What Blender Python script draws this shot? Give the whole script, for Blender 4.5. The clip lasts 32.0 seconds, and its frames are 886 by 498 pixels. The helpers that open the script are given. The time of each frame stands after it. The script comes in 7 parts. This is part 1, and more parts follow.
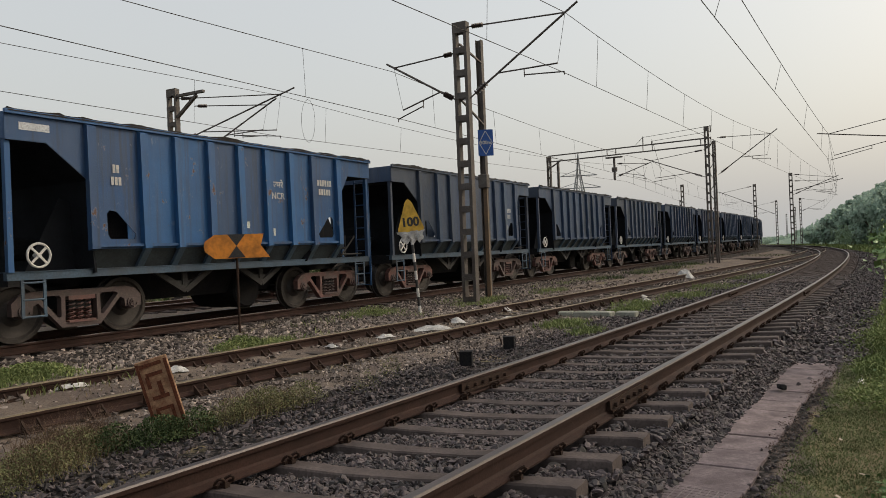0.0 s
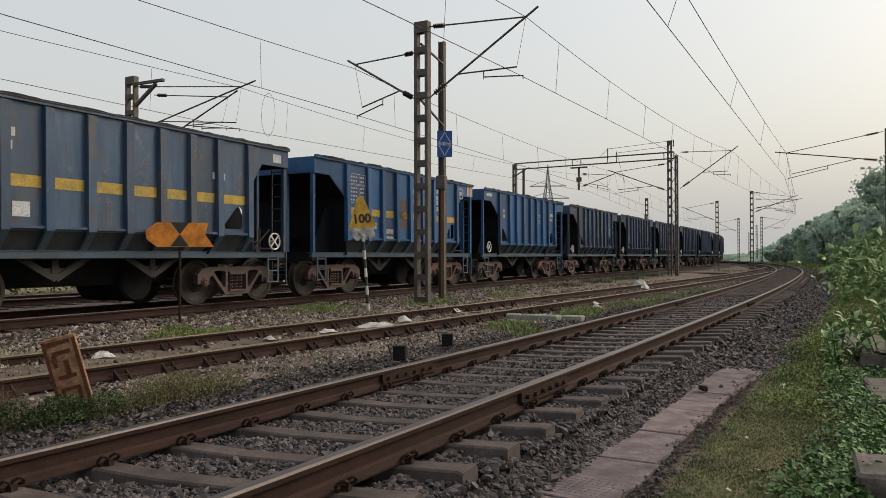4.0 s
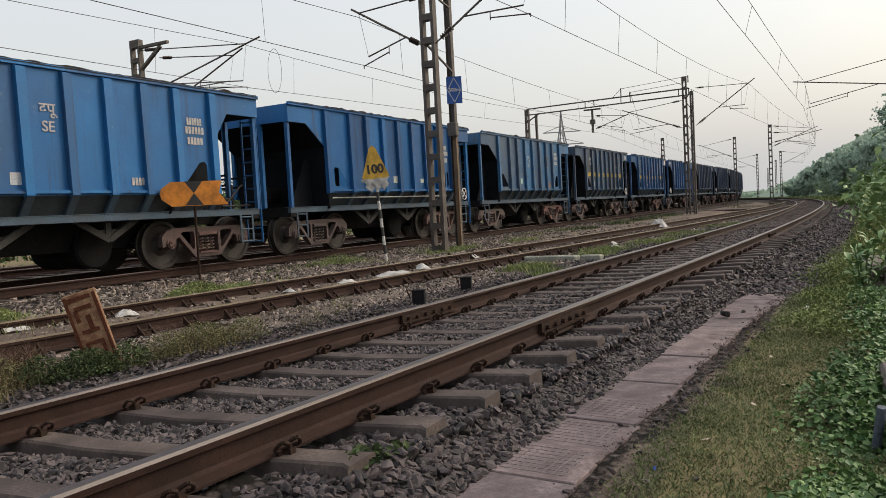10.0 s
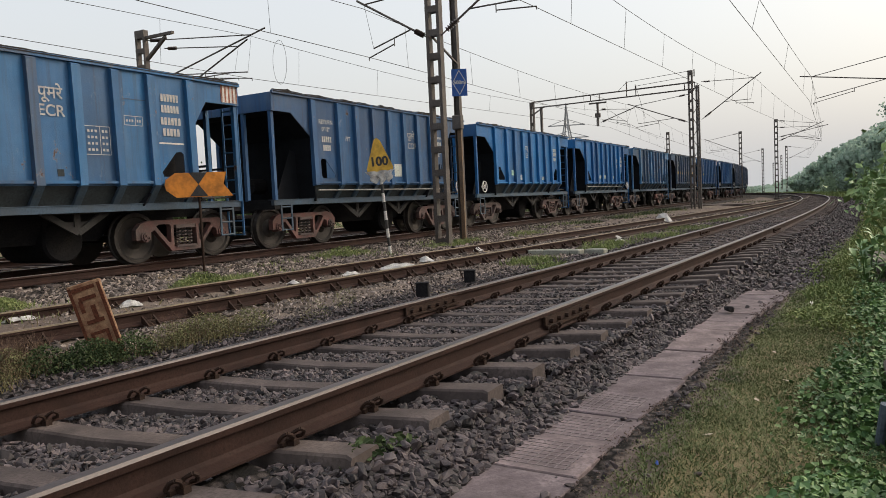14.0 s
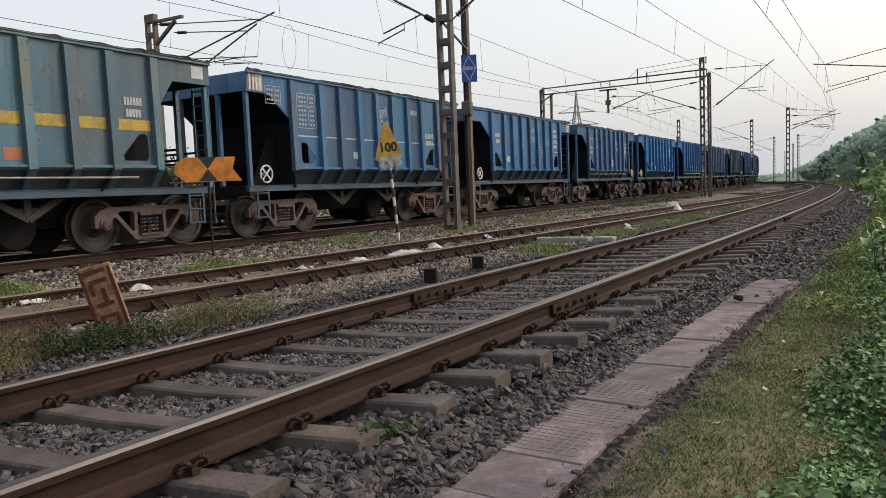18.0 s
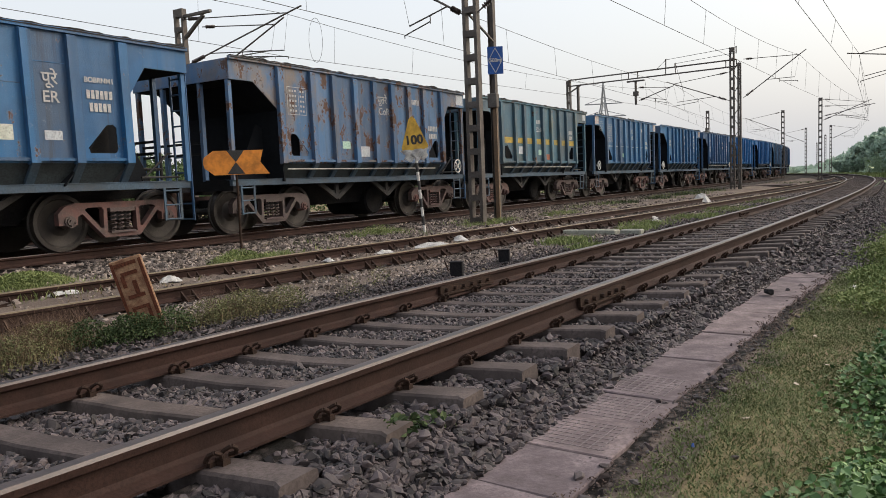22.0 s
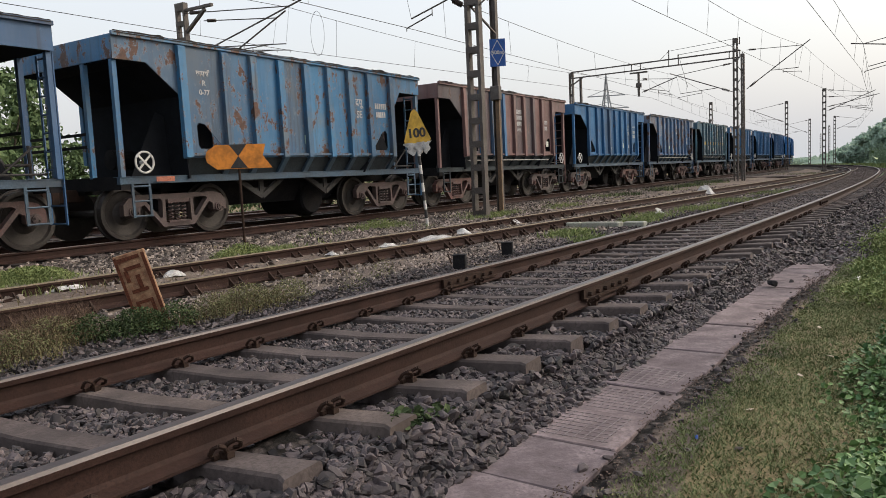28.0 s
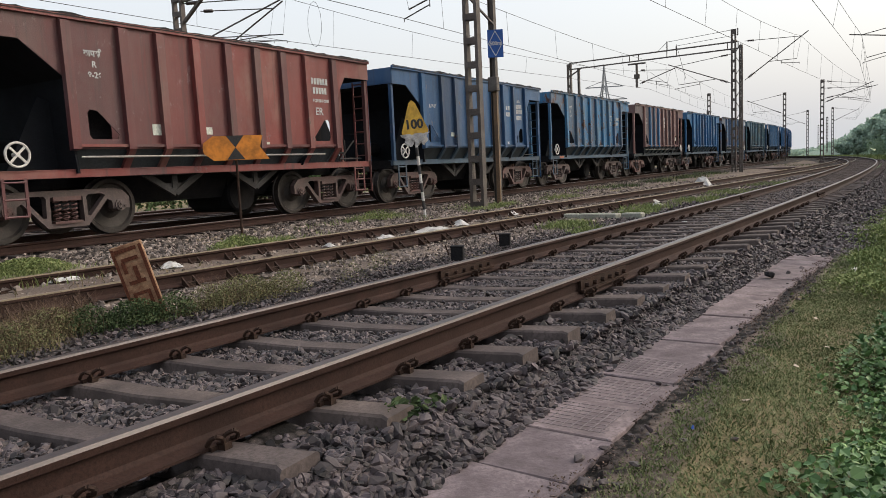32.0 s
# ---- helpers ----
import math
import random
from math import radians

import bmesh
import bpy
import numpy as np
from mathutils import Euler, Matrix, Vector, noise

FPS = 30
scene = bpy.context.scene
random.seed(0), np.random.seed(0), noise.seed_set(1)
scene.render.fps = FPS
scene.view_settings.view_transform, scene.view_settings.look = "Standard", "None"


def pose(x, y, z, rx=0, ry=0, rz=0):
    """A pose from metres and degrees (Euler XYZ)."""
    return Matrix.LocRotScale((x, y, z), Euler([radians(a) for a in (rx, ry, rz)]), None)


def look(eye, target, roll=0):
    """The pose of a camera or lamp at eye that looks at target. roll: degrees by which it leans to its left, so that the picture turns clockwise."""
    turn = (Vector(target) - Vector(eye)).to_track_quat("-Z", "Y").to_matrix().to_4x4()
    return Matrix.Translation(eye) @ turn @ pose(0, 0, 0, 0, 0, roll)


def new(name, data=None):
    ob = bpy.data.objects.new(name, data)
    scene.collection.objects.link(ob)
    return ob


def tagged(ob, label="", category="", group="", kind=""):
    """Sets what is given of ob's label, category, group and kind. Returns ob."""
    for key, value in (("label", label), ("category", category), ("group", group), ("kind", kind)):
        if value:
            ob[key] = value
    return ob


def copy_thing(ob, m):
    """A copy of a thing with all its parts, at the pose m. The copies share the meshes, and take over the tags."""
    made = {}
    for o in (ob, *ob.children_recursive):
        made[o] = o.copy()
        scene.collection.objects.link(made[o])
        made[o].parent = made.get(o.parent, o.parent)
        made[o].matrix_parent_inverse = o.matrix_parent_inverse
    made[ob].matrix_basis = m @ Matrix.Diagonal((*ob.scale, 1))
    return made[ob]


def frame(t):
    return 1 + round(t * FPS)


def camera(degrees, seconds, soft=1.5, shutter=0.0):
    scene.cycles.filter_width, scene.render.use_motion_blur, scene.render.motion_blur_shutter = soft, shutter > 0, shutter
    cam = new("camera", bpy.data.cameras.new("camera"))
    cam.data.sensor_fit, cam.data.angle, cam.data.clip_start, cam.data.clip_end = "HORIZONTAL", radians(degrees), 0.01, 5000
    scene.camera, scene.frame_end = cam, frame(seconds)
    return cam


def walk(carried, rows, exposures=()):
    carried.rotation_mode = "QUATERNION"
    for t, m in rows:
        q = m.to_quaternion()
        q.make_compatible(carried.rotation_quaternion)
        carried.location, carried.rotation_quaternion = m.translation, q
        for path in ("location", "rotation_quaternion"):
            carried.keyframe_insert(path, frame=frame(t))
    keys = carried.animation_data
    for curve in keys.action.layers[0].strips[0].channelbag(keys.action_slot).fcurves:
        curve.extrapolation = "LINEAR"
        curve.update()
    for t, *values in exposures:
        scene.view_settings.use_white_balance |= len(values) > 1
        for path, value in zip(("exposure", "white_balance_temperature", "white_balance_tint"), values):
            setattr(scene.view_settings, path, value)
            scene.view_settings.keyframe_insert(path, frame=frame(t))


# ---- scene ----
cam = camera(61.7, 32.0, soft=0.5)
PATH = [
    (0, (-2.227, -2.765, 1.478), (-0.48, -1.79, 1.483), -2.3),
    (0.5, (-2.065, -2.795, 1.434), (-0.306, -1.843, 1.432), -1.9),
    (1, (-1.965, -2.785, 1.388), (-0.199, -1.845, 1.398), -1.1),
    (1.5, (-1.958, -2.825, 1.343), (-0.181, -1.907, 1.374), 0.1),
    (2, (-1.981, -2.947, 1.373), (-0.205, -2.028, 1.408), 0.0),
    (2.5, (-2.026, -3.035, 1.381), (-0.247, -2.123, 1.413), 0.4),
    (3, (-2.024, -3.081, 1.385), (-0.243, -2.172, 1.419), 0.4),
    (3.5, (-1.997, -3.096, 1.364), (-0.214, -2.192, 1.396), 0.2),
    (5.5, (-1.897, -3.093, 1.163), (-0.107, -2.204, 1.117), -1.5),
    (6, (-1.898, -3.091, 1.164), (-0.107, -2.203, 1.104), -2.1),
    (6.5, (-1.9, -3.092, 1.161), (-0.111, -2.201, 1.085), -2.5),
    (7, (-1.899, -3.095, 1.164), (-0.111, -2.201, 1.08), -2.6),
    (7.5, (-1.894, -3.089, 1.162), (-0.112, -2.187, 1.061), -2.8),
    (8, (-1.901, -3.088, 1.162), (-0.123, -2.177, 1.055), -3.0),
    (8.5, (-1.899, -3.085, 1.162), (-0.124, -2.17, 1.059), -3.1),
    (9, (-1.898, -3.087, 1.163), (-0.128, -2.162, 1.058), -3.1),
    (9.5, (-1.896, -3.087, 1.161), (-0.132, -2.151, 1.057), -3.0),
    (10, (-1.896, -3.088, 1.159), (-0.135, -2.145, 1.053), -3.1),
    (10.5, (-1.896, -3.084, 1.159), (-0.136, -2.139, 1.052), -3.0),
    (11, (-1.894, -3.086, 1.159), (-0.136, -2.139, 1.052), -2.9),
    (11.5, (-1.895, -3.085, 1.16), (-0.138, -2.137, 1.05), -2.9),
    (12, (-1.891, -3.081, 1.159), (-0.135, -2.131, 1.044), -2.9),
    (12.5, (-1.896, -3.084, 1.161), (-0.14, -2.135, 1.047), -2.9),
    (13, (-1.894, -3.083, 1.16), (-0.138, -2.132, 1.041), -2.9),
    (13.5, (-1.896, -3.087, 1.162), (-0.142, -2.135, 1.038), -2.8),
    (14, (-1.897, -3.086, 1.162), (-0.143, -2.134, 1.037), -2.7),
    (14.5, (-1.896, -3.086, 1.159), (-0.142, -2.133, 1.032), -2.7),
    (16.5, (-1.893, -3.083, 1.158), (-0.141, -2.129, 1.014), -2.3),
    (17, (-1.893, -3.081, 1.159), (-0.143, -2.124, 1.01), -2.2),
    (17.5, (-1.895, -3.083, 1.159), (-0.149, -2.121, 1.004), -2.3),
    (18, (-1.892, -3.081, 1.159), (-0.151, -2.109, 0.999), -2.3),
    (18.5, (-1.893, -3.081, 1.162), (-0.157, -2.102, 1.001), -2.4),
    (19, (-1.897, -3.078, 1.162), (-0.166, -2.09, 0.997), -2.4),
    (19.5, (-1.893, -3.078, 1.158), (-0.168, -2.079, 0.992), -2.4),
    (20, (-1.895, -3.077, 1.158), (-0.176, -2.068, 0.991), -2.4),
    (20.5, (-1.893, -3.077, 1.157), (-0.179, -2.061, 0.986), -2.5),
    (21, (-1.896, -3.078, 1.159), (-0.186, -2.056, 0.986), -2.5),
    (21.5, (-1.894, -3.074, 1.159), (-0.187, -2.046, 0.985), -2.4),
    (22, (-1.897, -3.075, 1.161), (-0.193, -2.044, 0.984), -2.4),
    (22.5, (-1.893, -3.076, 1.158), (-0.19, -2.043, 0.98), -2.5),
    (23, (-1.893, -3.076, 1.159), (-0.191, -2.041, 0.978), -2.5),
    (23.5, (-1.895, -3.076, 1.16), (-0.193, -2.041, 0.977), -2.5),
    (24, (-1.895, -3.076, 1.16), (-0.194, -2.04, 0.975), -2.5),
    (24.5, (-1.895, -3.076, 1.16), (-0.195, -2.039, 0.973), -2.5),
    (25, (-1.896, -3.078, 1.161), (-0.197, -2.04, 0.971), -2.5),
    (25.5, (-1.894, -3.077, 1.162), (-0.196, -2.037, 0.969), -2.5),
    (27.5, (-1.893, -3.077, 1.159), (-0.196, -2.036, 0.965), -2.7),
    (28, (-1.893, -3.074, 1.159), (-0.195, -2.036, 0.964), -2.7),
    (28.5, (-1.892, -3.074, 1.158), (-0.193, -2.037, 0.961), -2.7),
    (29, (-1.892, -3.076, 1.159), (-0.193, -2.04, 0.959), -2.8),
    (29.5, (-1.892, -3.076, 1.159), (-0.193, -2.041, 0.957), -2.7),
    (30, (-1.894, -3.076, 1.161), (-0.195, -2.042, 0.954), -2.7),
    (30.5, (-1.892, -3.077, 1.158), (-0.193, -2.042, 0.949), -2.7),
    (31, (-1.892, -3.077, 1.159), (-0.194, -2.042, 0.945), -2.7),
    (31.5, (-1.89, -3.075, 1.158), (-0.192, -2.041, 0.942), -2.7),
    (32, (-1.891, -3.077, 1.157), (-0.192, -2.044, 0.939), -2.7),
]
walk(cam, [(t, look(eye, target, roll)) for t, eye, target, roll in PATH],
     [(0, -0.23, 6680, 8), (1, -0.25, 6680, 8), (3, -0.23, 6680, 8), (6, 0.01, 6560, 8.5), (12, 0.06, 6520, 9), (17, 0.14, 6380, 10), (20, 0.2, 6350, 10), (32, 0.24, 6300, 10)])

# ---- light ----
world = bpy.data.worlds.new("hazy_sky")
scene.world = world
world.use_nodes = True
wt = world.node_tree
for n in list(wt.nodes):
    wt.nodes.remove(n)
w_out = wt.nodes.new("ShaderNodeOutputWorld")
w_bg = wt.nodes.new("ShaderNodeBackground")
w_sky = wt.nodes.new("ShaderNodeTexSky")
w_sky.sky_type = "NISHITA"
w_sky.sun_disc = False
w_sky.sun_elevation = radians(38)
w_sky.sun_rotation = radians(140)
w_sky.dust_density = 9.0
w_sky.air_density = 1.5
w_mix = wt.nodes.new("ShaderNodeMixRGB")
w_mix.inputs[0].default_value = 0.42
w_mix.inputs[2].default_value = (8.4, 8.42, 8.58, 1)
wt.links.new(w_sky.outputs[0], w_mix.inputs[1])
wt.links.new(w_mix.outputs[0], w_bg.inputs[0])
w_bg.inputs[1].default_value = 0.158
wt.links.new(w_bg.outputs[0], w_out.inputs[0])
SUN_DIR = (0.49, -0.59, 0.64)
sun = new("sun", bpy.data.lights.new("sun", "SUN"))
sun.data.energy, sun.data.angle, sun.data.color = 1.0, radians(22), (1.0, 0.97, 0.93)
sun.matrix_world = look(SUN_DIR, (0, 0, 0))


# ---- materials ----
def mat(name, build):
    m = bpy.data.materials.new(name)
    m.use_nodes = True
    nt = m.node_tree
    for n in list(nt.nodes):
        nt.nodes.remove(n)
    out = nt.nodes.new("ShaderNodeOutputMaterial")
    b = nt.nodes.new("ShaderNodeBsdfPrincipled")
    nt.links.new(b.outputs[0], out.inputs[0])
    build(nt, b)
    return m


def rgb(c):
    return (c[0], c[1], c[2], 1.0)


def tex_noise(nt, scale, detail=4.0, rough=0.6, coord="Object", stretch=None, rnd=False):
    tc = nt.nodes.new("ShaderNodeTexCoord")
    n = nt.nodes.new("ShaderNodeTexNoise")
    n.inputs["Scale"].default_value = scale
    n.inputs["Detail"].default_value = detail
    n.inputs["Roughness"].default_value = rough
    src = tc.outputs[coord]
    if stretch or rnd:
        mp = nt.nodes.new("ShaderNodeMapping")
        if stretch:
            mp.inputs["Scale"].default_value = stretch
        nt.links.new(src, mp.inputs[0])
        src = mp.outputs[0]
        if rnd:
            oi = nt.nodes.new("ShaderNodeObjectInfo")
            mul = nt.nodes.new("ShaderNodeMath")
            mul.operation = "MULTIPLY"
            mul.inputs[1].default_value = 57.0
            nt.links.new(oi.outputs["Random"], mul.inputs[0])
            nt.links.new(mul.outputs[0], mp.inputs["Location"])
    nt.links.new(src, n.inputs["Vector"])
    return n.outputs["Fac"]


def ramp(nt, fac, stops):
    r = nt.nodes.new("ShaderNodeValToRGB")
    e = r.color_ramp.elements
    while len(e) < len(stops):
        e.new(0.5)
    for el, (p, c) in zip(e, stops):
        el.position, el.color = p, rgb(c)
    nt.links.new(fac, r.inputs[0])
    return r.outputs[0]


def mask(nt, fac, lo, hi):
    r = nt.nodes.new("ShaderNodeMapRange")
    r.inputs["From Min"].default_value, r.inputs["From Max"].default_value = lo, hi
    nt.links.new(fac, r.inputs[0])
    return r.outputs[0]


def mix(nt, fac, a, b, mode="MIX"):
    m = nt.nodes.new("ShaderNodeMixRGB")
    m.blend_type = mode
    for s, v in ((0, fac), (1, a), (2, b)):
        if isinstance(v, (int, float)):
            m.inputs[s].default_value = v
        elif isinstance(v, tuple):
            m.inputs[s].default_value = rgb(v)
        else:
            nt.links.new(v, m.inputs[s])
    return m.outputs[0]


def bump(nt, b, height, strength=0.3, dist=0.02):
    n = nt.nodes.new("ShaderNodeBump")
    n.inputs["Strength"].default_value, n.inputs["Distance"].default_value = strength, dist
    nt.links.new(height, n.inputs["Height"])
    nt.links.new(n.outputs[0], b.inputs["Normal"])


def worn(name, c, c2, rough=0.7, scale=3.0, fine=40.0, metal=0.0, relief=0.25, dist=0.01, isl=0.0, rnd=False):
    """Two colours mixed at two scales with a fine relief; isl varies brightness piece by piece."""
    def f(nt, b):
        n1, n2 = tex_noise(nt, scale, rnd=rnd), tex_noise(nt, fine, 3, 0.7)
        col = mix(nt, mask(nt, n1, 0.35, 0.68), c, c2)
        col = mix(nt, mask(nt, n2, 0.42, 0.7), col, tuple(x * 0.5 for x in c))
        if isl:
            g = nt.nodes.new("ShaderNodeNewGeometry")
            k = mask(nt, g.outputs["Random Per Island"], 0, 1)
            tone = ramp(nt, k, [(0, (1 - isl,) * 3), (1, (1 + isl * 0.3,) * 3)])
            col = mix(nt, 1.0, col, tone, "MULTIPLY")
        if rnd:
            oi = nt.nodes.new("ShaderNodeObjectInfo")
            tone = ramp(nt, oi.outputs["Random"], [(0, (0.8, 0.8, 0.82)), (1, (1.0, 0.98, 0.95))])
            col = mix(nt, 1.0, col, tone, "MULTIPLY")
        nt.links.new(col, b.inputs["Base Color"])
        b.inputs["Roughness"].default_value = rough
        b.inputs["Metallic"].default_value = metal
        b.inputs["Specular IOR Level"].default_value = 0.15 if rough > 0.7 else 0.4
        bump(nt, b, n2, relief, dist)
    return mat(name, f)


def times(nt, fac, k):
    m = nt.nodes.new("ShaderNodeMath")
    m.operation = "MULTIPLY"
    for i, v in enumerate((fac, k)):
        if isinstance(v, (int, float)):
            m.inputs[i].default_value = v
        else:
            nt.links.new(v, m.inputs[i])
    return m.outputs[0]


def panel_tone(nt):
    """A random value for each panel between two ribs, another on each wagon."""
    tc, oi = nt.nodes.new("ShaderNodeTexCoord"), nt.nodes.new("ShaderNodeObjectInfo")
    sx, wn = nt.nodes.new("ShaderNodeSeparateXYZ"), nt.nodes.new("ShaderNodeTexWhiteNoise")
    wn.noise_dimensions = "2D"
    nt.links.new(tc.outputs["Object"], sx.inputs[0])
    add = nt.nodes.new("ShaderNodeMath")
    add.operation, add.inputs[1].default_value = "ADD", 3.91
    lo, hi = nt.nodes.new("ShaderNodeMath"), nt.nodes.new("ShaderNodeMath")
    lo.operation, lo.inputs[1].default_value = "MAXIMUM", -7.5
    hi.operation, hi.inputs[1].default_value = "MINIMUM", -1.9
    nt.links.new(sx.outputs[0], lo.inputs[0])
    nt.links.new(lo.outputs[0], hi.inputs[0])
    nt.links.new(hi.outputs[0], add.inputs[0])
    fl = nt.nodes.new("ShaderNodeMath")
    fl.operation = "FLOOR"
    nt.links.new(times(nt, add.outputs[0], 1 / 0.79), fl.inputs[0])
    cb = nt.nodes.new("ShaderNodeCombineXYZ")
    nt.links.new(fl.outputs[0], cb.inputs[0])
    nt.links.new(oi.outputs["Random"], cb.inputs[1])
    nt.links.new(cb.outputs[0], wn.inputs["Vector"])
    return wn.outputs["Value"]


def paint(name, c, rust=0.3, dirt=0.5, two=None, dust=0.12, fade=1.0):
    """Old wagon paint: panels faded unevenly, soot, drips, chips, and rust with ragged edges."""
    def f(nt, b):
        big = tex_noise(nt, 0.9, 5, 0.65, rnd=True)
        streak = tex_noise(nt, 2.2, 4, 0.6, stretch=(1.6, 1.6, 0.25), rnd=True)
        fine = tex_noise(nt, 9.0, 6, 0.75, rnd=True)
        grain = tex_noise(nt, 60.0, 2, 0.6)
        pale = tuple(min(1, x * 0.95 + 0.028 * fade) for x in c)
        dark = tuple(x * 0.42 + 0.012 for x in c)
        tone = panel_tone(nt)
        col = mix(nt, mask(nt, streak, 0.42, 0.75), c, pale)
        if two:
            wide = tex_noise(nt, 0.55, 6, 0.7, stretch=(1.2, 1.2, 0.7), rnd=True)
            col = mix(nt, mask(nt, wide, 0.5, 0.64), col, two)
        col = mix(nt, 1.0, col, ramp(nt, tone, [(0.0, (0.6, 0.62, 0.66)), (0.5, (0.95, 0.96, 0.97)), (1.0, (1.25, 1.2, 1.14))]), "MULTIPLY")
        # some panels are weathered to grey
        grey = 0.3 * c[0] + 0.5 * c[1] + 0.2 * c[2]
        col = mix(nt, times(nt, ramp(nt, tone, [(0.0, (0.75 * fade,) * 3), (0.3, (0.3 * fade,) * 3), (0.5, (0.0,) * 3)]), mask(nt, big, 0.3, 0.6)), col, (grey * 0.8, grey * 0.95, grey * 1.15))
        col = mix(nt, times(nt, mask(nt, big, 0.35, 0.7), dirt), col, dark)
        drip = tex_noise(nt, 1.0, 5, 0.65, stretch=(7.0, 7.0, 0.3), rnd=True)
        col = mix(nt, times(nt, mask(nt, drip, 0.54, 0.72), 0.6), col, (0.035, 0.032, 0.032))
        # Pale veil over the paint: dust, with distance haze and sheen put in
        col = mix(nt, times(nt, mask(nt, streak, 0.3, 0.7), dust * 1.3), col, (0.24, 0.225, 0.21))
        scuff = tex_noise(nt, 3.4, 7, 0.8, stretch=(1.0, 1.0, 0.6), rnd=True)
        col = mix(nt, times(nt, mask(nt, scuff, 0.62, 0.7), 0.5), col, tuple(min(1, x * 0.5 + 0.17) for x in c))
        # flaking: a pale rim of primer round patches of rust, and small chips
        blot = tex_noise(nt, 2.1, 9, 0.78, stretch=(1.25, 1.25, 0.8), rnd=True)
        lo = 0.72 - 0.185 * rust
        col = mix(nt, times(nt, mask(nt, blot, lo - 0.018, lo), 0.75), col, tuple(min(1, x * 0.4 + 0.15) for x in c))
        rustc = ramp(nt, fine, [(0.3, (0.035, 0.02, 0.015)), (0.55, (0.082, 0.039, 0.026)), (0.8, (0.14, 0.075, 0.048))])
        col = mix(nt, mask(nt, blot, lo, lo + 0.012), col, rustc)
        chip = tex_noise(nt, 13.0, 5, 0.8, rnd=True)
        edge = 0.735 - 0.085 * rust
        col = mix(nt, times(nt, mask(nt, chip, edge, edge + 0.015), mask(nt, big, 0.36, 0.5)), col, (0.06, 0.034, 0.024))
        nt.links.new(col, b.inputs["Base Color"])
        b.inputs["Roughness"].default_value = 0.5
        b.inputs["Specular IOR Level"].default_value = 0.32
        dents = tex_noise(nt, 1.7, 3, 0.5, rnd=True)
        bump(nt, b, mix(nt, 0.7, mix(nt, 0.5, grain, fine), dents), 0.5, 0.045)
    return mat(name, f)


M_RAIL = worn("rusted_rail_steel", (0.044, 0.0235, 0.0185), (0.024, 0.0135, 0.0112), 0.75, 4, 70, 0.1)
M_RAILTOP = worn("polished_rail_head", (0.058, 0.04, 0.0345), (0.035, 0.0235, 0.0205), 0.38, 3, 50, 0.15, 0.1)
# Tan siding rail head, made lighter so its lit top is painted in
M_SIDETOP = worn("lit_tan_siding_rail_head", (0.17, 0.13, 0.08), (0.10, 0.08, 0.05), 0.6, 4, 60, 0.2)
M_RUSTY = worn("dark_rust", (0.05, 0.029, 0.021), (0.024, 0.017, 0.014), 0.8, 6, 60, 0.2)
M_CONC = worn("weathered_concrete", (0.135, 0.109, 0.1), (0.048, 0.039, 0.037), 0.88, 3, 45, 0, 0.35, rnd=True)
M_STONE = worn("crushed_stone", (0.116, 0.0905, 0.09), (0.039, 0.0305, 0.0315), 0.65, 5, 60, 0, 0.3, 0.006, 0.9)
M_PAVER = worn("pinkish_paver", (0.235, 0.19, 0.196), (0.08, 0.064, 0.066), 0.88, 4.5, 35, 0, 0.5, rnd=True)
M_TIMBER = worn("old_timber", (0.10, 0.085, 0.075), (0.065, 0.055, 0.05), 0.9, 5, 50, 0, 0.5, rnd=True)


def cast_steel(nt, b):
    oi = nt.nodes.new("ShaderNodeObjectInfo")
    n1, n2 = tex_noise(nt, 3.0, 4, 0.65, rnd=True), tex_noise(nt, 40.0, 3, 0.7)
    col = ramp(nt, oi.outputs["Random"], [(0.0, (0.115, 0.042, 0.036)), (0.35, (0.07, 0.041, 0.038)), (0.7, (0.066, 0.05, 0.048)), (1.0, (0.13, 0.05, 0.041))])
    col = mix(nt, mask(nt, n1, 0.4, 0.7), col, (0.05, 0.038, 0.034))
    col = mix(nt, times(nt, mask(nt, n2, 0.5, 0.7), 0.6), col, (0.135, 0.095, 0.083))
    nt.links.new(col, b.inputs["Base Color"])
    b.inputs["Roughness"].default_value = 0.72
    bump(nt, b, n2, 0.35, 0.012)


M_BOGIE = mat("rusty_cast_steel", cast_steel)
M_BLACK = worn("sooty_steel_and_vent_shade", (0.012, 0.012, 0.014), (0.022, 0.02, 0.019), 0.9, 3, 40)
M_WHEEL = worn("dusty_wheel_steel", (0.055, 0.047, 0.042), (0.03, 0.026, 0.024), 0.65, 4, 40, 0.35)
M_MAST = worn("weathered_mast_steel", (0.13, 0.115, 0.105), (0.075, 0.06, 0.052), 0.7, 2.5, 30, 0.3)
M_WIRE = worn("dark_copper_wire", (0.06, 0.055, 0.05), (0.04, 0.036, 0.034), 0.6, 1, 30, 0.4)
M_INSUL = worn("dark_porcelain", (0.05, 0.03, 0.025), (0.03, 0.022, 0.02), 0.3, 5, 30)
M_ORANGE = worn("faded_orange_enamel", (0.7, 0.25, 0.03), (0.64, 0.22, 0.028), 0.55, 2, 4)
M_YELLOW = worn("faded_yellow_enamel", (0.62, 0.38, 0.045), (0.5, 0.29, 0.04), 0.55, 6, 5)
M_DARKPAINT = worn("dull_black_paint", (0.03, 0.03, 0.032), (0.05, 0.045, 0.04), 0.7, 6, 50)
M_WHITE = worn("dusty_white_paint", (0.62, 0.60, 0.57), (0.48, 0.46, 0.43), 0.65, 6, 50)
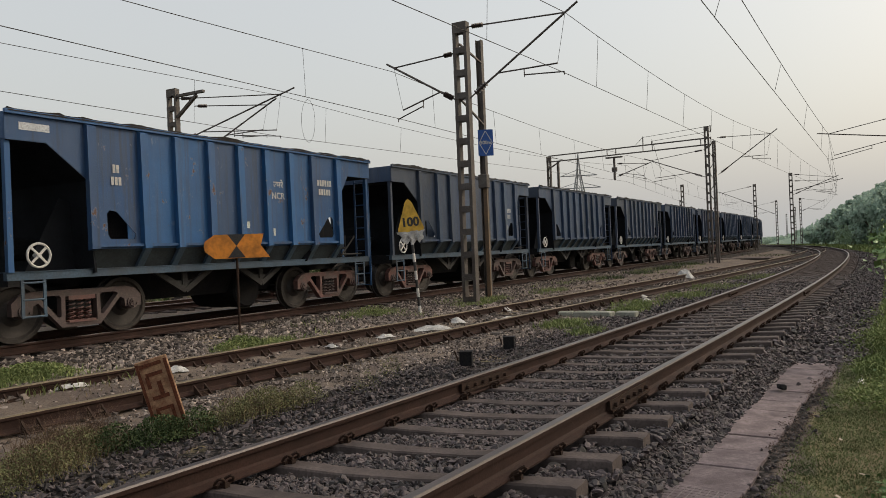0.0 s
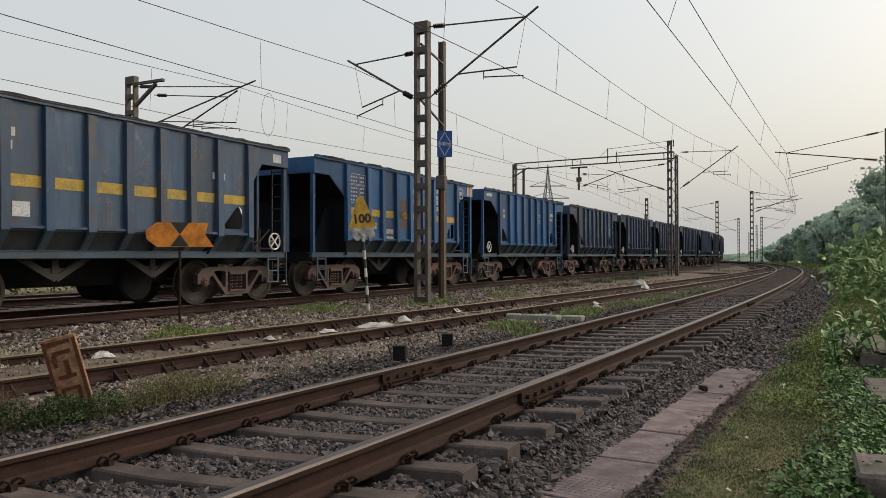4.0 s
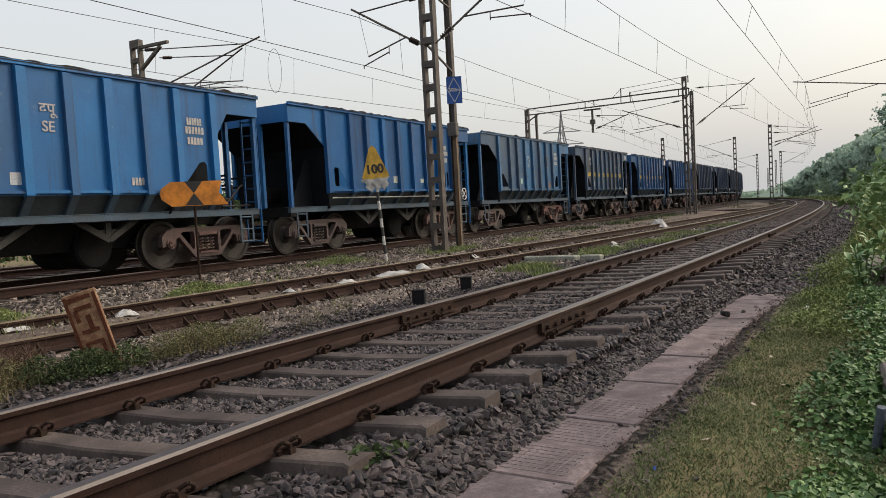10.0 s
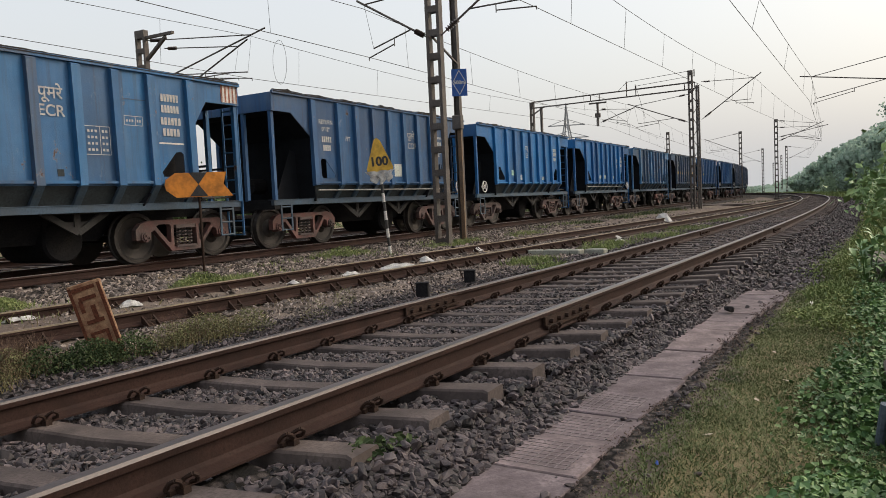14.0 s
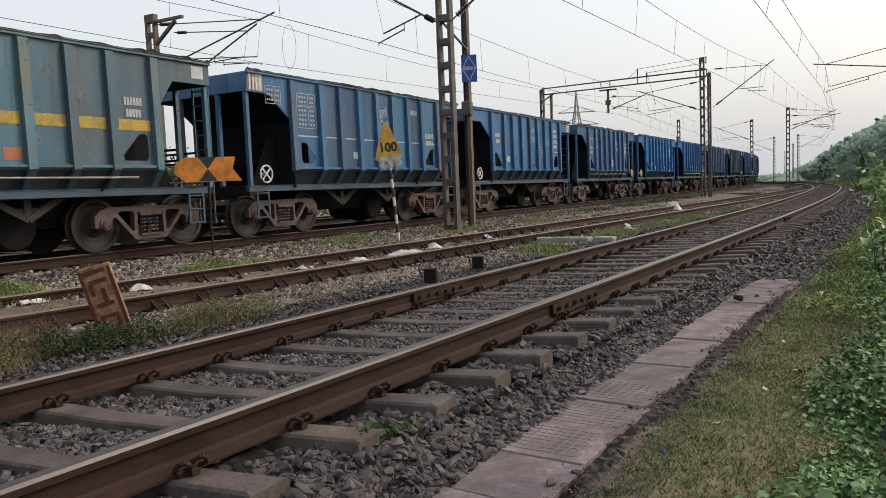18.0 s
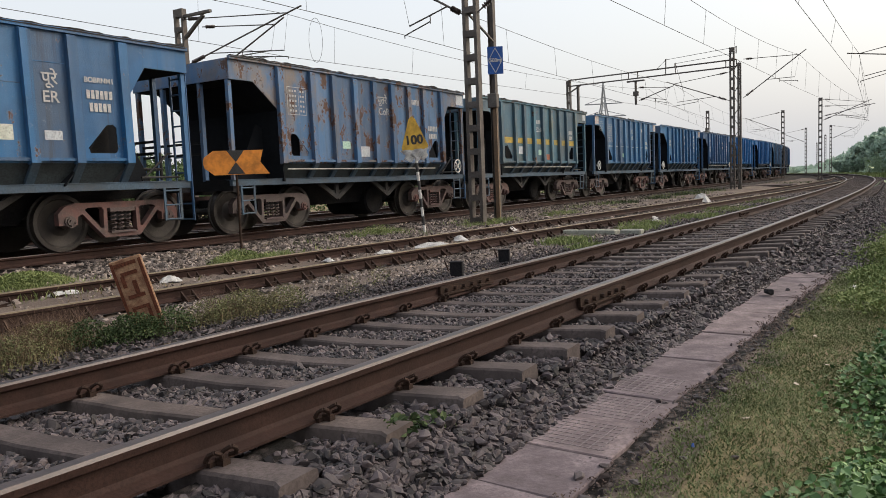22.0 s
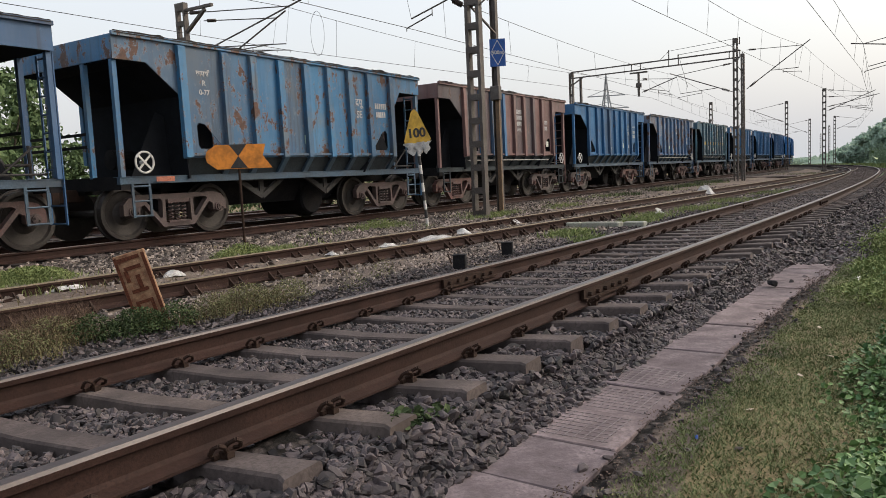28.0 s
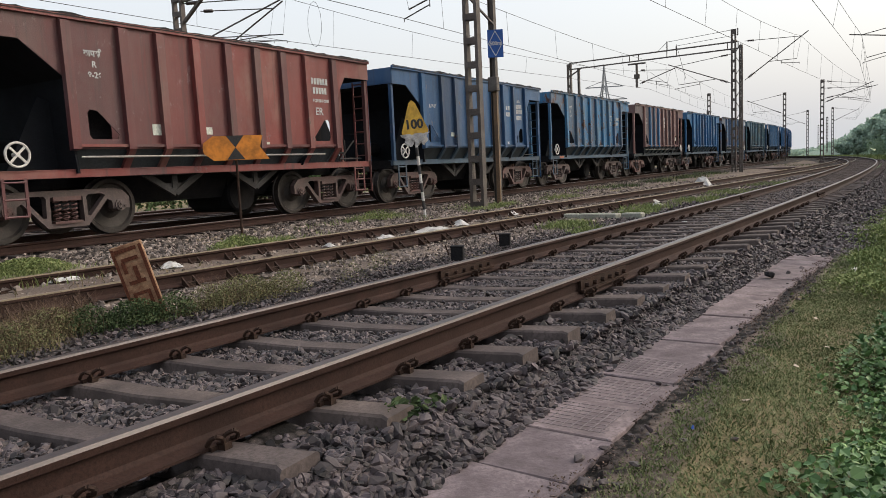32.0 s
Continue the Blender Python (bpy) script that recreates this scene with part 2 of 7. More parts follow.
M_STENCIL = worn("worn_white_stencil", (0.5, 0.5, 0.49), (0.26, 0.28, 0.3), 0.7, 9, 60)
M_SIGNBLUE = worn("blue_enamel", (0.015, 0.09, 0.36), (0.012, 0.07, 0.28), 0.45, 4, 40)
M_RUSTPLATE = worn("flaking_rust_plate", (0.36, 0.225, 0.135), (0.105, 0.036, 0.022), 0.85, 11, 40, 0.0, 0.6)
M_CLOTH = worn("dirty_white_rag", (0.55, 0.54, 0.52), (0.38, 0.36, 0.34), 0.9, 8, 40)
M_BRICKWALL = worn("mossy_masonry", (0.19, 0.165, 0.148), (0.085, 0.09, 0.062), 0.92, 5, 30, 0, 0.8, rnd=True)


def leafmat(name, c, c2, rough=0.55, through_light=0.0):
    def f(nt, b):
        g = nt.nodes.new("ShaderNodeNewGeometry")
        n1 = tex_noise(nt, 1.6, 3)
        col = mix(nt, mask(nt, g.outputs["Random Per Island"], 0, 1), c, c2)
        col = mix(nt, mask(nt, n1, 0.3, 0.75), col, tuple(x * 0.55 for x in c))
        nt.links.new(col, b.inputs["Base Color"])
        b.inputs["Roughness"].default_value = rough
        b.inputs["Specular IOR Level"].default_value = 0.3 if rough < 0.6 else 0.1
        if through_light:
            tr, ms = nt.nodes.new("ShaderNodeBsdfTranslucent"), nt.nodes.new("ShaderNodeMixShader")
            ms.inputs[0].default_value = through_light
            nt.links.new(col, tr.inputs[0])
            nt.links.new(b.outputs[0], ms.inputs[1])
            nt.links.new(tr.outputs[0], ms.inputs[2])
            nt.links.new(ms.outputs[0], nt.nodes["Material Output"].inputs[0])
    return mat(name, f)


M_LEAF = leafmat("creeper_leaf", (0.045, 0.11, 0.034), (0.175, 0.28, 0.085), rough=0.5)
M_LEAF2 = leafmat("bush_leaf", (0.12, 0.21, 0.072), (0.26, 0.36, 0.13), rough=0.5)
M_GRASS = leafmat("short_grass", (0.085, 0.125, 0.045), (0.32, 0.305, 0.165), rough=0.7)
M_WEED = leafmat("track_weed", (0.16, 0.21, 0.075), (0.28, 0.3, 0.125), rough=0.7)
M_DRYWEED = leafmat("dry_weed", (0.19, 0.14, 0.085), (0.13, 0.135, 0.06), rough=0.75)
# Leaf colours raised above real foliage, so the air's haze is painted in
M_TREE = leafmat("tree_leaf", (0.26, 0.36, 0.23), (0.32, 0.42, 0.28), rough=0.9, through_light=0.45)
M_HAZETREE = leafmat("haze_paled_leaf", (0.4, 0.52, 0.42), (0.46, 0.58, 0.48), rough=0.9, through_light=0.45)
M_LOWWEED = leafmat("low_weed", (0.048, 0.078, 0.034), (0.125, 0.145, 0.062), rough=0.75)
# Darker leaf for growth behind the train; its shade is in the colour
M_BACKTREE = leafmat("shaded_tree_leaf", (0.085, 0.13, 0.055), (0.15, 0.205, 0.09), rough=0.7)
M_VERGE = leafmat("verge_blade", (0.15, 0.21, 0.075), (0.32, 0.36, 0.14), rough=0.7)
M_BARK = worn("grey_bark", (0.14, 0.11, 0.085), (0.085, 0.07, 0.055), 0.9, 3, 30)


# ---- mesh helpers ----
class Mb:
    """Collects corners and faces of one mesh."""

    def __init__(self):
        self.v, self.f = [], []

    def add(self, vs, fs):
        o = len(self.v)
        self.v += [tuple(p) for p in vs]
        self.f += [tuple(o + i for i in q) for q in fs]
        return self

    def box(self, c, s, m=None, taper=1.0):
        x, y, z = (k / 2 for k in s)
        p = [Vector((sx * x * (taper if sz > 0 else 1), sy * y * (taper if sz > 0 else 1), sz * z))
             for sz in (-1, 1) for sx, sy in ((-1, -1), (1, -1), (1, 1), (-1, 1))]
        if m is not None:
            p = [m @ q for q in p]
        return self.add([q + Vector(c) for q in p],
                        [(3, 2, 1, 0), (4, 5, 6, 7), (0, 1, 5, 4), (1, 2, 6, 5), (2, 3, 7, 6), (3, 0, 4, 7)])

    def rod(self, a, b, r, n=8, r2=None, caps=True):
        a, b = Vector(a), Vector(b)
        d = (b - a).normalized()
        u = d.cross(Vector((0, 0, 1)) if abs(d.z) < 0.9 else Vector((1, 0, 0))).normalized()
        w = d.cross(u)
        r2 = r if r2 is None else r2
        ring = [u * math.cos(2 * math.pi * i / n) + w * math.sin(2 * math.pi * i / n) for i in range(n)]
        vs = [a + k * r for k in ring] + [b + k * r2 for k in ring]
        fs = [(i, n + i, n + (i + 1) % n, (i + 1) % n) for i in range(n)]
        if caps:
            fs += [tuple(range(n)), tuple(range(2 * n - 1, n - 1, -1))]
        return self.add(vs, fs)

    def beam(self, a, b, w, h, up=(0, 0, 1)):
        a, b = Vector(a), Vector(b)
        d = (b - a).normalized()
        s = d.cross(Vector(up)).normalized()
        u = s.cross(d)
        k = [(-1, -1), (1, -1), (1, 1), (-1, 1)]
        vs = [p + s * (w / 2 * i) + u * (h / 2 * j) for p in (a, b) for i, j in k]
        return self.add(vs, [(0, 1, 2, 3), (7, 6, 5, 4), (0, 4, 5, 1), (1, 5, 6, 2), (2, 6, 7, 3), (3, 7, 4, 0)])

    def plate(self, pts, d):
        """A flat polygon pushed along d."""
        n, d = len(pts), Vector(d)
        vs = [Vector(p) for p in pts] + [Vector(p) + d for p in pts]
        return self.add(vs, [tuple(range(n)), tuple(range(2 * n - 1, n - 1, -1))] +
                        [(i, n + i, n + (i + 1) % n, (i + 1) % n) for i in range(n)])

    def lathe(self, o, axis, prof, n=16):
        """prof: (distance along axis, radius) rows."""
        o, d = Vector(o), Vector(axis).normalized()
        u = d.cross(Vector((0, 0, 1)) if abs(d.z) < 0.9 else Vector((1, 0, 0))).normalized()
        w = d.cross(u)
        vs = [o + d * t + (u * math.cos(2 * math.pi * i / n) + w * math.sin(2 * math.pi * i / n)) * r
              for t, r in prof for i in range(n)]
        fs = [(k * n + i, k * n + (i + 1) % n, (k + 1) * n + (i + 1) % n, (k + 1) * n + i)
              for k in range(len(prof) - 1) for i in range(n)]
        return self.add(vs, fs)

    def sweep(self, path, prof, closed=True, caps=False):
        """prof (side, up) swept along rows of (point, side vector, up vector)."""
        m = len(prof)
        vs = [p + s * a + u * b for p, s, u in path for a, b in prof]
        fs = []
        for k in range(len(path) - 1):
            for i in range(m if closed else m - 1):
                j = (i + 1) % m
                fs.append((k * m + i, k * m + j, (k + 1) * m + j, (k + 1) * m + i))
        if caps:
            fs += [tuple(range(m - 1, -1, -1)), tuple((len(path) - 1) * m + i for i in range(m))]
        return self.add(vs, fs)

    def mesh(self, name, mats, smooth=False, bevel=0.0):
        me = bpy.data.meshes.new(name)
        me.from_pydata([tuple(p) for p in self.v], [], self.f)
        if bevel:
            bm = bmesh.new()
            bm.from_mesh(me)
            bmesh.ops.bevel(bm, geom=bm.edges[:], offset=bevel, segments=1, affect="EDGES", clamp_overlap=True)
            bm.to_mesh(me)
            bm.free()
        me.validate()
        bm = bmesh.new()
        bm.from_mesh(me)
        if len(bm.faces) < 20000:
            bmesh.ops.recalc_face_normals(bm, faces=bm.faces[:])
        bm.to_mesh(me)
        bm.free()
        for m in (mats if isinstance(mats, (list, tuple)) else [mats]):
            me.materials.append(m)
        if smooth:
            me.shade_smooth()
        return me


def part(name, mb, material, parent=None, label="", smooth=False, bevel=0.0):
    me = mb if isinstance(mb, bpy.types.Mesh) else mb.mesh(name, material, smooth, bevel)
    ob = new(name, me)
    ob.parent = parent
    if label:
        tagged(ob, label)
    return ob


def empty(name, label, category, group="", kind="", m=None):
    ob = new(name)
    if m is not None:
        ob.matrix_basis = m
    return tagged(ob, label, category, group, kind)


def vnoise(x, y, f, seed=0.0):
    return noise.noise((x * f + seed, y * f - seed, seed * 1.7))


# ---- the lines of the tracks ----
def line(x, y, heading, stretches, step=0.5):
    rows = [(x, y, heading)]
    for length, bend in stretches:
        for _ in range(int(length / step)):
            heading += bend * step
            x, y = x + math.cos(heading) * step, y + math.sin(heading) * step
            rows.append((x, y, heading))
    return np.array(rows)


def beside(rows, d):
    """The line d metres to the left of another."""
    out = rows.copy()
    out[:, 0] -= np.sin(rows[:, 2]) * d
    out[:, 1] += np.cos(rows[:, 2]) * d
    return out


NEAR = line(-30, 3.35, -0.115, [(24, 0.0015), (56, 0.0015), (200, 0.003)])
NEAR[:, 1] += 0.63 - np.interp(-6, NEAR[:, 0], NEAR[:, 1])
SIDING = line(-30, 0, -0.0956, [(30, 0.0), (50, 0.0006), (170, 0.003)])
SIDING[:, 1] += 4.66 - np.interp(8, SIDING[:, 0], SIDING[:, 1])
TRAIN = line(-90, 10.173 + 1.17, -0.013, [(90 + 77, 0), (330, 0.003)])
FAR = beside(TRAIN, 5.7)
TRAIN_Z = 0.245


def y_of(rows, x):
    return float(np.interp(x, rows[:, 0], rows[:, 1]))


TRAIN_S = np.r_[0, np.cumsum(np.hypot(np.diff(TRAIN[:, 0]), np.diff(TRAIN[:, 1])))]
TRAIN_S -= np.interp(0, TRAIN[:, 0], TRAIN_S)


def on_train_line(s):
    return [float(np.interp(s, TRAIN_S, TRAIN[:, k])) for k in range(3)]


CROSS = [(-400, -0.3), (-12, -0.3), (-6, -0.22), (-3.2, -0.15), (-2.2, -0.135), (-2.05, -0.15), (-1.62, -0.16), (-1.40, -0.09), (-0.9, 0.0),
         (0, -0.035), (0.9, -0.06), (1.3, -0.08), (1.9, -0.12), (3.0, -0.13), (5.2, -0.13), (6.5, -0.02), (8.0, -0.02),
         (12.5, -0.02), (18, -0.05), (24, -0.2), (40, -0.4), (600, -0.4)]
CX, CZ = np.array(CROSS).T


def shoulder_rise(x):
    """The ballast shoulder has slipped from the sleeper ends over a short stretch only."""
    return np.interp(x, [1.0, 2.0, 4.6, 7.0], [0.09, 0.035, 0.035, 0.08])


def ground_z(x, y):
    d = y - y_of(NEAR, x)
    z = float(np.interp(d, CX, CZ))
    if -1.75 < d < -0.9:
        z += float(shoulder_rise(x)) * min(1, (d + 1.75) / 0.35)
    dt = abs(y - y_of(TRAIN, x))
    z = max(z, float(np.interp(dt, [0, 1.6, 2.4, 3.0], [0.03, 0.02, -0.03, -0.3])))
    dt = abs(y - y_of(FAR, x))
    z = max(z, float(np.interp(dt, [0, 1.6, 2.4, 3.0], [0.03, 0.02, -0.03, -0.3])))
    return z


# ---- ground ----
def spaced(*spans):
    out = []
    for a, b, n in spans:
        out += list(np.linspace(a, b, n, endpoint=False))
    return out + [spans[-1][1]]


def build_ground():
    xs = spaced((-600, -30, 10), (-30, -3, 50), (-3, 9, 110), (9, 30, 90), (30, 130, 90), (130, 400, 40), (400, 3500, 14))
    ys = spaced((-1500, -40, 12), (-40, -6, 50), (-6, 8, 120), (8, 22, 50), (22, 60, 30), (60, 1500, 16))
    xs, ys = np.array(xs), np.array(ys)
    v, zone = [], []
    for x in xs:
        yn, yt = y_of(NEAR, x), y_of(TRAIN, x)
        for y in ys:
            d = y - yn
            w = 1.0 if abs(d) < 30 else 0.0
            z = ground_z(x, y) + w * (0.03 * vnoise(x, y, 0.8, 3) + 0.018 * vnoise(x, y, 3.1, 5) + 0.012 * vnoise(x, y, 9, 9))
            if abs(d) < 1.4:
                z -= 0.05
            v.append((x, y, z))
            n = vnoise(x, y, 0.55, 12) * 0.8 + vnoise(x, y, 2.3, 15) * 0.5
            grass = 1.0 if d < -2.38 + 0.3 * n else 0.0
            if d > 1.6:
                grass = min(1, max(0, (n - 0.22) * 3)) * 0.8
            if d > 19.5:
                grass = 0.9
            stone = 1.0 if -2.2 < d < 2.9 + 0.6 * n else (0.75 if abs(y - yt) < 3.2 else 0.35)
            zone.append((grass, stone, 0, 1))
    ny = len(ys)
    f = [(i * ny + j, (i + 1) * ny + j, (i + 1) * ny + j + 1, i * ny + j + 1) for i in range(len(xs) - 1) for j in range(ny - 1)]
    me = bpy.data.meshes.new("ground")
    me.from_pydata(v, [], f)
    a = me.color_attributes.new("zone", "FLOAT_COLOR", "POINT")
    a.data.foreach_set("color", np.array(zone, np.float32).ravel())
    me.shade_smooth()

    def shade(nt, b):
        at = nt.nodes.new("ShaderNodeAttribute")
        at.attribute_name = "zone"
        sep = nt.nodes.new("ShaderNodeSeparateColor")
        nt.links.new(at.outputs["Color"], sep.inputs[0])
        n1, n2, n3 = tex_noise(nt, 0.7, 5), tex_noise(nt, 7, 5, 0.7), tex_noise(nt, 55, 3, 0.7)
        vo = nt.nodes.new("ShaderNodeTexVoronoi")
        vo.inputs["Scale"].default_value = 17
        tc = nt.nodes.new("ShaderNodeTexCoord")
        nt.links.new(tc.outputs["Object"], vo.inputs["Vector"])
        stone = mix(nt, mask(nt, vo.outputs["Color"], 0, 1), (0.03, 0.026, 0.025), (0.12, 0.102, 0.096))
        # Near-black at the cell edges paints shade into gaps between stones
        stone = mix(nt, mask(nt, vo.outputs["Distance"], 0.25, 0.6), stone, (0.012, 0.011, 0.01))
        earth = mix(nt, mask(nt, n2, 0.3, 0.7), (0.13, 0.104, 0.09), (0.082, 0.067, 0.06))
        earth = mix(nt, mask(nt, n1, 0.35, 0.65), earth, (0.17, 0.14, 0.115))
        dry = tex_noise(nt, 0.35, 5, 0.7)
        green = mix(nt, mask(nt, n2, 0.3, 0.7), (0.15, 0.145, 0.065), (0.2, 0.165, 0.095))
        green = mix(nt, mask(nt, dry, 0.42, 0.62), green, (0.2, 0.155, 0.1))
        k = nt.nodes.new("ShaderNodeMath")
        k.operation = "ADD"
        nt.links.new(sep.outputs["Green"], k.inputs[0])
        nt.links.new(mask(nt, n2, 0.2, 1.2), k.inputs[1])
        col = mix(nt, mask(nt, k.outputs[0], 0.75, 1.05), earth, stone)
        g = nt.nodes.new("ShaderNodeMath")
        g.operation = "ADD"
        nt.links.new(sep.outputs["Red"], g.inputs[0])
        nt.links.new(mask(nt, n2, 0.3, 1.3), g.inputs[1])
        col = mix(nt, mask(nt, g.outputs[0], 0.7, 1.1), col, green)
        n4 = tex_noise(nt, 160, 2, 0.7)
        col = mix(nt, 1.0, col, ramp(nt, mix(nt, 0.5, n3, n4), [(0.3, (0.45, 0.43, 0.42)), (0.65, (1.25, 1.22, 1.2))]), "MULTIPLY")
        nt.links.new(col, b.inputs["Base Color"])
        b.inputs["Roughness"].default_value = 0.92
        b.inputs["Specular IOR Level"].default_value = 0.1
        bump(nt, b, mix(nt, 0.5, vo.outputs["Distance"], n3), 0.6, 0.03)
    me.materials.append(mat("trackside_ground", shade))
    ob = new("ground", me)
    tagged(ob, "stony earth with ballast and patchy grass beside tracks", "ground", kind="structure")
    return ob


build_ground()

# ---- tracks ----
RAIL_PROFILE = [(-0.075, 0), (0.075, 0), (0.075, 0.0115), (0.022, 0.031), (0.0085, 0.048), (0.0085, 0.118), (0.034, 0.131),
                (0.036, 0.158), (0.027, 0.171), (-0.027, 0.171), (-0.036, 0.158), (-0.034, 0.131), (-0.0085, 0.118), (-0.0085, 0.048),
                (-0.022, 0.031), (-0.075, 0.0115)]


def rail_path(rows, lat, z, tilt=0.0):
    out = []
    for x, y, h in rows:
        side = Vector((-math.sin(h), math.cos(h), 0))
        out.append((Vector((x, y, z)) + side * lat, (side + Vector((0, 0, tilt))).normalized(), Vector((0, 0, 1))))
    return out


def cut_line(rows, x0, x1):
    return rows[(rows[:, 0] > x0) & (rows[:, 0] < x1)]


def build_track(name, label, rows, z_left, z_right, shine, x0, x1):
    """A track thing with its two rails; rail tops at the given heights."""
    tr = empty(name, label, "railway track", kind="structure")
    for lat, z in ((0.872, z_left), (-0.872, z_right)):
        mb = Mb().sweep(rail_path(cut_line(rows, x0, x1), lat, z - 0.171), RAIL_PROFILE)
        rail = part("rail", mb, M_RAIL, tr, "rusty brown flat-bottomed steel rail")
        rail.data.materials.append(M_RAILTOP if shine else M_SIDETOP)
        for p in rail.data.polygons:
            if p.index % 16 in (7, 8, 9):
                p.material_index = 1
    return tr


def along(rows, spacing, x0, x1, start=0.0):
    s = np.r_[0, np.cumsum(np.hypot(np.diff(rows[:, 0]), np.diff(rows[:, 1])))]
    s0 = np.interp(start, rows[:, 0], s)
    ks = np.arange(math.floor((s[0] - s0) / spacing), math.ceil((s[-1] - s0) / spacing))
    out = []
    for k in ks:
        q = s0 + k * spacing
        x, y, h = (float(np.interp(q, s, rows[:, i])) for i in range(3))
        if x0 < x < x1:
            out.append((x, y, h))
    return out


def sleeper_mesh():
    """Prestressed concrete sleeper, waisted in the middle, its top at 0."""
    mb = Mb()
    secs = [(-1.375, 0.235, 0.0, 0.20), (-1.33, 0.25, 0.006, 0.155), (-0.75, 0.25, 0.0, 0.15), (-0.3, 0.22, -0.02, 0.15),
            (0.3, 0.22, -0.02, 0.15), (0.75, 0.25, 0.0, 0.15), (1.33, 0.25, 0.006, 0.155), (1.375, 0.235, 0.0, 0.20)]
    for y, wb, z, wt_ in secs:
        mb.v += [(-wb / 2, y, -0.21), (wb / 2, y, -0.21), (wt_ / 2 + 0.012, y, z - 0.012), (wt_ / 2, y, z), (-wt_ / 2, y, z),
                 (-wt_ / 2 - 0.012, y, z - 0.012)]
    for k in range(len(secs) - 1):
        for i in range(6):
            j = (i + 1) % 6
            mb.f.append((k * 6 + i, k * 6 + j, k * 6 + 6 + j, k * 6 + 6 + i))
    mb.f += [(5, 4, 3, 2, 1, 0), tuple(42 + i for i in range(6))]
    return mb.mesh("sleeper", M_CONC)


def clip_mesh():
    """Sprung steel rail clip: a bent bar that grips the rail's foot, by its housing."""
    pts = [(-0.075, 0.035, 0.035), (-0.078, 0.0, 0.075), (-0.07, -0.03, 0.088), (-0.045, -0.045, 0.075), (-0.025, -0.03, 0.045), (-0.012, 0.02, 0.03),
           (0.012, 0.035, 0.035), (0.025, 0.0, 0.07), (0.04, -0.035, 0.088), (0.065, -0.045, 0.072), (0.078, -0.02, 0.04), (0.075, 0.02, 0.03)]
    mb = Mb()
    for a, b in zip(pts, pts[1:]):
        mb.rod(a, b, 0.0125, 6)
    mb.box((0, -0.01, 0.012), (0.05, 0.05, 0.05))
    mb.box((0, 0.03, 0.015), (0.13, 0.03, 0.025))
    return mb.mesh("rail_clip", M_RUSTY)


near_track = build_track("main_railway_track", "broad gauge track on concrete sleepers in grey ballast", NEAR, 0.18, 0.25, True, -25, 190)
siding_track = build_track("siding_railway_track", "rusty disused-looking track sunk in dirt and weeds", SIDING, 0.075, 0.075, False, -25, 170)
train_track = build_track("goods_railway_track", "track under the hopper wagons on dark sleepers", TRAIN, TRAIN_Z, TRAIN_Z, True, -85, 230)
far_track = build_track("outer_railway_track", "track beyond the train with worn bright rails", FAR, TRAIN_Z, TRAIN_Z, True, -70, 200)

S_ME, C_ME = sleeper_mesh(), clip_mesh()
CANT = math.degrees(math.atan(0.07 / 1.744))
SKEW = 5.3
far_sleepers = Mb()
for x, y, h in along(NEAR, 0.602, -8, 110, 0.0):
    m = pose(x, y, 0.037, 0, 0, math.degrees(h)) @ pose(0.071, 0, 0, -CANT, 0, 0) @ pose(0, 0, 0, 0, 0, SKEW) @ pose(0, 0, random.uniform(-0.006, 0.004), 0, 0, random.uniform(-0.5, 0.5))
    if x < 24:
        sl = new("sleeper", S_ME)
        sl.parent, sl.matrix_basis = near_track, m
        if x < 15:
            for lat, flip in ((-0.872 - 0.105, 0), (0.872 - 0.105, 0), (-0.872 + 0.105, 180), (0.872 + 0.105, 180)):
                c = new("rail_clip", C_ME)
                c.parent, c.matrix_basis = sl, pose(0, lat, 0, 0, 0, flip) @ Matrix.Scale(0.8, 4)
    else:
        far_sleepers.box(m @ Vector((0, 0, -0.08)), (0.2, 2.75, 0.17), m.to_3x3())
tagged(part("sleepers", far_sleepers, M_CONC, near_track), kind="stuff")

# joints in the near rails
for lat, z, xj in ((0.872, 0.18, 4.75), (-0.872, 0.25, 4.2), (0.872, 0.18, -8.25), (-0.872, 0.25, 17.2), (0.872, 0.18, 17.75)):
    x, y, h = xj, y_of(NEAR, xj), float(np.interp(xj, NEAR[:, 0], NEAR[:, 2]))
    fp = Mb()
    for sgn in (-1, 1):
        fp.box((0, sgn * 0.028, -0.088), (0.98, 0.03, 0.09))
        fp.box((0, sgn * 0.05, -0.125), (0.98, 0.03, 0.02))
        for i in range(6):
            fp.rod((-0.4 + i * 0.16, sgn * 0.04, -0.085), (-0.4 + i * 0.16, sgn * 0.075, -0.085), 0.02, 6)
    ob = part("fishplate", fp, M_RUSTY, near_track, "bolted rusty joint plate on the rail")
    ob.matrix_basis = pose(x, y, z, 0, 0, math.degrees(h)) @ pose(0, lat, 0)

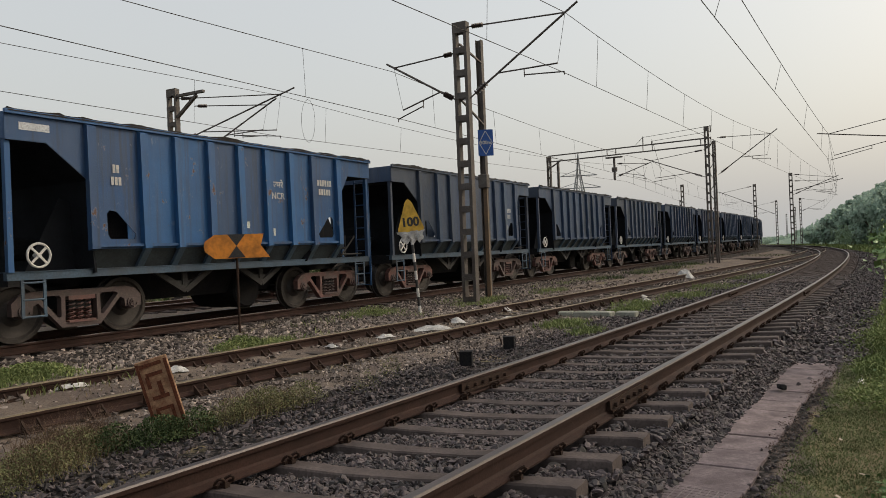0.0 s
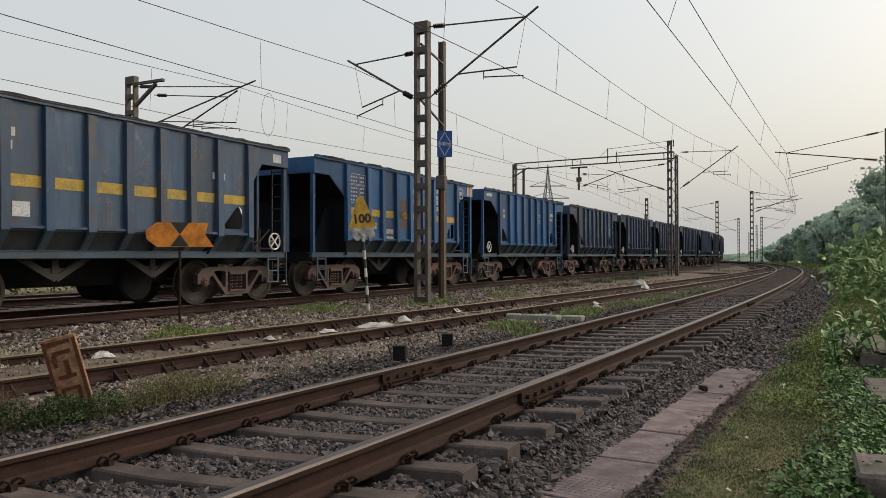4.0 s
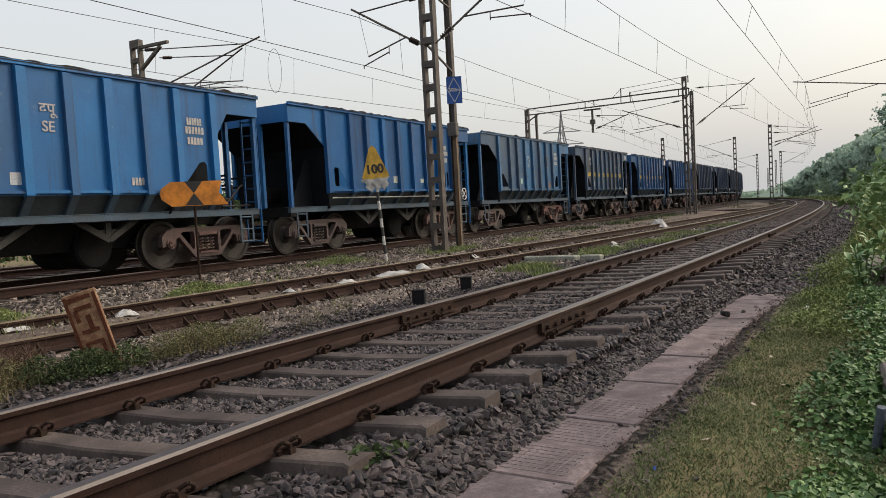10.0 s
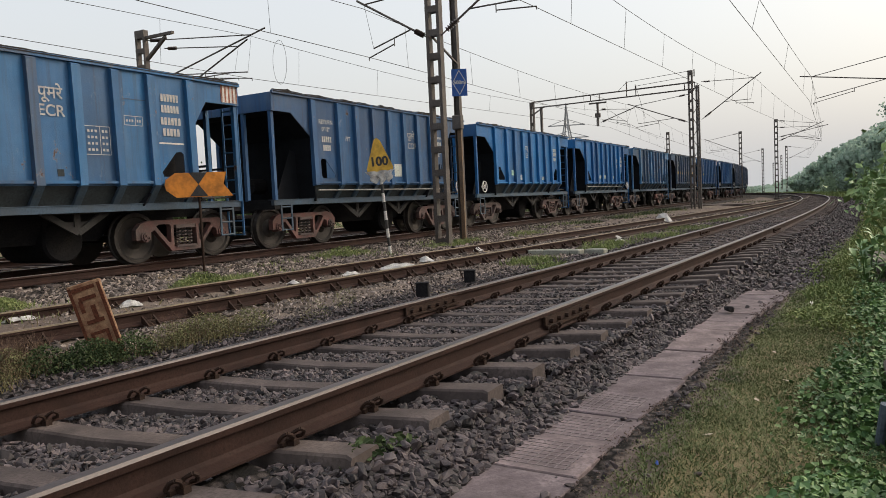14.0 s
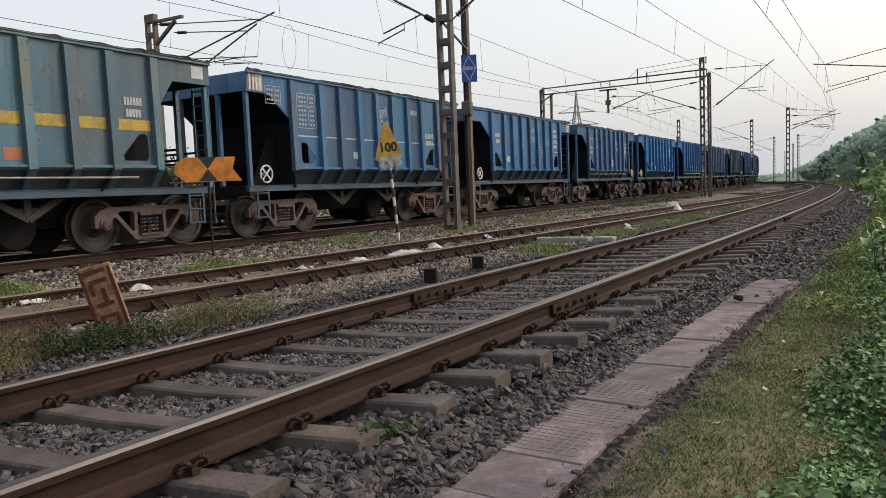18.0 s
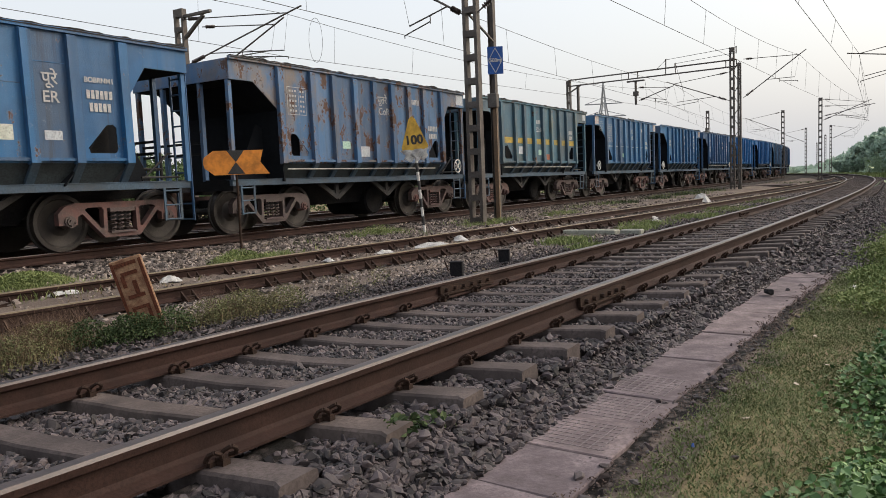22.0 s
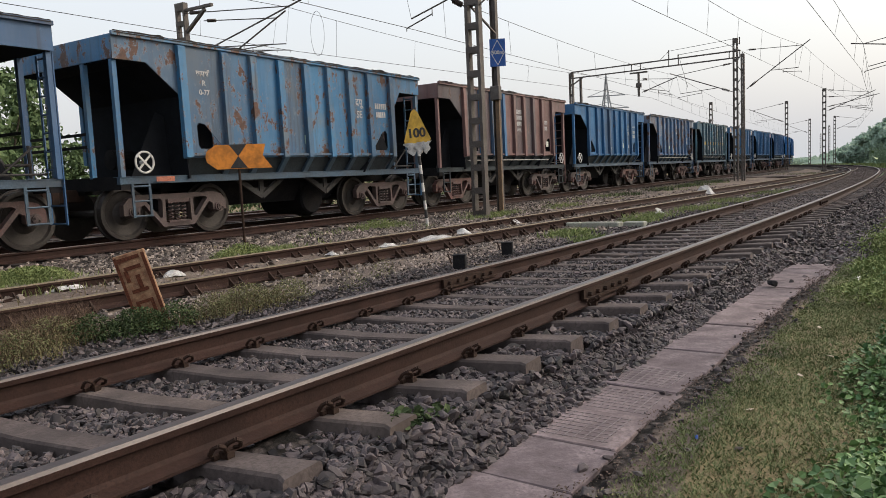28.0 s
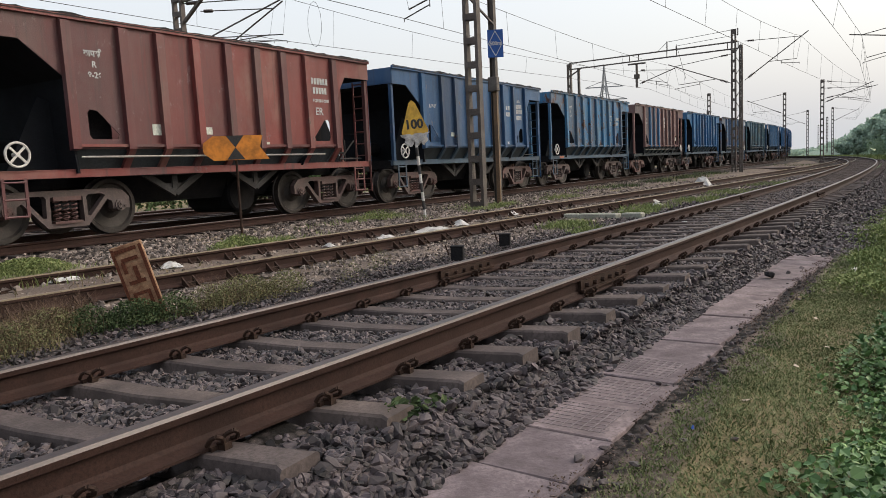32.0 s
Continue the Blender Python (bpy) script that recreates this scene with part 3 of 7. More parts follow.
for track, rows, z, x1, m_sl in ((siding_track, SIDING, 0.075, 60, M_TIMBER), (train_track, TRAIN, TRAIN_Z, 90, M_CONC), (far_track, FAR, TRAIN_Z, 90, M_CONC)):
    rest = Mb()
    me = Mb().box((0, 0, -0.07), (0.22, 2.7, 0.14)).mesh("sleeper", m_sl, bevel=0.012)
    ch = Mb()
    for sgn in (-1, 1):
        ch.box((0, sgn * 0.105, 0.02), (0.11, 0.07, 0.045))
        for e in (-0.075, 0.075):
            ch.plate([(e, sgn * 0.045, 0.01), (e, sgn * 0.19, 0.01), (e, sgn * 0.05, 0.125)], (0.02, 0, 0))
        ch.rod((-0.06, sgn * 0.11, 0.045), (0.06, sgn * 0.125, 0.06), 0.012, 6)
    ch.box((0, 0, 0.004), (0.18, 0.34, 0.016))
    ch = ch.mesh("rail_chair", M_RUSTY)
    for x, y, h in along(rows, 0.65, -6, x1, 0.2):
        m = pose(x, y, z - 0.178 + random.uniform(-0.01, 0.005), 0, 0, math.degrees(h) + random.uniform(-0.8, 0.8))
        if -6 < x < 26:
            sl = new("sleeper", me)
            sl.parent, sl.matrix_basis = track, m
            if track == siding_track and x < 18:
                for lat in (-0.872, 0.872):
                    c = new("rail_chair", ch)
                    c.parent, c.matrix_basis = sl, pose(0, lat, 0)
        else:
            rest.box(m @ Vector((0, 0, -0.07)), (0.22, 2.7, 0.14), m.to_3x3())
    tagged(part("sleepers", rest, m_sl, track), kind="stuff")


# ---- hopper wagons ----
WAGON_LENGTH = 10.6
BODY = 9.55
RIBS = [1.42, 2.36, 3.13, 3.91, 4.70, 5.51, 6.32, 7.09, 8.14]
EVEN = [1.35, 2.22, 3.07, 3.92, 4.76, 5.58, 6.41, 7.25, 8.2]


def on_panel(x):
    """Marks are set out on an even spacing of ribs and moved to RIBS, which fit the camera's view."""
    return -float(np.interp(-x, [0] + EVEN + [BODY], [0] + RIBS + [BODY]))


def sheet(outer, holes, y, t):
    """A plate in the xz plane with holes, t thick."""
    bm = bmesh.new()
    for loop in [outer] + holes:
        vs = [bm.verts.new((x, y, z)) for x, z in loop]
        for a, b in zip(vs, vs[1:] + vs[:1]):
            bm.edges.new((a, b))
    bmesh.ops.triangle_fill(bm, use_beauty=True, use_dissolve=False, edges=bm.edges[:])
    r = bmesh.ops.extrude_face_region(bm, geom=bm.faces[:])
    bmesh.ops.translate(bm, vec=(0, t, 0), verts=[v for v in r["geom"] if isinstance(v, bmesh.types.BMVert)])
    bmesh.ops.recalc_face_normals(bm, faces=bm.faces[:])
    me = bpy.data.meshes.new("side_sheet")
    bm.to_mesh(me)
    bm.free()
    return me


def side_outline():
    return [(0, 3.67), (0, 3.22), (-0.94, 3.22), (-1.30, 2.68), (-1.42, 1.5), (-8.13, 1.5), (-8.17, 2.66), (-8.89, 3.22), (-BODY, 3.22), (-BODY, 3.67)]


VENTS = [[(-1.66, 2.17), (-1.60, 2.11), (-1.59, 1.74), (-1.64, 1.67), (-2.12, 1.67), (-2.15, 1.76), (-1.79, 2.15)],
         [(-7.79, 2.17), (-7.84, 2.11), (-7.83, 1.74), (-7.78, 1.67), (-7.30, 1.67), (-7.27, 1.76), (-7.65, 2.15)]]


M_COAL = worn("coal_crust", (0.03, 0.027, 0.026), (0.016, 0.015, 0.015), 0.9, 6, 50)
# Near-black so that the end bays' shade, besides soot, is in the colour
M_BAYSHADE = worn("sooty_bay_shade", (0.012, 0.0135, 0.017), (0.007, 0.008, 0.01), 0.95, 3, 40)


def wagon_meshes():
    d = {}
    for y, k in ((-1.55, "near"), (1.55, "off")):
        d["side_" + k] = sheet(side_outline(), VENTS, y, 0.012 if y < 0 else -0.012)
    # slope sheets at the ends, and what closes the hopper below
    d["hopper"] = []
    for a, s in ((0.0, 1), (-BODY, -1)):
        if s > 0:
            prof = [(-0.04, 3.24), (-0.93, 3.24), (-2.6, 1.15), (-2.6, 1.12), (-0.92, 3.21), (-0.04, 3.21)]
        else:
            prof = [(a + x, z) for x, z in ((0.04, 3.25), (0.69, 3.25), (1.41, 2.67), (1.46, 1.5), (1.5, 1.1), (1.46, 1.1), (1.42, 1.5), (1.37, 2.66), (0.66, 3.21), (0.04, 3.21))]
        d["hopper"].append(("slope_sheet", Mb().plate([(x, -1.53, z) for x, z in prof], (0, 3.06, 0)).mesh("slope_sheet", M_BAYSHADE)))
        for y in (-1.2, 1.2):
            # Black plate added behind each vent, painting the shade of its opening
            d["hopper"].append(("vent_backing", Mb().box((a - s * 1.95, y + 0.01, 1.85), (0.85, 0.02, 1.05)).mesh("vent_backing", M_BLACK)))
        # Invented dark plate that blocks the sky seen through the end bay
        d["hopper"].append(("gusset", Mb().plate([(a - s * 0.55, -1.0, 1.14), (a - s * 2.4, -1.0, 1.14), (a - s * 1.45, -1.0, 2.3), (a - s * 1.2, -1.0, 2.4)], (0, 0.02, 0)).mesh("gusset", M_BAYSHADE)))
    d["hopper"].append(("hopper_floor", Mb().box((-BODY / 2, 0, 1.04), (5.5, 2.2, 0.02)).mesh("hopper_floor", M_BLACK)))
    d["lower_side"] = lambda s: Mb().plate([(-1.42, s * 1.535, 1.5), (-8.13, s * 1.535, 1.5), (-7.9, s * 1.3, 1.12), (-1.65, s * 1.3, 1.12)], (0, -s * 0.02, 0))
    d["rim"] = lambda s: Mb().box((-BODY / 2, s * 1.575, 3.655), (BODY + 0.02, 0.06, 0.07))
    d["rib"] = Mb().add(
        [(-0.085, 0, 3.62), (0.085, 0, 3.62), (0.085, -0.095, 3.58), (-0.085, -0.095, 3.58),
         (-0.075, 0, 1.48), (0.075, 0, 1.48), (0.075, -0.115, 1.50), (-0.075, -0.115, 1.50)],
        [(0, 1, 2, 3), (7, 6, 5, 4), (0, 4, 5, 1), (1, 5, 6, 2), (2, 6, 7, 3), (3, 7, 4, 0)])
    d["lower_rib"] = Mb().add(
        [(-0.07, -0.05, 1.5), (0.07, -0.05, 1.5), (0.07, -0.12, 1.5), (-0.07, -0.12, 1.5),
         (-0.07, 0.30, 1.08), (0.07, 0.30, 1.08), (0.07, 0.22, 1.08), (-0.07, 0.22, 1.08)],
        [(0, 1, 2, 3), (7, 6, 5, 4), (0, 4, 5, 1), (1, 5, 6, 2), (2, 6, 7, 3), (3, 7, 4, 0)])
    return d


def wheel_mesh():
    mb = Mb()
    for y, s in ((-0.872, -1), (0.872, 1)):
        mb.lathe((0, y, 0), (0, s, 0), [(-0.10, 0.08), (-0.10, 0.53), (-0.065, 0.53), (-0.055, 0.5), (0.065, 0.497), (0.07, 0.43), (0.03, 0.40),
                                       (0.0, 0.22), (0.05, 0.14), (0.09, 0.11), (0.09, 0.001)], 24)
    mb.rod((0, -1.05, 0), (0, 1.05, 0), 0.075, 10)
    return mb.mesh("wheelset", M_WHEEL, smooth=False)


def side_frame(s):
    """Cast bogie side frame with two windows, axle boxes left out."""
    out = [(-1.2, 0.46), (-1.2, 0.66), (-1.08, 0.78), (-0.9, 0.83), (0.9, 0.83), (1.08, 0.78), (1.2, 0.66), (1.2, 0.46), (0.86, 0.46), (0.85, 0.6), (0.76, 0.64), (0.36, 0.2),
           (-0.36, 0.2), (-0.76, 0.64), (-0.85, 0.6), (-0.86, 0.46)]
    holes = [[(-0.72, 0.71), (-0.66, 0.745), (-0.40, 0.745), (-0.36, 0.7), (-0.37, 0.38), (-0.42, 0.37)],
             [(0.72, 0.71), (0.66, 0.745), (0.40, 0.745), (0.36, 0.7), (0.37, 0.38), (0.42, 0.37)],
             [(-0.29, 0.72), (0.29, 0.72), (0.3, 0.28), (-0.3, 0.28)]]
    me = sheet(out, holes, s * 1.06, s * 0.13)
    me.materials.append(M_BOGIE)
    return me


def build_bogie(wagon, x, wheels):
    bg = new("bogie")
    bg.parent, bg.matrix_basis = wagon, pose(x, 0, 0)
    tagged(bg, "rust-red cast steel bogie with coil springs")
    for s in (-1, 1):
        part("side_frame", FRAMES[s], None, bg)
        part("spring_nest", SPRINGS[s], None, bg, "dark coil springs")
        for a in (-1, 1):
            part("axle_box", BOXES[s, a], None, bg)
    part("bolster", BOLSTER, None, bg)
    for a in (-1, 1):
        w = part("wheelset", WHEEL, None, bg, "dull grey-brown steel wheels")
        w.matrix_basis = pose(a, 0, 0.5)
        wheels.append(w)
    return bg


WHEEL = wheel_mesh()
FRAMES = {s: side_frame(s) for s in (-1, 1)}
SPRINGS, BOXES = {}, {}
for s in (-1, 1):
    mb = Mb()
    for cx in (-0.15, 0.0, 0.15):
        coil = [Vector((cx + 0.055 * math.cos(i * 0.9), s * 1.13 + 0.055 * math.sin(i * 0.9), 0.31 + 0.36 * i / 35)) for i in range(36)]
        for a_, b_ in zip(coil, coil[1:]):
            mb.rod(a_, b_, 0.017, 4, caps=False)
    mb.box((0, s * 1.12, 0.69), (0.5, 0.2, 0.07))
    mb.box((0, s * 1.12, 0.29), (0.5, 0.2, 0.04))
    SPRINGS[s] = mb.mesh("spring_nest", M_BOGIE)
    for a in (-1, 1):
        mb = Mb().rod((a, s * 1.02, 0.5), (a, s * 1.22, 0.52), 0.105, 14)
        mb.rod((a, s * 1.22, 0.52), (a, s * 1.25, 0.52), 0.075, 10)
        mb.box((a, s * 1.1, 0.55), (0.25, 0.17, 0.14))
        for q in range(3):
            an = q * 2.1
            mb.rod((a + 0.05 * math.cos(an), s * 1.26, 0.5 + 0.05 * math.sin(an)), (a + 0.05 * math.cos(an), s * 1.285, 0.5 + 0.05 * math.sin(an)), 0.018, 6)
        BOXES[s, a] = mb.mesh("axle_box", M_BOGIE)
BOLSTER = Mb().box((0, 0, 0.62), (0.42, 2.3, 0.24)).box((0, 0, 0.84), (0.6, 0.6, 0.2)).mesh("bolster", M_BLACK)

WM = wagon_meshes()


def steel_ladder(h, w=0.36, n=3):
    mb = Mb()
    for sx in (-w / 2, w / 2):
        mb.beam((sx, 0, 0), (sx, 0, -h), 0.05, 0.02, (0, 1, 0))
    for i in range(n):
        z = -h + 0.02 + i * (h - 0.08) / max(1, n - 1)
        mb.rod((-w / 2, 0, z), (w / 2, 0, z), 0.018, 6)
    return mb


def hand_wheel(r=0.19):
    mb = Mb()
    n = 18
    for i in range(n):
        a, b = 2 * math.pi * i / n, 2 * math.pi * (i + 1) / n
        mb.rod((r * math.cos(a), 0, r * math.sin(a)), (r * math.cos(b), 0, r * math.sin(b)), 0.02, 6, caps=False)
    for i in range(4):
        a = math.pi / 4 + i * math.pi / 2
        mb.beam((0, 0, 0), (r * math.cos(a), 0, r * math.sin(a)), 0.035, 0.018, (0, 1, 0))
    mb.rod((0, -0.02, 0), (0, 0.12, 0), 0.035, 8)
    return mb


def bracket(x0, x1, xa, za):
    """The inverted strut frame under the sill that bears the door gear."""
    mb = Mb()
    y = -1.2
    mb.beam((x0, y, 1.06), (xa, y, za), 0.11, 0.07, (0, 1, 0))
    mb.beam((x1, y, 1.06), (xa, y, za), 0.11, 0.07, (0, 1, 0))
    mb.beam((xa, y, 1.06), (xa, y, za), 0.12, 0.04, (0, 1, 0))
    mb.plate([(xa - 0.22, y + 0.01, za + 0.2), (xa + 0.22, y + 0.01, za + 0.2), (xa + 0.06, y + 0.01, za - 0.02), (xa - 0.06, y + 0.01, za - 0.02)], (0, 0.03, 0))
    mb.beam((x0, y, 1.04), (x1, y, 1.04), 0.08, 0.05)
    return mb


M_GEAR = worn("grimy_door_gear", (0.055, 0.053, 0.052), (0.032, 0.029, 0.027), 0.75, 3, 30)
M_PIPE = worn("dull_pale_pipe", (0.3, 0.29, 0.27), (0.16, 0.145, 0.13), 0.6, 2, 30)
SHARED = {
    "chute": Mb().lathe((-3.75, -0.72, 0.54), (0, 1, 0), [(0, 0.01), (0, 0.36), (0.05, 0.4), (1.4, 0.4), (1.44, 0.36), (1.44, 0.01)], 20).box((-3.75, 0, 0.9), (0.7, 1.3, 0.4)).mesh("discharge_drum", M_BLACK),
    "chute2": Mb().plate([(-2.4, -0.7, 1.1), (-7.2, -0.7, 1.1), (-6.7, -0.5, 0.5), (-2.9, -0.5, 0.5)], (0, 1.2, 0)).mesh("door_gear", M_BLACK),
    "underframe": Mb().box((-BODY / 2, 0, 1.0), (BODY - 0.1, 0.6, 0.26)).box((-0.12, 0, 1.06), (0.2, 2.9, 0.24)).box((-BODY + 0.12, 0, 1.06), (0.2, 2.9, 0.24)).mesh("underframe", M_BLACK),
    "coupler_f": Mb().box((0.2, 0, 0.86), (0.75, 0.2, 0.24)).box((0.46, 0.04, 0.86), (0.16, 0.34, 0.3)).mesh("coupler", M_RUSTY, bevel=0.02),
    "coupler_r": Mb().box((-BODY - 0.2, 0, 0.86), (0.75, 0.2, 0.24)).box((-BODY - 0.46, -0.04, 0.86), (0.16, 0.34, 0.3)).mesh("coupler", M_RUSTY, bevel=0.02),
    "reservoir": Mb().lathe((-8.6, 0.2, 1.55), (1, 0, 0), [(0, 0.01), (0.02, 0.2), (0.9, 0.2), (0.92, 0.01)], 14).mesh("air_reservoir", M_BLACK),
    "brake_gear": Mb().lathe((-1.05, -0.75, 1.42), (1, 0, 0), [(0, 0.02), (0.01, 0.15), (0.06, 0.17), (0.4, 0.17), (0.44, 0.12), (0.5, 0.05), (0.5, 0.01)], 14).rod((-0.6, -0.75, 1.42), (-0.1, -0.75, 1.42), 0.03, 6)
    .rod((-0.12, -0.75, 1.2), (-0.12, -0.75, 1.75), 0.028, 6).rod((-0.9, -1.2, 1.2), (-0.3, -1.2, 1.7), 0.02, 6).rod((-0.3, -1.2, 1.7), (-0.05, -1.0, 1.72), 0.02, 6).box((-0.8, -0.35, 1.35), (0.3, 0.28, 0.34))
    .rod((-0.25, -0.4, 1.3), (-0.25, 0.9, 1.3), 0.025, 6).rod((-0.95, -1.25, 1.25), (-0.15, -1.3, 1.25), 0.022, 6).mesh("brake_gear", M_GEAR),
    "handwheel": hand_wheel().mesh("hand_wheel", M_WHITE),
    "ladder": steel_ladder(0.62),
    "tall_ladder": steel_ladder(2.8, 0.44, 10),
    "pipe": Mb().rod((-1.9, -1.6, 1.36), (-8.05, -1.6, 1.37), 0.02, 6).mesh("brake_pipe", M_PIPE),
}
SHARED["bracket_a"] = bracket(-6.6, -5.25, -5.92, 0.66).mesh("door_bracket", M_GEAR)
SHARED["bracket_b"] = bracket(-4.45, -3.15, -3.8, 0.68).mesh("door_bracket", M_GEAR)


def glyph(text, size, bold=0.004):
    cu = bpy.data.curves.new("lettering", "FONT")
    cu.body, cu.size, cu.align_x, cu.align_y = text, size, "CENTER", "CENTER"
    cu.offset = bold
    ob = bpy.data.objects.new("lettering", cu)
    me = bpy.data.meshes.new_from_object(ob)
    bpy.data.objects.remove(ob)
    return me


def bars_mesh(rows, w, h, gap):
    """Plain bars in place of writing: rows of bar counts."""
    mb = Mb()
    for r, n in enumerate(rows):
        for i in range(n):
            bw = w / max(rows)
            x = (i - (n - 1) / 2) * bw
            mb.add([(x - bw * 0.38, -r * gap - h / 2, 0), (x + bw * 0.38, -r * gap - h / 2, 0), (x + bw * 0.38, -r * gap + h / 2, 0), (x - bw * 0.38, -r * gap + h / 2, 0)], [(0, 1, 2, 3)])
    return mb.mesh("lettering", M_STENCIL)


def table_mesh(rows, w):
    """An outlined box with plain bars in place of its writing."""
    mb, h, t = Mb(), 0.11 * rows + 0.06, 0.012
    bar = lambda x, y, a, b: mb.add([(x - a / 2, y - b / 2, 0), (x + a / 2, y - b / 2, 0), (x + a / 2, y + b / 2, 0), (x - a / 2, y + b / 2, 0)], [(0, 1, 2, 3)])
    for sgn in (-1, 1):
        bar(0, sgn * h / 2, w, t)
        bar(sgn * w / 2, 0, t, h)
    bar(w * 0.1, 0, t, h)
    for i in range(rows):
        y = h / 2 - 0.085 - i * 0.11
        for j in range(3):
            bar(-w * 0.36 + j * w * 0.15, y, w * (0.1 - 0.02 * ((i + j) % 2)), 0.045)
        for j in range(2):
            bar(w * 0.22 + j * w * 0.14, y, w * 0.09, 0.045)
    return mb


def crust(label):
    """Uneven coal left along the top edge of both sides, another on each wagon."""
    mb, k = Mb(), float(sum(map(ord, label)) % 97)
    for y in (-1.575, 1.575):
        n = 90
        for i in range(n + 1):
            x = -0.03 - (BODY - 0.06) * i / n
            h = 0.012 + 0.05 * max(0, vnoise(x, y, 1.6, k)) + 0.045 * max(0, vnoise(x, y, 6.0, k + 3))
            mb.v += [(x, y - 0.036, 3.66), (x, y - 0.02, 3.69 + h), (x, y + 0.02, 3.69 + h * 0.8), (x, y + 0.036, 3.66)]
        o = len(mb.v) - 4 * (n + 1)
        mb.f += [(o + i * 4 + j, o + i * 4 + 4 + j, o + i * 4 + 5 + j, o + i * 4 + 1 + j) for i in range(n) for j in range(3)]
    return mb


def on_side(ob, x, z, y=-1.556):
    ob.matrix_basis = pose(x, y, z, 90, 0, 0)


def build_wagon(label, m_paint, wheels, stripe=None, hand="tail", spots=(), words=(), m_sill=None, m_end=None, pipe=False, seams=()):
    """A bogie hopper wagon; the origin is at rail height below its leading end, ahead is +x."""
    wg = empty("hopper_wagon", label, "hopper wagon", "wagons of the goods train")
    P = lambda n, me, lab="": part(n, me, None, wg, lab)
    for k in ("near", "off"):
        me = WM["side_" + k].copy()
        me.materials.append(m_paint)
        P("side_sheet", me)
    for s in (-1, 1):
        part("top_rim", WM["rim"](s), m_paint, wg)
        part("side_sill", Mb().box((-BODY / 2, s * 1.42, 1.10), (BODY, 0.09, 0.13)).box((-BODY / 2, s * 1.38, 1.165), (BODY, 0.2, 0.012)), m_sill, wg)
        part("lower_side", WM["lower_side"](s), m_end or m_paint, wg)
        part("lower_rail", Mb().beam((-1.42, s * 1.6, 1.56), (-8.13, s * 1.6, 1.56), 0.06, 0.05), m_paint, wg)
    rib = WM["rib"].mesh("rib", m_paint)
    low = WM["lower_rib"].mesh("lower_rib", m_sill)
    for f in RIBS:
        r = P("rib", rib if not (label.startswith("faded red") and f in RIBS[5:8]) else WM["rib"].mesh("rib", PAINTS["mid"]))
        r.matrix_basis = pose(-f, -1.55, 0)
        r = P("rib", rib)
        r.matrix_basis = pose(-f, 1.55, 0, 0, 0, 180)
        if 1.4 < f < 8.0:
            r = P("lower_rib", low)
            r.matrix_basis = pose(-f, -1.55, 0)
    for x in (-0.03, -BODY):
        part("end_sheet", Mb().box((x + 0.015, 0, 3.44), (0.03, 3.06, 0.42)), m_paint, wg)
    post = Mb().box((0, 0, 2.2), (0.09, 0.09, 2.08)).mesh("corner_post", m_paint)
    for x in (-0.06, -BODY + 0.06):
        for y in (-1.45, -0.6, 0.6, 1.45):
            q = P("corner_post" if abs(y) > 1 else "end_post", post)
            q.matrix_basis = pose(x, y, 0)
    for n, me in WM["hopper"]:
        P(n, me)
    for n, k in (("discharge_drum", "chute"), ("door_gear", "chute2"), ("underframe", "underframe"), ("coupler", "coupler_f"), ("coupler", "coupler_r"),
                 ("air_reservoir", "reservoir"), ("door_bracket", "bracket_a"), ("door_bracket", "bracket_b")):
        P(n, SHARED[k])
    q = part("end_ladder", SHARED["tall_ladder"], m_paint, wg)
    q.matrix_basis = pose(0.0, -1.26, 3.2, 0, 0, 90)
    for x in (-0.06, -BODY + 0.06):
        for z in (1.75, 1.98):
            part("end_rail", Mb().beam((x, -0.6, z), (x, 1.45, z), 0.05, 0.05), M_BLACK, wg)
    for x in {"lead": (-0.5,), "tail": (-9.08,)}.get(hand, ()):
        q = P("hand_wheel", SHARED["handwheel"], "pale spoked brake wheel")
        q.matrix_basis = pose(x, -1.55, 1.42)
    for x in (-0.45, -BODY + 0.42):
        q = part("step_ladder", SHARED["ladder"], m_sill, wg)
        q.matrix_basis = pose(x, -1.46, 1.05)
    P("brake_gear", SHARED["brake_gear"], "dark brake cylinder with its rods and pipes")
    if pipe:
        P("brake_pipe", SHARED["pipe"], "pale pipe along the side sill")
    build_bogie(wg, -1.376, wheels)
    build_bogie(wg, -8.14, wheels)
    if stripe:
        xs = [0.0] + RIBS + [BODY]
        for a, b in zip(xs[1:-1], xs[2:]):
            if b - a > 0.5 and b < 8.2:
                part("stripe", Mb().box((-(a + b) / 2, -1.555, 2.32), (b - a - 0.2, 0.006, 0.2 if stripe[1] else 0.03)), stripe[0], wg, "painted band")
    part("coal_crust", crust(label), M_COAL, wg, "dark crust of coal along the rim")
    for x0, x1, z in seams:
        x0, x1 = on_panel(x0), on_panel(x1)
        part("seam", Mb().box(((x0 + x1) / 2, -1.552, z), (abs(x1 - x0), 0.012, 0.014)), m_paint, wg)
    for x, z, w, h, mm in spots:
        part("patch", Mb().box((on_panel(x), -1.555, z), (w, 0.006, h)), mm, wg, "painted or pasted patch")
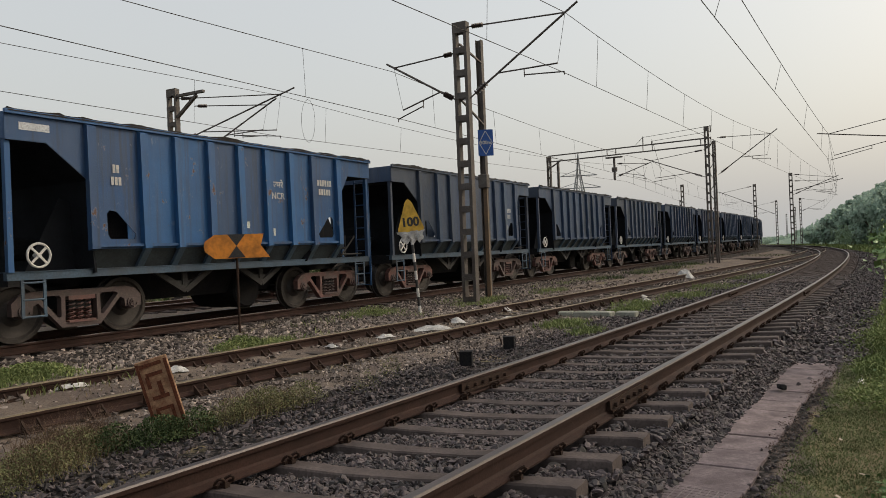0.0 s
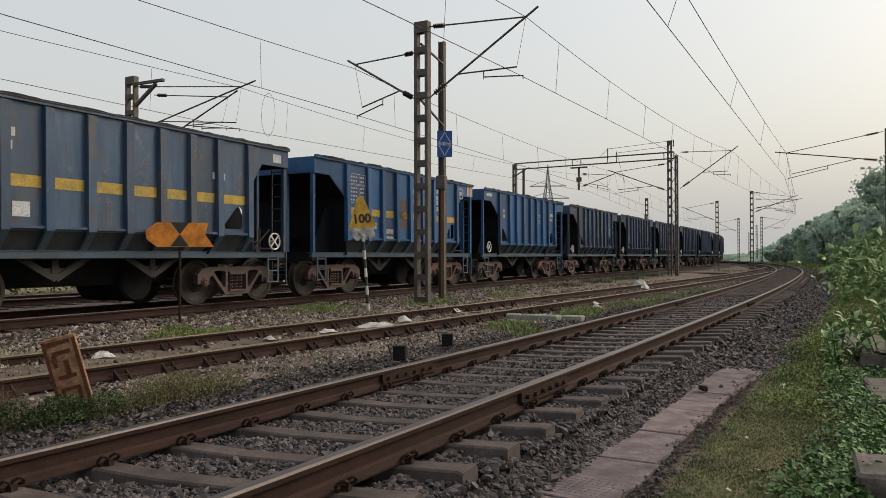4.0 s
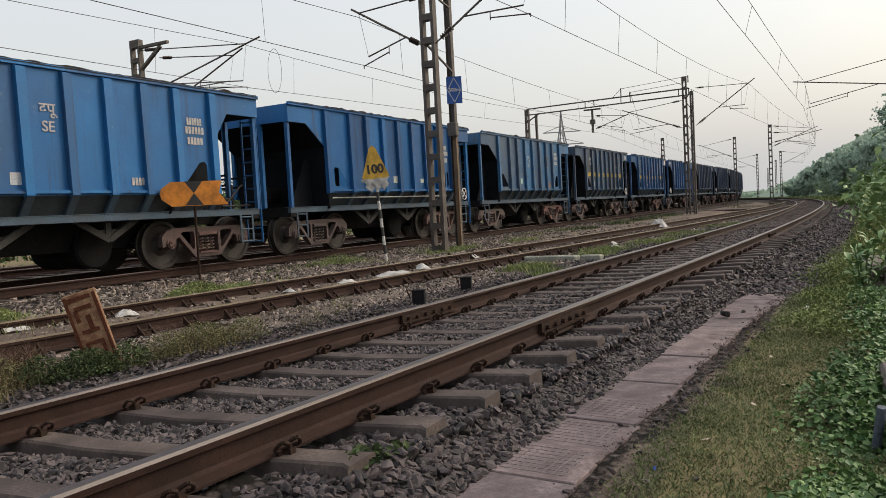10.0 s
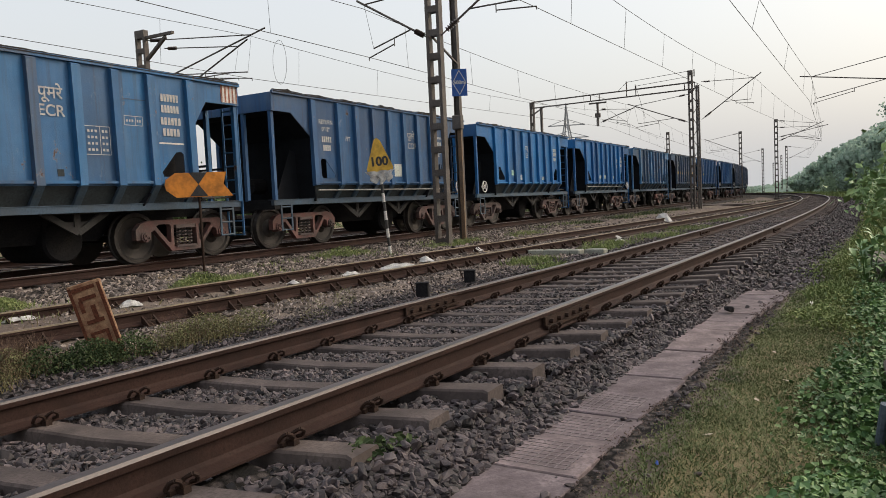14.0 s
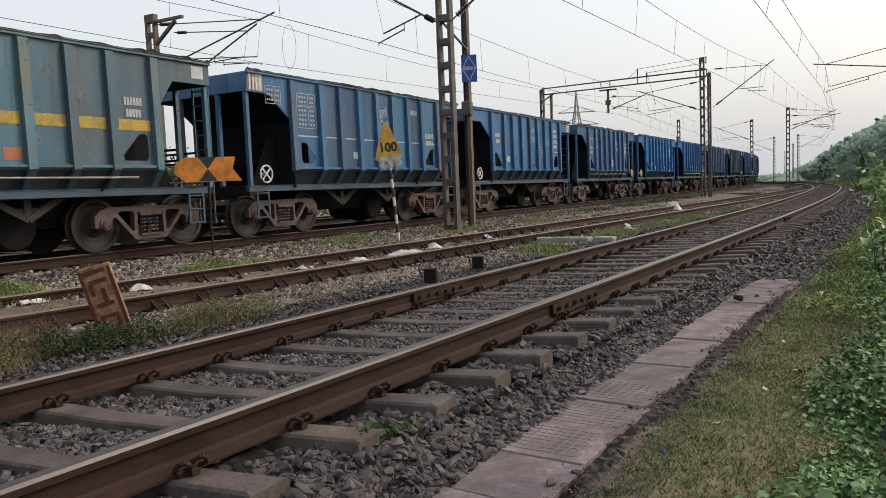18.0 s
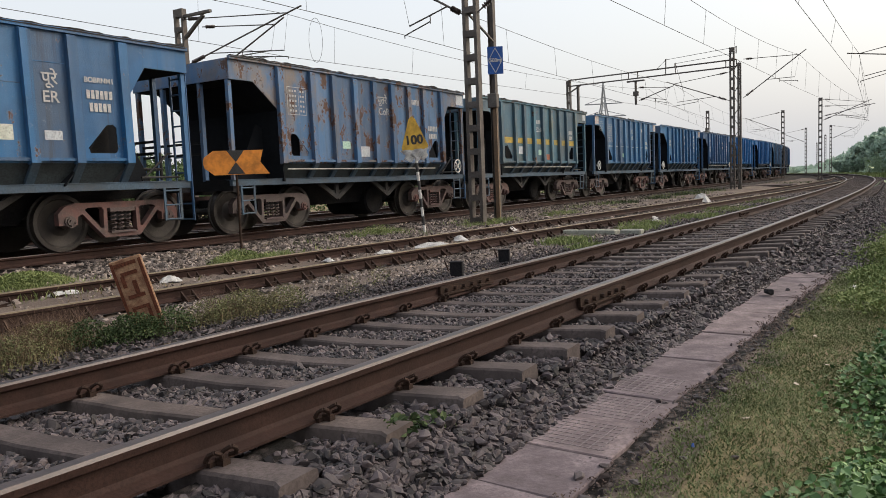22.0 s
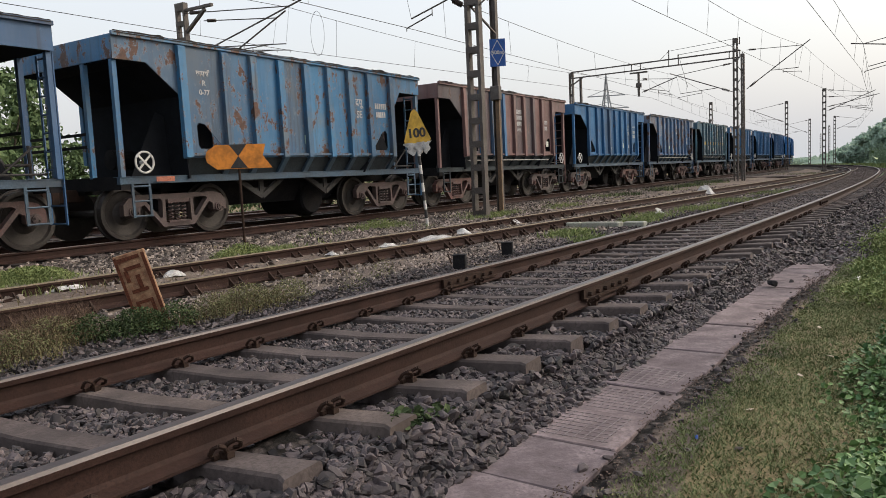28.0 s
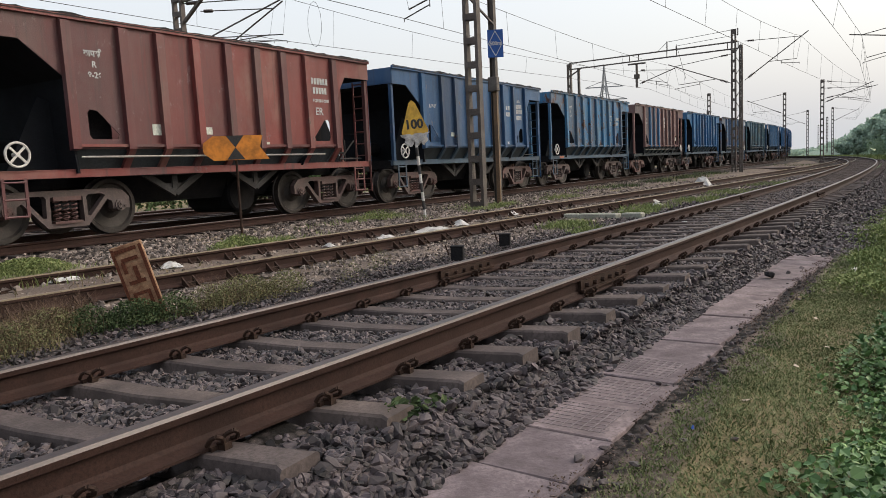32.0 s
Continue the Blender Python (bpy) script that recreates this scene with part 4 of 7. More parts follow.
    for kind, txt, x, z, size in words:
        x = on_panel(x)
        if kind == "o":
            ring = Mb()
            for i in range(24):
                a, b = 2 * math.pi * i / 24, 2 * math.pi * (i + 1) / 24
                ring.add([(size * math.cos(c) * f, size * math.sin(c) * f, 0) for c, f in ((a, 1), (b, 1), (b, 0.88), (a, 0.88))], [(0, 1, 2, 3)])
            for i in range(4):
                ring.add([(-0.11 + 0.06 * i + u, v, 0) for u, v in ((0, -0.06), (0.035, -0.06), (0.035, 0.06), (0, 0.06))], [(0, 1, 2, 3)])
            on_side(part("lettering", ring, M_WHITE, wg, "white ring mark with lettering"), x, z, -1.557)
            continue
        if kind == "table":
            on_side(part("lettering", table_mesh(txt, size), M_STENCIL, wg, "white outlined table of stencilled notes"), x, z, -1.567)
            continue
        me = glyph(txt, size) if kind == "t" else bars_mesh(txt, size, 0.145, 0.215)
        if kind == "t":
            me.materials.append(M_STENCIL)
        on_side(P("lettering", me, "white stencilled lettering"), x, z, -1.567)
    return wg


PAINTS = {
    "blue": paint("dusty_blue_paint", (0.0165, 0.106, 0.252), 0.5, dirt=0.6, dust=0.05),
    "bright": paint("bright_blue_paint", (0.009, 0.122, 0.33), 0.35, dirt=0.4, dust=0.01, fade=0.25),
    "vivid": paint("strong_blue_paint", (0.0075, 0.112, 0.318), 0.35, dirt=0.42, dust=0.008, fade=0.2),
    "dark": paint("dark_blue_paint", (0.016, 0.0846, 0.212), 0.4, dirt=0.5, dust=0.05),
    "grey": paint("grey_blue_paint", (0.022, 0.062, 0.13), 0.5, dirt=0.5, two=(0.06, 0.056, 0.056), dust=0.06),
    "faded": paint("faded_pale_blue_paint", (0.04, 0.115, 0.244), 0.9, dirt=0.4, two=(0.15, 0.125, 0.11)),
    "teal": paint("pale_teal_paint", (0.045, 0.128, 0.185), 0.65, dirt=0.45, two=(0.1, 0.115, 0.105), dust=0.05),
    "mid": paint("pale_blue_paint", (0.0336, 0.124, 0.26), 0.4, dirt=0.4, dust=0.06),
    "light": paint("rust_spotted_light_blue_paint", (0.031, 0.137, 0.275), 0.9, dirt=0.6, two=(0.09, 0.12, 0.145), dust=0.06),
    "pink": paint("faded_red_oxide_paint", (0.145, 0.079, 0.075), 0.6, dirt=0.45, two=(0.188, 0.11, 0.107), dust=0.07),
    "red": paint("red_oxide_paint", (0.15, 0.036, 0.0335), 0.4, dirt=0.5, two=(0.165, 0.08, 0.068), dust=0.04, fade=0.4),
    "brown": paint("brown_paint", (0.162, 0.0712, 0.0475), 0.5, dirt=0.5),
    "navy": paint("sooty_navy_paint", (0.014, 0.081, 0.215), 0.5, dirt=0.5, dust=0.03, fade=0.4),
    "soot": paint("dark_grey_navy_paint", (0.027, 0.0522, 0.105), 0.15, dirt=0.4, dust=0.04),
    "dusty": paint("greyish_faded_blue_paint", (0.024, 0.112, 0.25), 0.6, dirt=0.55, two=(0.06, 0.112, 0.175), dust=0.03),
    "deep": paint("deep_blue_paint", (0.0176, 0.072, 0.172), 0.45, dirt=0.5, dust=0.05),
    "charcoal": paint("sooty_grey_paint", (0.0342, 0.0551, 0.0998), 0.2, dirt=0.4, dust=0.05),
}
# Darker than the sides: grime, with the inward slope's shade put in
M_GRIME = worn("grimy_shaded_lower_paint", (0.05, 0.062, 0.07), (0.032, 0.036, 0.038), 0.75, 2.5, 30, 0, 0.3, rnd=True)
M_SILL = worn("dirty_grey_blue_sill", (0.055, 0.1, 0.15), (0.05, 0.06, 0.072), 0.7, 2.0, 30, 0, 0.3, rnd=True)
M_BAND = worn("yellow_band", (0.47, 0.32, 0.05), (0.22, 0.175, 0.075), 0.7, 5, 30)
M_PALEBAND = worn("white_band", (0.5, 0.52, 0.54), (0.35, 0.38, 0.42), 0.65, 4, 30)
M_FADEBROWN = worn("rust_stained_panel", (0.07, 0.065, 0.075), (0.12, 0.07, 0.06), 0.7, 3, 25)
M_PAPER = worn("pasted_paper", (0.55, 0.58, 0.52), (0.45, 0.46, 0.40), 0.8, 8, 30)

num = lambda x=-1.78, z=2.7, size=0.55: ("b", (6, 5), x, z, size)
hatch = lambda x: [(x, 3.44, 0.46, 0.36, M_WHITE)] + [(x - 0.2 + 0.1 * i, 3.44, 0.05, 0.35, M_RUSTRED) for i in range(5)]
M_RUSTRED = worn("faded_red_hatching", (0.4, 0.13, 0.07), (0.3, 0.12, 0.08), 0.7, 6, 40)
M_GREENPAPER = worn("pale_green_paper", (0.42, 0.6, 0.5), (0.36, 0.5, 0.42), 0.8, 8, 30)
two_ = lambda top, low, x, z, a=0.26: [("t", top, x, z, a), ("t", low, x, z - 0.3, a * 0.95)]
# index: paint, words about it, stripe, patches, lettering
TRAINSET = {
    0: ("navy", "dark navy steel hopper wagon, sooty, with pale patches", None, [(-4.6, 1.95, 0.22, 0.14, M_PAPER), (-3.75, 1.8, 0.2, 0.16, M_PAPER), (-9.1, 3.45, 0.5, 0.12, M_PALEBAND)],
        [num(-1.8, 2.98), ("t", "NCR", -3.52, 2.6, 0.2), ("t", "\u0909\u092e\u0930\u0947", -3.5, 2.85, 0.2), ("b", (2, 3), -7.75, 2.9, 0.22)]),
    1: ("navy", "blue steel hopper wagon with a yellow band", (M_BAND, 1), hatch(-0.26) + [(-6.85, 1.95, 0.24, 0.18, M_GREENPAPER), (-5.17, 2.35, 0.62, 0.9, M_FADEBROWN)],
        [num(-2.65, 2.86, 0.56), ("b", (5, 4), -2.65, 3.24, 0.42), ("o", "", -0.95, 3.3, 0.2), *two_("\u092a\u0942\u0924\u0930\u0947", "ECoR", -4.32, 3.1), ("b", (6, 6), -6.0, 1.8, 0.5), ("table", 2, -7.72, 3.22, 0.8), ("table", 4, -7.72, 2.8, 0.8)]),
    2: ("grey", "grey-blue hopper wagon with a broken yellow band", (M_BAND, 1), [(-0.4, 3.4, 0.3, 0.2, M_PALEBAND), (-6.9, 1.85, 0.3, 0.25, M_PALEBAND)], [num(-7.3, 3.1), ("b", (4,), -2.2, 2.8, 0.4)]),
    3: ("dusty", "weathered greyish blue hopper wagon with rust streaks", None, [(-6.0, 1.9, 0.25, 0.2, M_GREENPAPER), (-2.65, 1.75, 0.36, 0.22, M_RUSTPLATE)],
        [num(-1.78, 2.94), ("b", (7,), -1.78, 3.12, 0.4), *two_("\u0926\u092a\u0942", "SE", -5.17, 2.85, 0.24)]),
    4: ("vivid", "strong blue hopper wagon with pasted papers", None, [(-5.8, 1.87, 0.26, 0.16, M_PAPER), (-4.95, 1.87, 0.24, 0.19, M_PAPER), (-3.3, 1.85, 0.2, 0.12, M_PAPER)],
        [num(-1.78, 2.75), ("b", (7,), -1.78, 2.93, 0.4), *two_("\u092a\u0942\u092e\u0930\u0947", "ECR", -2.65, 2.75, 0.24)]),
    5: ("bright", "bright blue hopper wagon, fairly clean", None, [(-6.6, 1.95, 0.26, 0.2, M_GREENPAPER), (-5.7, 1.78, 0.3, 0.2, M_PALEBAND)], [num(-1.78, 2.8, 0.5), ("b", (6,), -1.78, 2.98, 0.4), *two_("\u0926\u092a\u0942", "SE", -5.12, 2.95, 0.26), ("b", (4,), -3.3, 1.75, 0.3)]),
    6: ("dark", "dark blue hopper wagon with stencilled return date", None, [(-4.3, 1.92, 0.4, 0.36, M_PAPER)],
        [("t", "RETURN", -7.7, 3.08, 0.15), ("t", "09-29", -7.7, 2.9, 0.15), ("b", (5, 4), -7.7, 2.65, 0.4), *two_("\u092a\u0942\u0924\u0930\u0947", "ECOR", -3.45, 2.95, 0.26), num(-1.77, 2.78, 0.5), ("t", "BOBRNHSM1", -1.77, 2.98, 0.1), ("t", "MBS", -1.77, 2.42, 0.12), ("t", "FIT", -6.8, 2.7, 0.16)]),
    7: ("blue", "blue hopper wagon with numbers in white", None, hatch(-0.26) + [(-6.8, 1.95, 0.26, 0.2, M_GREENPAPER), (-4.3, 1.72, 0.12, 0.12, M_GRIME), (-1.78, 2.32, 0.6, 0.03, M_WHITE)],
        [num(-1.78, 2.75, 0.5), ("b", (6, 6), -1.78, 3.2, 0.44), *two_("\u092a\u0942\u092e\u0930\u0947", "ECR", -4.4, 3.05, 0.28), ("table", 4, -3.5, 2.3, 0.5), ("table", 1, -2.65, 2.7, 0.4), ("b", (5, 4), -7.7, 2.8, 0.4)]),
    8: ("mid", "pale blue hopper wagon with a thin white line", (M_PALEBAND, 0), hatch(-9.3) + hatch(-0.26) + [(-5.75, 1.9, 0.24, 0.18, M_GREENPAPER)],
        [num(-1.78, 2.55, 0.5), ("b", (6,), -2.65, 3.2, 0.44), *two_("\u092a\u0942\u0924\u0930\u0947", "ECoR", -4.4, 3.08, 0.27), ("table", 2, -7.72, 3.18, 0.66), ("table", 4, -7.72, 2.76, 0.7), ("table", 3, -8.78, 3.2, 0.5)]),
    9: ("teal", "pale teal hopper wagon with a yellow band and rust", (M_BAND, 1), [(-5.0, 1.92, 0.26, 0.2, M_GREENPAPER), (-6.7, 1.98, 0.34, 0.26, M_PALEBAND), (-4.2, 1.75, 0.3, 0.2, M_RUSTRED), (-0.3, 3.45, 0.3, 0.25, M_PALEBAND)],
        [("t", "ECoR", -5.1, 2.75, 0.24), ("b", (3,), -5.1, 3.05, 0.4), ("b", (6, 5), -1.78, 2.75, 0.4)]),
    10: ("faded", "faded blue hopper wagon spotted with rust", None, [(-0.26, 3.44, 0.4, 0.3, M_PALEBAND), (-5.95, 1.95, 0.3, 0.18, M_GREENPAPER), (-5.2, 1.8, 0.4, 0.26, M_PALEBAND)],
         [num(-1.78, 2.5, 0.5), *two_("\u092a\u0942\u0924\u0930\u0947", "ECoR", -4.35, 3.15, 0.27), ("table", 5, -7.7, 2.9, 0.6), ("b", (6,), -2.65, 3.2, 0.4)]),
    11: ("blue", "blue hopper wagon with white railway letters", None, [(-5.3, 1.82, 0.3, 0.18, M_WHITE), (-3.5, 1.98, 0.26, 0.24, M_PAPER), (-2.65, 1.95, 0.3, 0.15, M_PALEBAND)],
         [num(-1.78, 2.66, 0.5), ("t", "BOBRNM1", -1.77, 2.9, 0.12), *two_("\u092a\u0942\u0930\u0947", "ER", -2.65, 2.86, 0.27), ("t", "R", -8.0, 2.95, 0.18)]),
    12: ("pink", "faded red oxide hopper wagon, patchy and rusty", None, [(-1.75, 1.95, 0.2, 0.2, M_PAPER)], [num(-4.32, 2.85, 0.52), ("b", (7,), -4.32, 3.05, 0.5), ("t", "NWR", -4.32, 2.42, 0.16), ("b", (5, 4), -1.9, 2.75, 0.4), ("t", "R", -7.7, 2.95, 0.14), ("t", "02-26", -7.7, 2.75, 0.14)]),
    13: ("light", "light blue hopper wagon speckled with rust holes", None, [(-4.75, 1.9, 0.22, 0.2, M_GREENPAPER), (-8.7, 1.11, 0.4, 0.09, M_RUSTRED)],
         [num(-1.75, 2.8, 0.5), *two_("\u0926\u092a\u0942", "SE", -2.65, 2.85, 0.25), ("t", "\u0935\u093e\u092a\u0938\u0940", -7.72, 3.12, 0.15), ("t", "R", -7.72, 2.94, 0.14), ("t", "0-77", -7.72, 2.76, 0.14)]),
    14: ("deep", "dark blue hopper wagon with white numbers", None, [(-6.6, 1.9, 0.2, 0.12, M_PAPER), (-2.65, 1.66, 0.12, 0.08, M_WHITE), (-3.6, 1.66, 0.16, 0.06, M_WHITE)], [num(-1.8, 2.75), ("t", "ECR", -1.8, 3.1, 0.12), ("b", (6,), -1.8, 2.92, 0.5), ("b", (2, 2), -2.65, 2.85, 0.34), ("t", "R-8-28", -7.7, 2.7, 0.14)]),
    15: ("red", "red oxide hopper wagon with white lettering", None, [(-6.5, 1.85, 0.36, 0.2, M_PAPER), (-5.4, 1.85, 0.28, 0.14, M_PAPER), (-3.9, 1.6, 0.5, 0.08, M_PAPER)],
         [num(-1.8, 3.05, 0.6), ("t", "ER", -1.85, 2.35, 0.24), ("t", "BOBRNHSM1", -1.77, 2.6, 0.1), ("t", "R", -7.75, 2.92, 0.14), ("t", "8-26", -7.75, 2.74, 0.14), ("t", "\u0935\u093e\u092a\u0938\u0940", -7.75, 3.1, 0.15)]),
    16: ("blue", "blue hopper wagon at the train's rear", None, [], [num()]),
    -1: ("soot", "sooty grey steel hopper wagon", None, [(-2.0, 2.0, 0.2, 0.15, M_PAPER)], [num(-1.9, 2.6, 0.5)]),
    -2: ("soot", "grey hopper wagon with dark ribs", None, [], []), -3: ("charcoal", "sooty grey steel hopper wagon", None, [], []),
    -4: ("soot", "dark sooty steel hopper wagon", None, [], []), -5: ("soot", "dark blue-grey hopper wagon", None, [], []),
}
SEAMS = {3: ((-2.32, -2.97, 2.62), (-3.17, -3.82, 2.66), (-4.02, -4.66, 2.6), (-1.45, -2.12, 2.55)), 4: ((-4.02, -4.66, 2.78), (-4.86, -5.48, 2.8), (-5.68, -6.31, 2.76), (-6.5, -7.15, 2.8), (-2.32, -2.97, 2.72)),
         5: ((-6.5, -7.15, 2.95),), 7: ((-2.32, -2.97, 3.1),), 11: ((-3.17, -3.82, 2.75), (-7.35, -8.1, 3.3), (-2.32, -2.97, 3.12)), 14: ((-7.35, -8.1, 3.12),)}
WAGONS = []
protos = {}
for k in range(-11, 17):
    col, label, stripe, spots, words = TRAINSET.get(k, (("soot", "charcoal", "soot")[k % 3], "sooty blue-grey hopper wagon", None, [], []))
    wheels = []
    key = (col, k if k >= -1 else None)
    if key in protos:
        wg = copy_thing(protos[key], pose(0, 0, 0))
        tagged(wg, label)
    else:
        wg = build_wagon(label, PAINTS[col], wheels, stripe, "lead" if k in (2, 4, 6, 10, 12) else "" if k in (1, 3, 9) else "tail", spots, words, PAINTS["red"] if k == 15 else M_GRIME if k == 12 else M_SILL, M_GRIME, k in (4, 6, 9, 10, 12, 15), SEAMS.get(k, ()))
        if k < -1:
            protos[key] = wg
    WAGONS.append((k, wg, wheels))


# ---- masts and overhead line ----
def lattice(mb, x, y, z0, z1, w=0.36, dd=0.2, pitch=0.62, solid=0.3):
    """Two channels joined by batten plates."""
    for s in (-1, 1):
        mb.box((x, y + s * (w / 2 - 0.045), (z0 + z1) / 2), (dd, 0.09, z1 - z0))
    z = z1 - solid / 2
    while z > z0:
        for s in (-1, 1):
            mb.box((x + s * (dd / 2 + 0.004), y, z), (0.008, w, solid * (1.0 if z > z1 - 0.2 else 0.55)))
        z -= pitch
    return mb


def insulator(a, b, r=0.07, n=6):
    mb = Mb()
    a, b = Vector(a), Vector(b)
    ln = (b - a).length
    prof = [(0, 0.02)]
    for i in range(n):
        t = ln * (i + 0.2) / n
        prof += [(t, 0.035), (t + ln * 0.25 / n, r), (t + ln * 0.5 / n, r), (t + ln * 0.75 / n, 0.035)]
    prof.append((ln, 0.02))
    mb.lathe(a, b - a, prof, 8)
    return mb


def arm(mast, x, y0, y1, z_low, z_cat, z_stay, dz=1.25, steady=1, thick=0.03):
    """A swivelling bracket from a mast at y0 to the wires over y1."""
    s = 1 if y1 > y0 else -1
    lo, hi = Vector((x, y0 + s * 0.2, z_low)), Vector((x, y1, z_cat))
    d = hi - lo
    part("insulator", insulator(lo + d * 0.06, lo + d * 0.19, 0.08), M_INSUL, mast, "dark ribbed insulator")
    mb = Mb().rod(lo, lo + d * 0.06, thick * 0.7, 6).rod(lo + d * 0.19, hi + d * 0.12, thick, 8)
    part("bracket_tube", mb, M_MAST, mast)
    st = Vector((x, y0 + s * 0.2, z_stay))
    e = hi - st
    part("insulator", insulator(st + e * 0.05, st + e * 0.17, 0.07), M_INSUL, mast, "dark ribbed insulator")
    part("stay_tube", Mb().rod(st, st + e * 0.05, 0.02, 6).rod(st + e * 0.17, hi, thick * 0.7, 6), M_MAST, mast)
    zr = z_cat - dz
    k = min(0.6, max(0.25, (zr - z_low) / max(0.1, (z_cat - z_low))))
    a = lo + d * k
    tip = Vector((x, y1 - s * 0.25, zr))
    part("registration_tube", Mb().rod(a, tip, thick * 0.7, 6), M_MAST, mast)
    mid = a + (tip - a) * 0.45
    arm_end = Vector((x, y1 - s * 0.08, zr - 0.32))
    part("steady_arm", Mb().rod(mid, mid - Vector((0, 0, 0.22)), 0.015, 6).rod(mid - Vector((0, 0, 0.16)), arm_end + Vector((0, 0, 0.08)), 0.018, 6)
         .rod(arm_end + Vector((0, 0, 0.08)), arm_end, 0.014, 6), M_MAST, mast)
    part("dropper", Mb().rod(hi, tip, 0.006, 4), M_WIRE, mast)
    return hi, arm_end


def build_mast(x, y, top, label, arms=(), w=0.36, base=-0.1, lean=0.0):
    m = empty("overhead_line_mast", label, "railway mast", "masts of the overhead line")
    part("post", lattice(Mb(), x, y, base, top, w), M_MAST, m)
    part("footing", Mb().box((x, y, base + 0.02), (0.6, 0.6, 0.25), taper=0.8), M_CONC, m, "small concrete footing")
    for a in arms:
        arm(m, x, y, *a)
    return m


mast1 = build_mast(15.85, 6.5, 7.7, "tall grey steel mast of two battened channels with brackets",
                   [(3.5, 5.6, 7.41, 7.55), (8.7, 5.6, 6.8, 6.9)], w=0.42)
# the plain post beside it with the blue plate
post = empty("steel_post", "slim brown steel post beside the mast carrying a blue plate", "post")
mb = Mb()
for s in (-1, 1):
    mb.box((18.35, 7.16 + s * 0.085, 3.85), (0.17, 0.014, 8.1))
mb.box((18.35, 7.16, 3.85), (0.014, 0.16, 8.1))
part("post", mb, M_MAST, post)
part("cable_duct", Mb().box((18.27, 7.10, 1.75), (0.06, 0.12, 3.6)), worn("ochre_duct", (0.2, 0.125, 0.07), (0.12, 0.085, 0.06)), post, "ochre rusty cable duct")
part("junction_box", Mb().box((18.22, 7.12, 3.55), (0.2, 0.3, 0.42)), M_MAST, post, bevel=0.02)
part("tie_arm", Mb().beam((18.3, 7.1, 7.2), (15.95, 6.6, 7.15), 0.05, 0.05), M_MAST, post)
part("tie_arm", Mb().beam((18.3, 7.1, 5.3), (15.95, 6.6, 5.6), 0.05, 0.05), M_MAST, post)
VIEW = 27.0
pl = part("sign_plate", Mb().box((0, 0, 0), (0.46, 0.8, 0.012)), M_SIGNBLUE, post, "blue enamel plate with a white diamond")
pl.matrix_basis = pose(18.2, 7.0, 4.72, 90, 0, VIEW - 90)
mb = Mb()
q = [(0, 0.36), (0.2, 0), (0, -0.36), (-0.2, 0)]
for a, b in zip(q, q[1:] + q[:1]):
    mb.beam((a[0], a[1], 0.01), (b[0], b[1], 0.01), 0.02, 0.004)
dm = part("diamond", mb, M_WHITE, pl, "thin white diamond outline")
g = glyph("500m", 0.15)
g.materials.append(M_WHITE)
tx = part("lettering", g, None, pl)
tx.matrix_basis = pose(0, 0, 0.011)

mast_left = build_mast(18.17, 20.5, 8.25, "grey steel mast with two long brackets behind the train", [(15.0, 6.1, 7.3, 7.85)], w=0.5)
arm(mast_left, 18.9, 20.3, 16.3, 5.6, 7.2, 7.65, 0.9)
part("strut", Mb().beam((18.17, 20.3, 7.1), (18.17, 19.2, 7.85), 0.12, 0.1), M_MAST, mast_left)
part("strut", Mb().beam((18.17, 20.3, 7.95), (18.17, 18.8, 7.95), 0.12, 0.1), M_MAST, mast_left)
ring = Mb()
for i in range(16):
    a, b = 2 * math.pi * i / 16, 2 * math.pi * (i + 1) / 16
    ring.rod((18.17, 13.8 + 0.3 * math.cos(a), 6.2 + 0.75 * math.sin(a)), (18.17, 13.8 + 0.3 * math.cos(b), 6.2 + 0.75 * math.sin(b)), 0.007, 4)
part("jumper_loop", ring, M_WIRE, mast_left, "thin loop of jumper wire")

# portal across the train's track
portal = empty("overhead_line_portal", "steel lattice portal spanning the goods track", "railway portal")
part("mast_leg", lattice(Mb(), 48.5, 5.55, -0.1, 8.9, 0.3, 0.2, 0.6), M_MAST, portal)
part("mast_leg", lattice(Mb(), 48.5, 5.12, -0.1, 7.9, 0.22, 0.2, 0.9, 0.2), M_MAST, portal)
part("mast_leg", lattice(Mb(), 49.6, 16.9, -0.1, 8.1, 0.3, 0.25, 0.7), M_MAST, portal)
part("mast_leg", lattice(Mb(), 49.6, 16.2, -0.1, 7.7, 0.14, 0.2, 0.7), M_MAST, portal)
mb = Mb()
for z in (7.72, 8.15):
    mb.beam((48.6, 5.3, z), (49.6, 16.9, z), 0.12, 0.075)
n = 18
for i in range(n):
    ya = 5.3 + i * 11.6 / n
    if i in (0, 1, 6, 7, 10, 11):
        mb.beam((48.6 + (ya - 5.3) / 11.6, ya, 7.72), (48.6 + (ya - 5.3) / 11.6, ya, 8.15), 0.05, 0.05, (1, 0, 0))
part("boom", mb, M_MAST, portal)
for i in range(11):
    za = 0.4 + i * 0.7
    part("lacing_bar", Mb().beam((48.5, 5.1 if i % 2 else 5.5, za), (48.5, 5.5 if i % 2 else 5.1, za + 0.6), 0.04, 0.03, (1, 0, 0)), M_MAST, portal)
part("knee_brace", Mb().beam((49.55, 16.9, 7.2), (49.5, 15.9, 7.75), 0.08, 0.08), M_MAST, portal)
mb = Mb().box((49.2, 11.9, 7.55), (0.12, 1.2, 0.1)).box((49.2, 11.9, 6.75), (0.12, 0.13, 1.6)).box((49.2, 11.9, 6.7), (0.2, 0.34, 0.3))
part("drop_bracket", mb, M_MAST, portal)
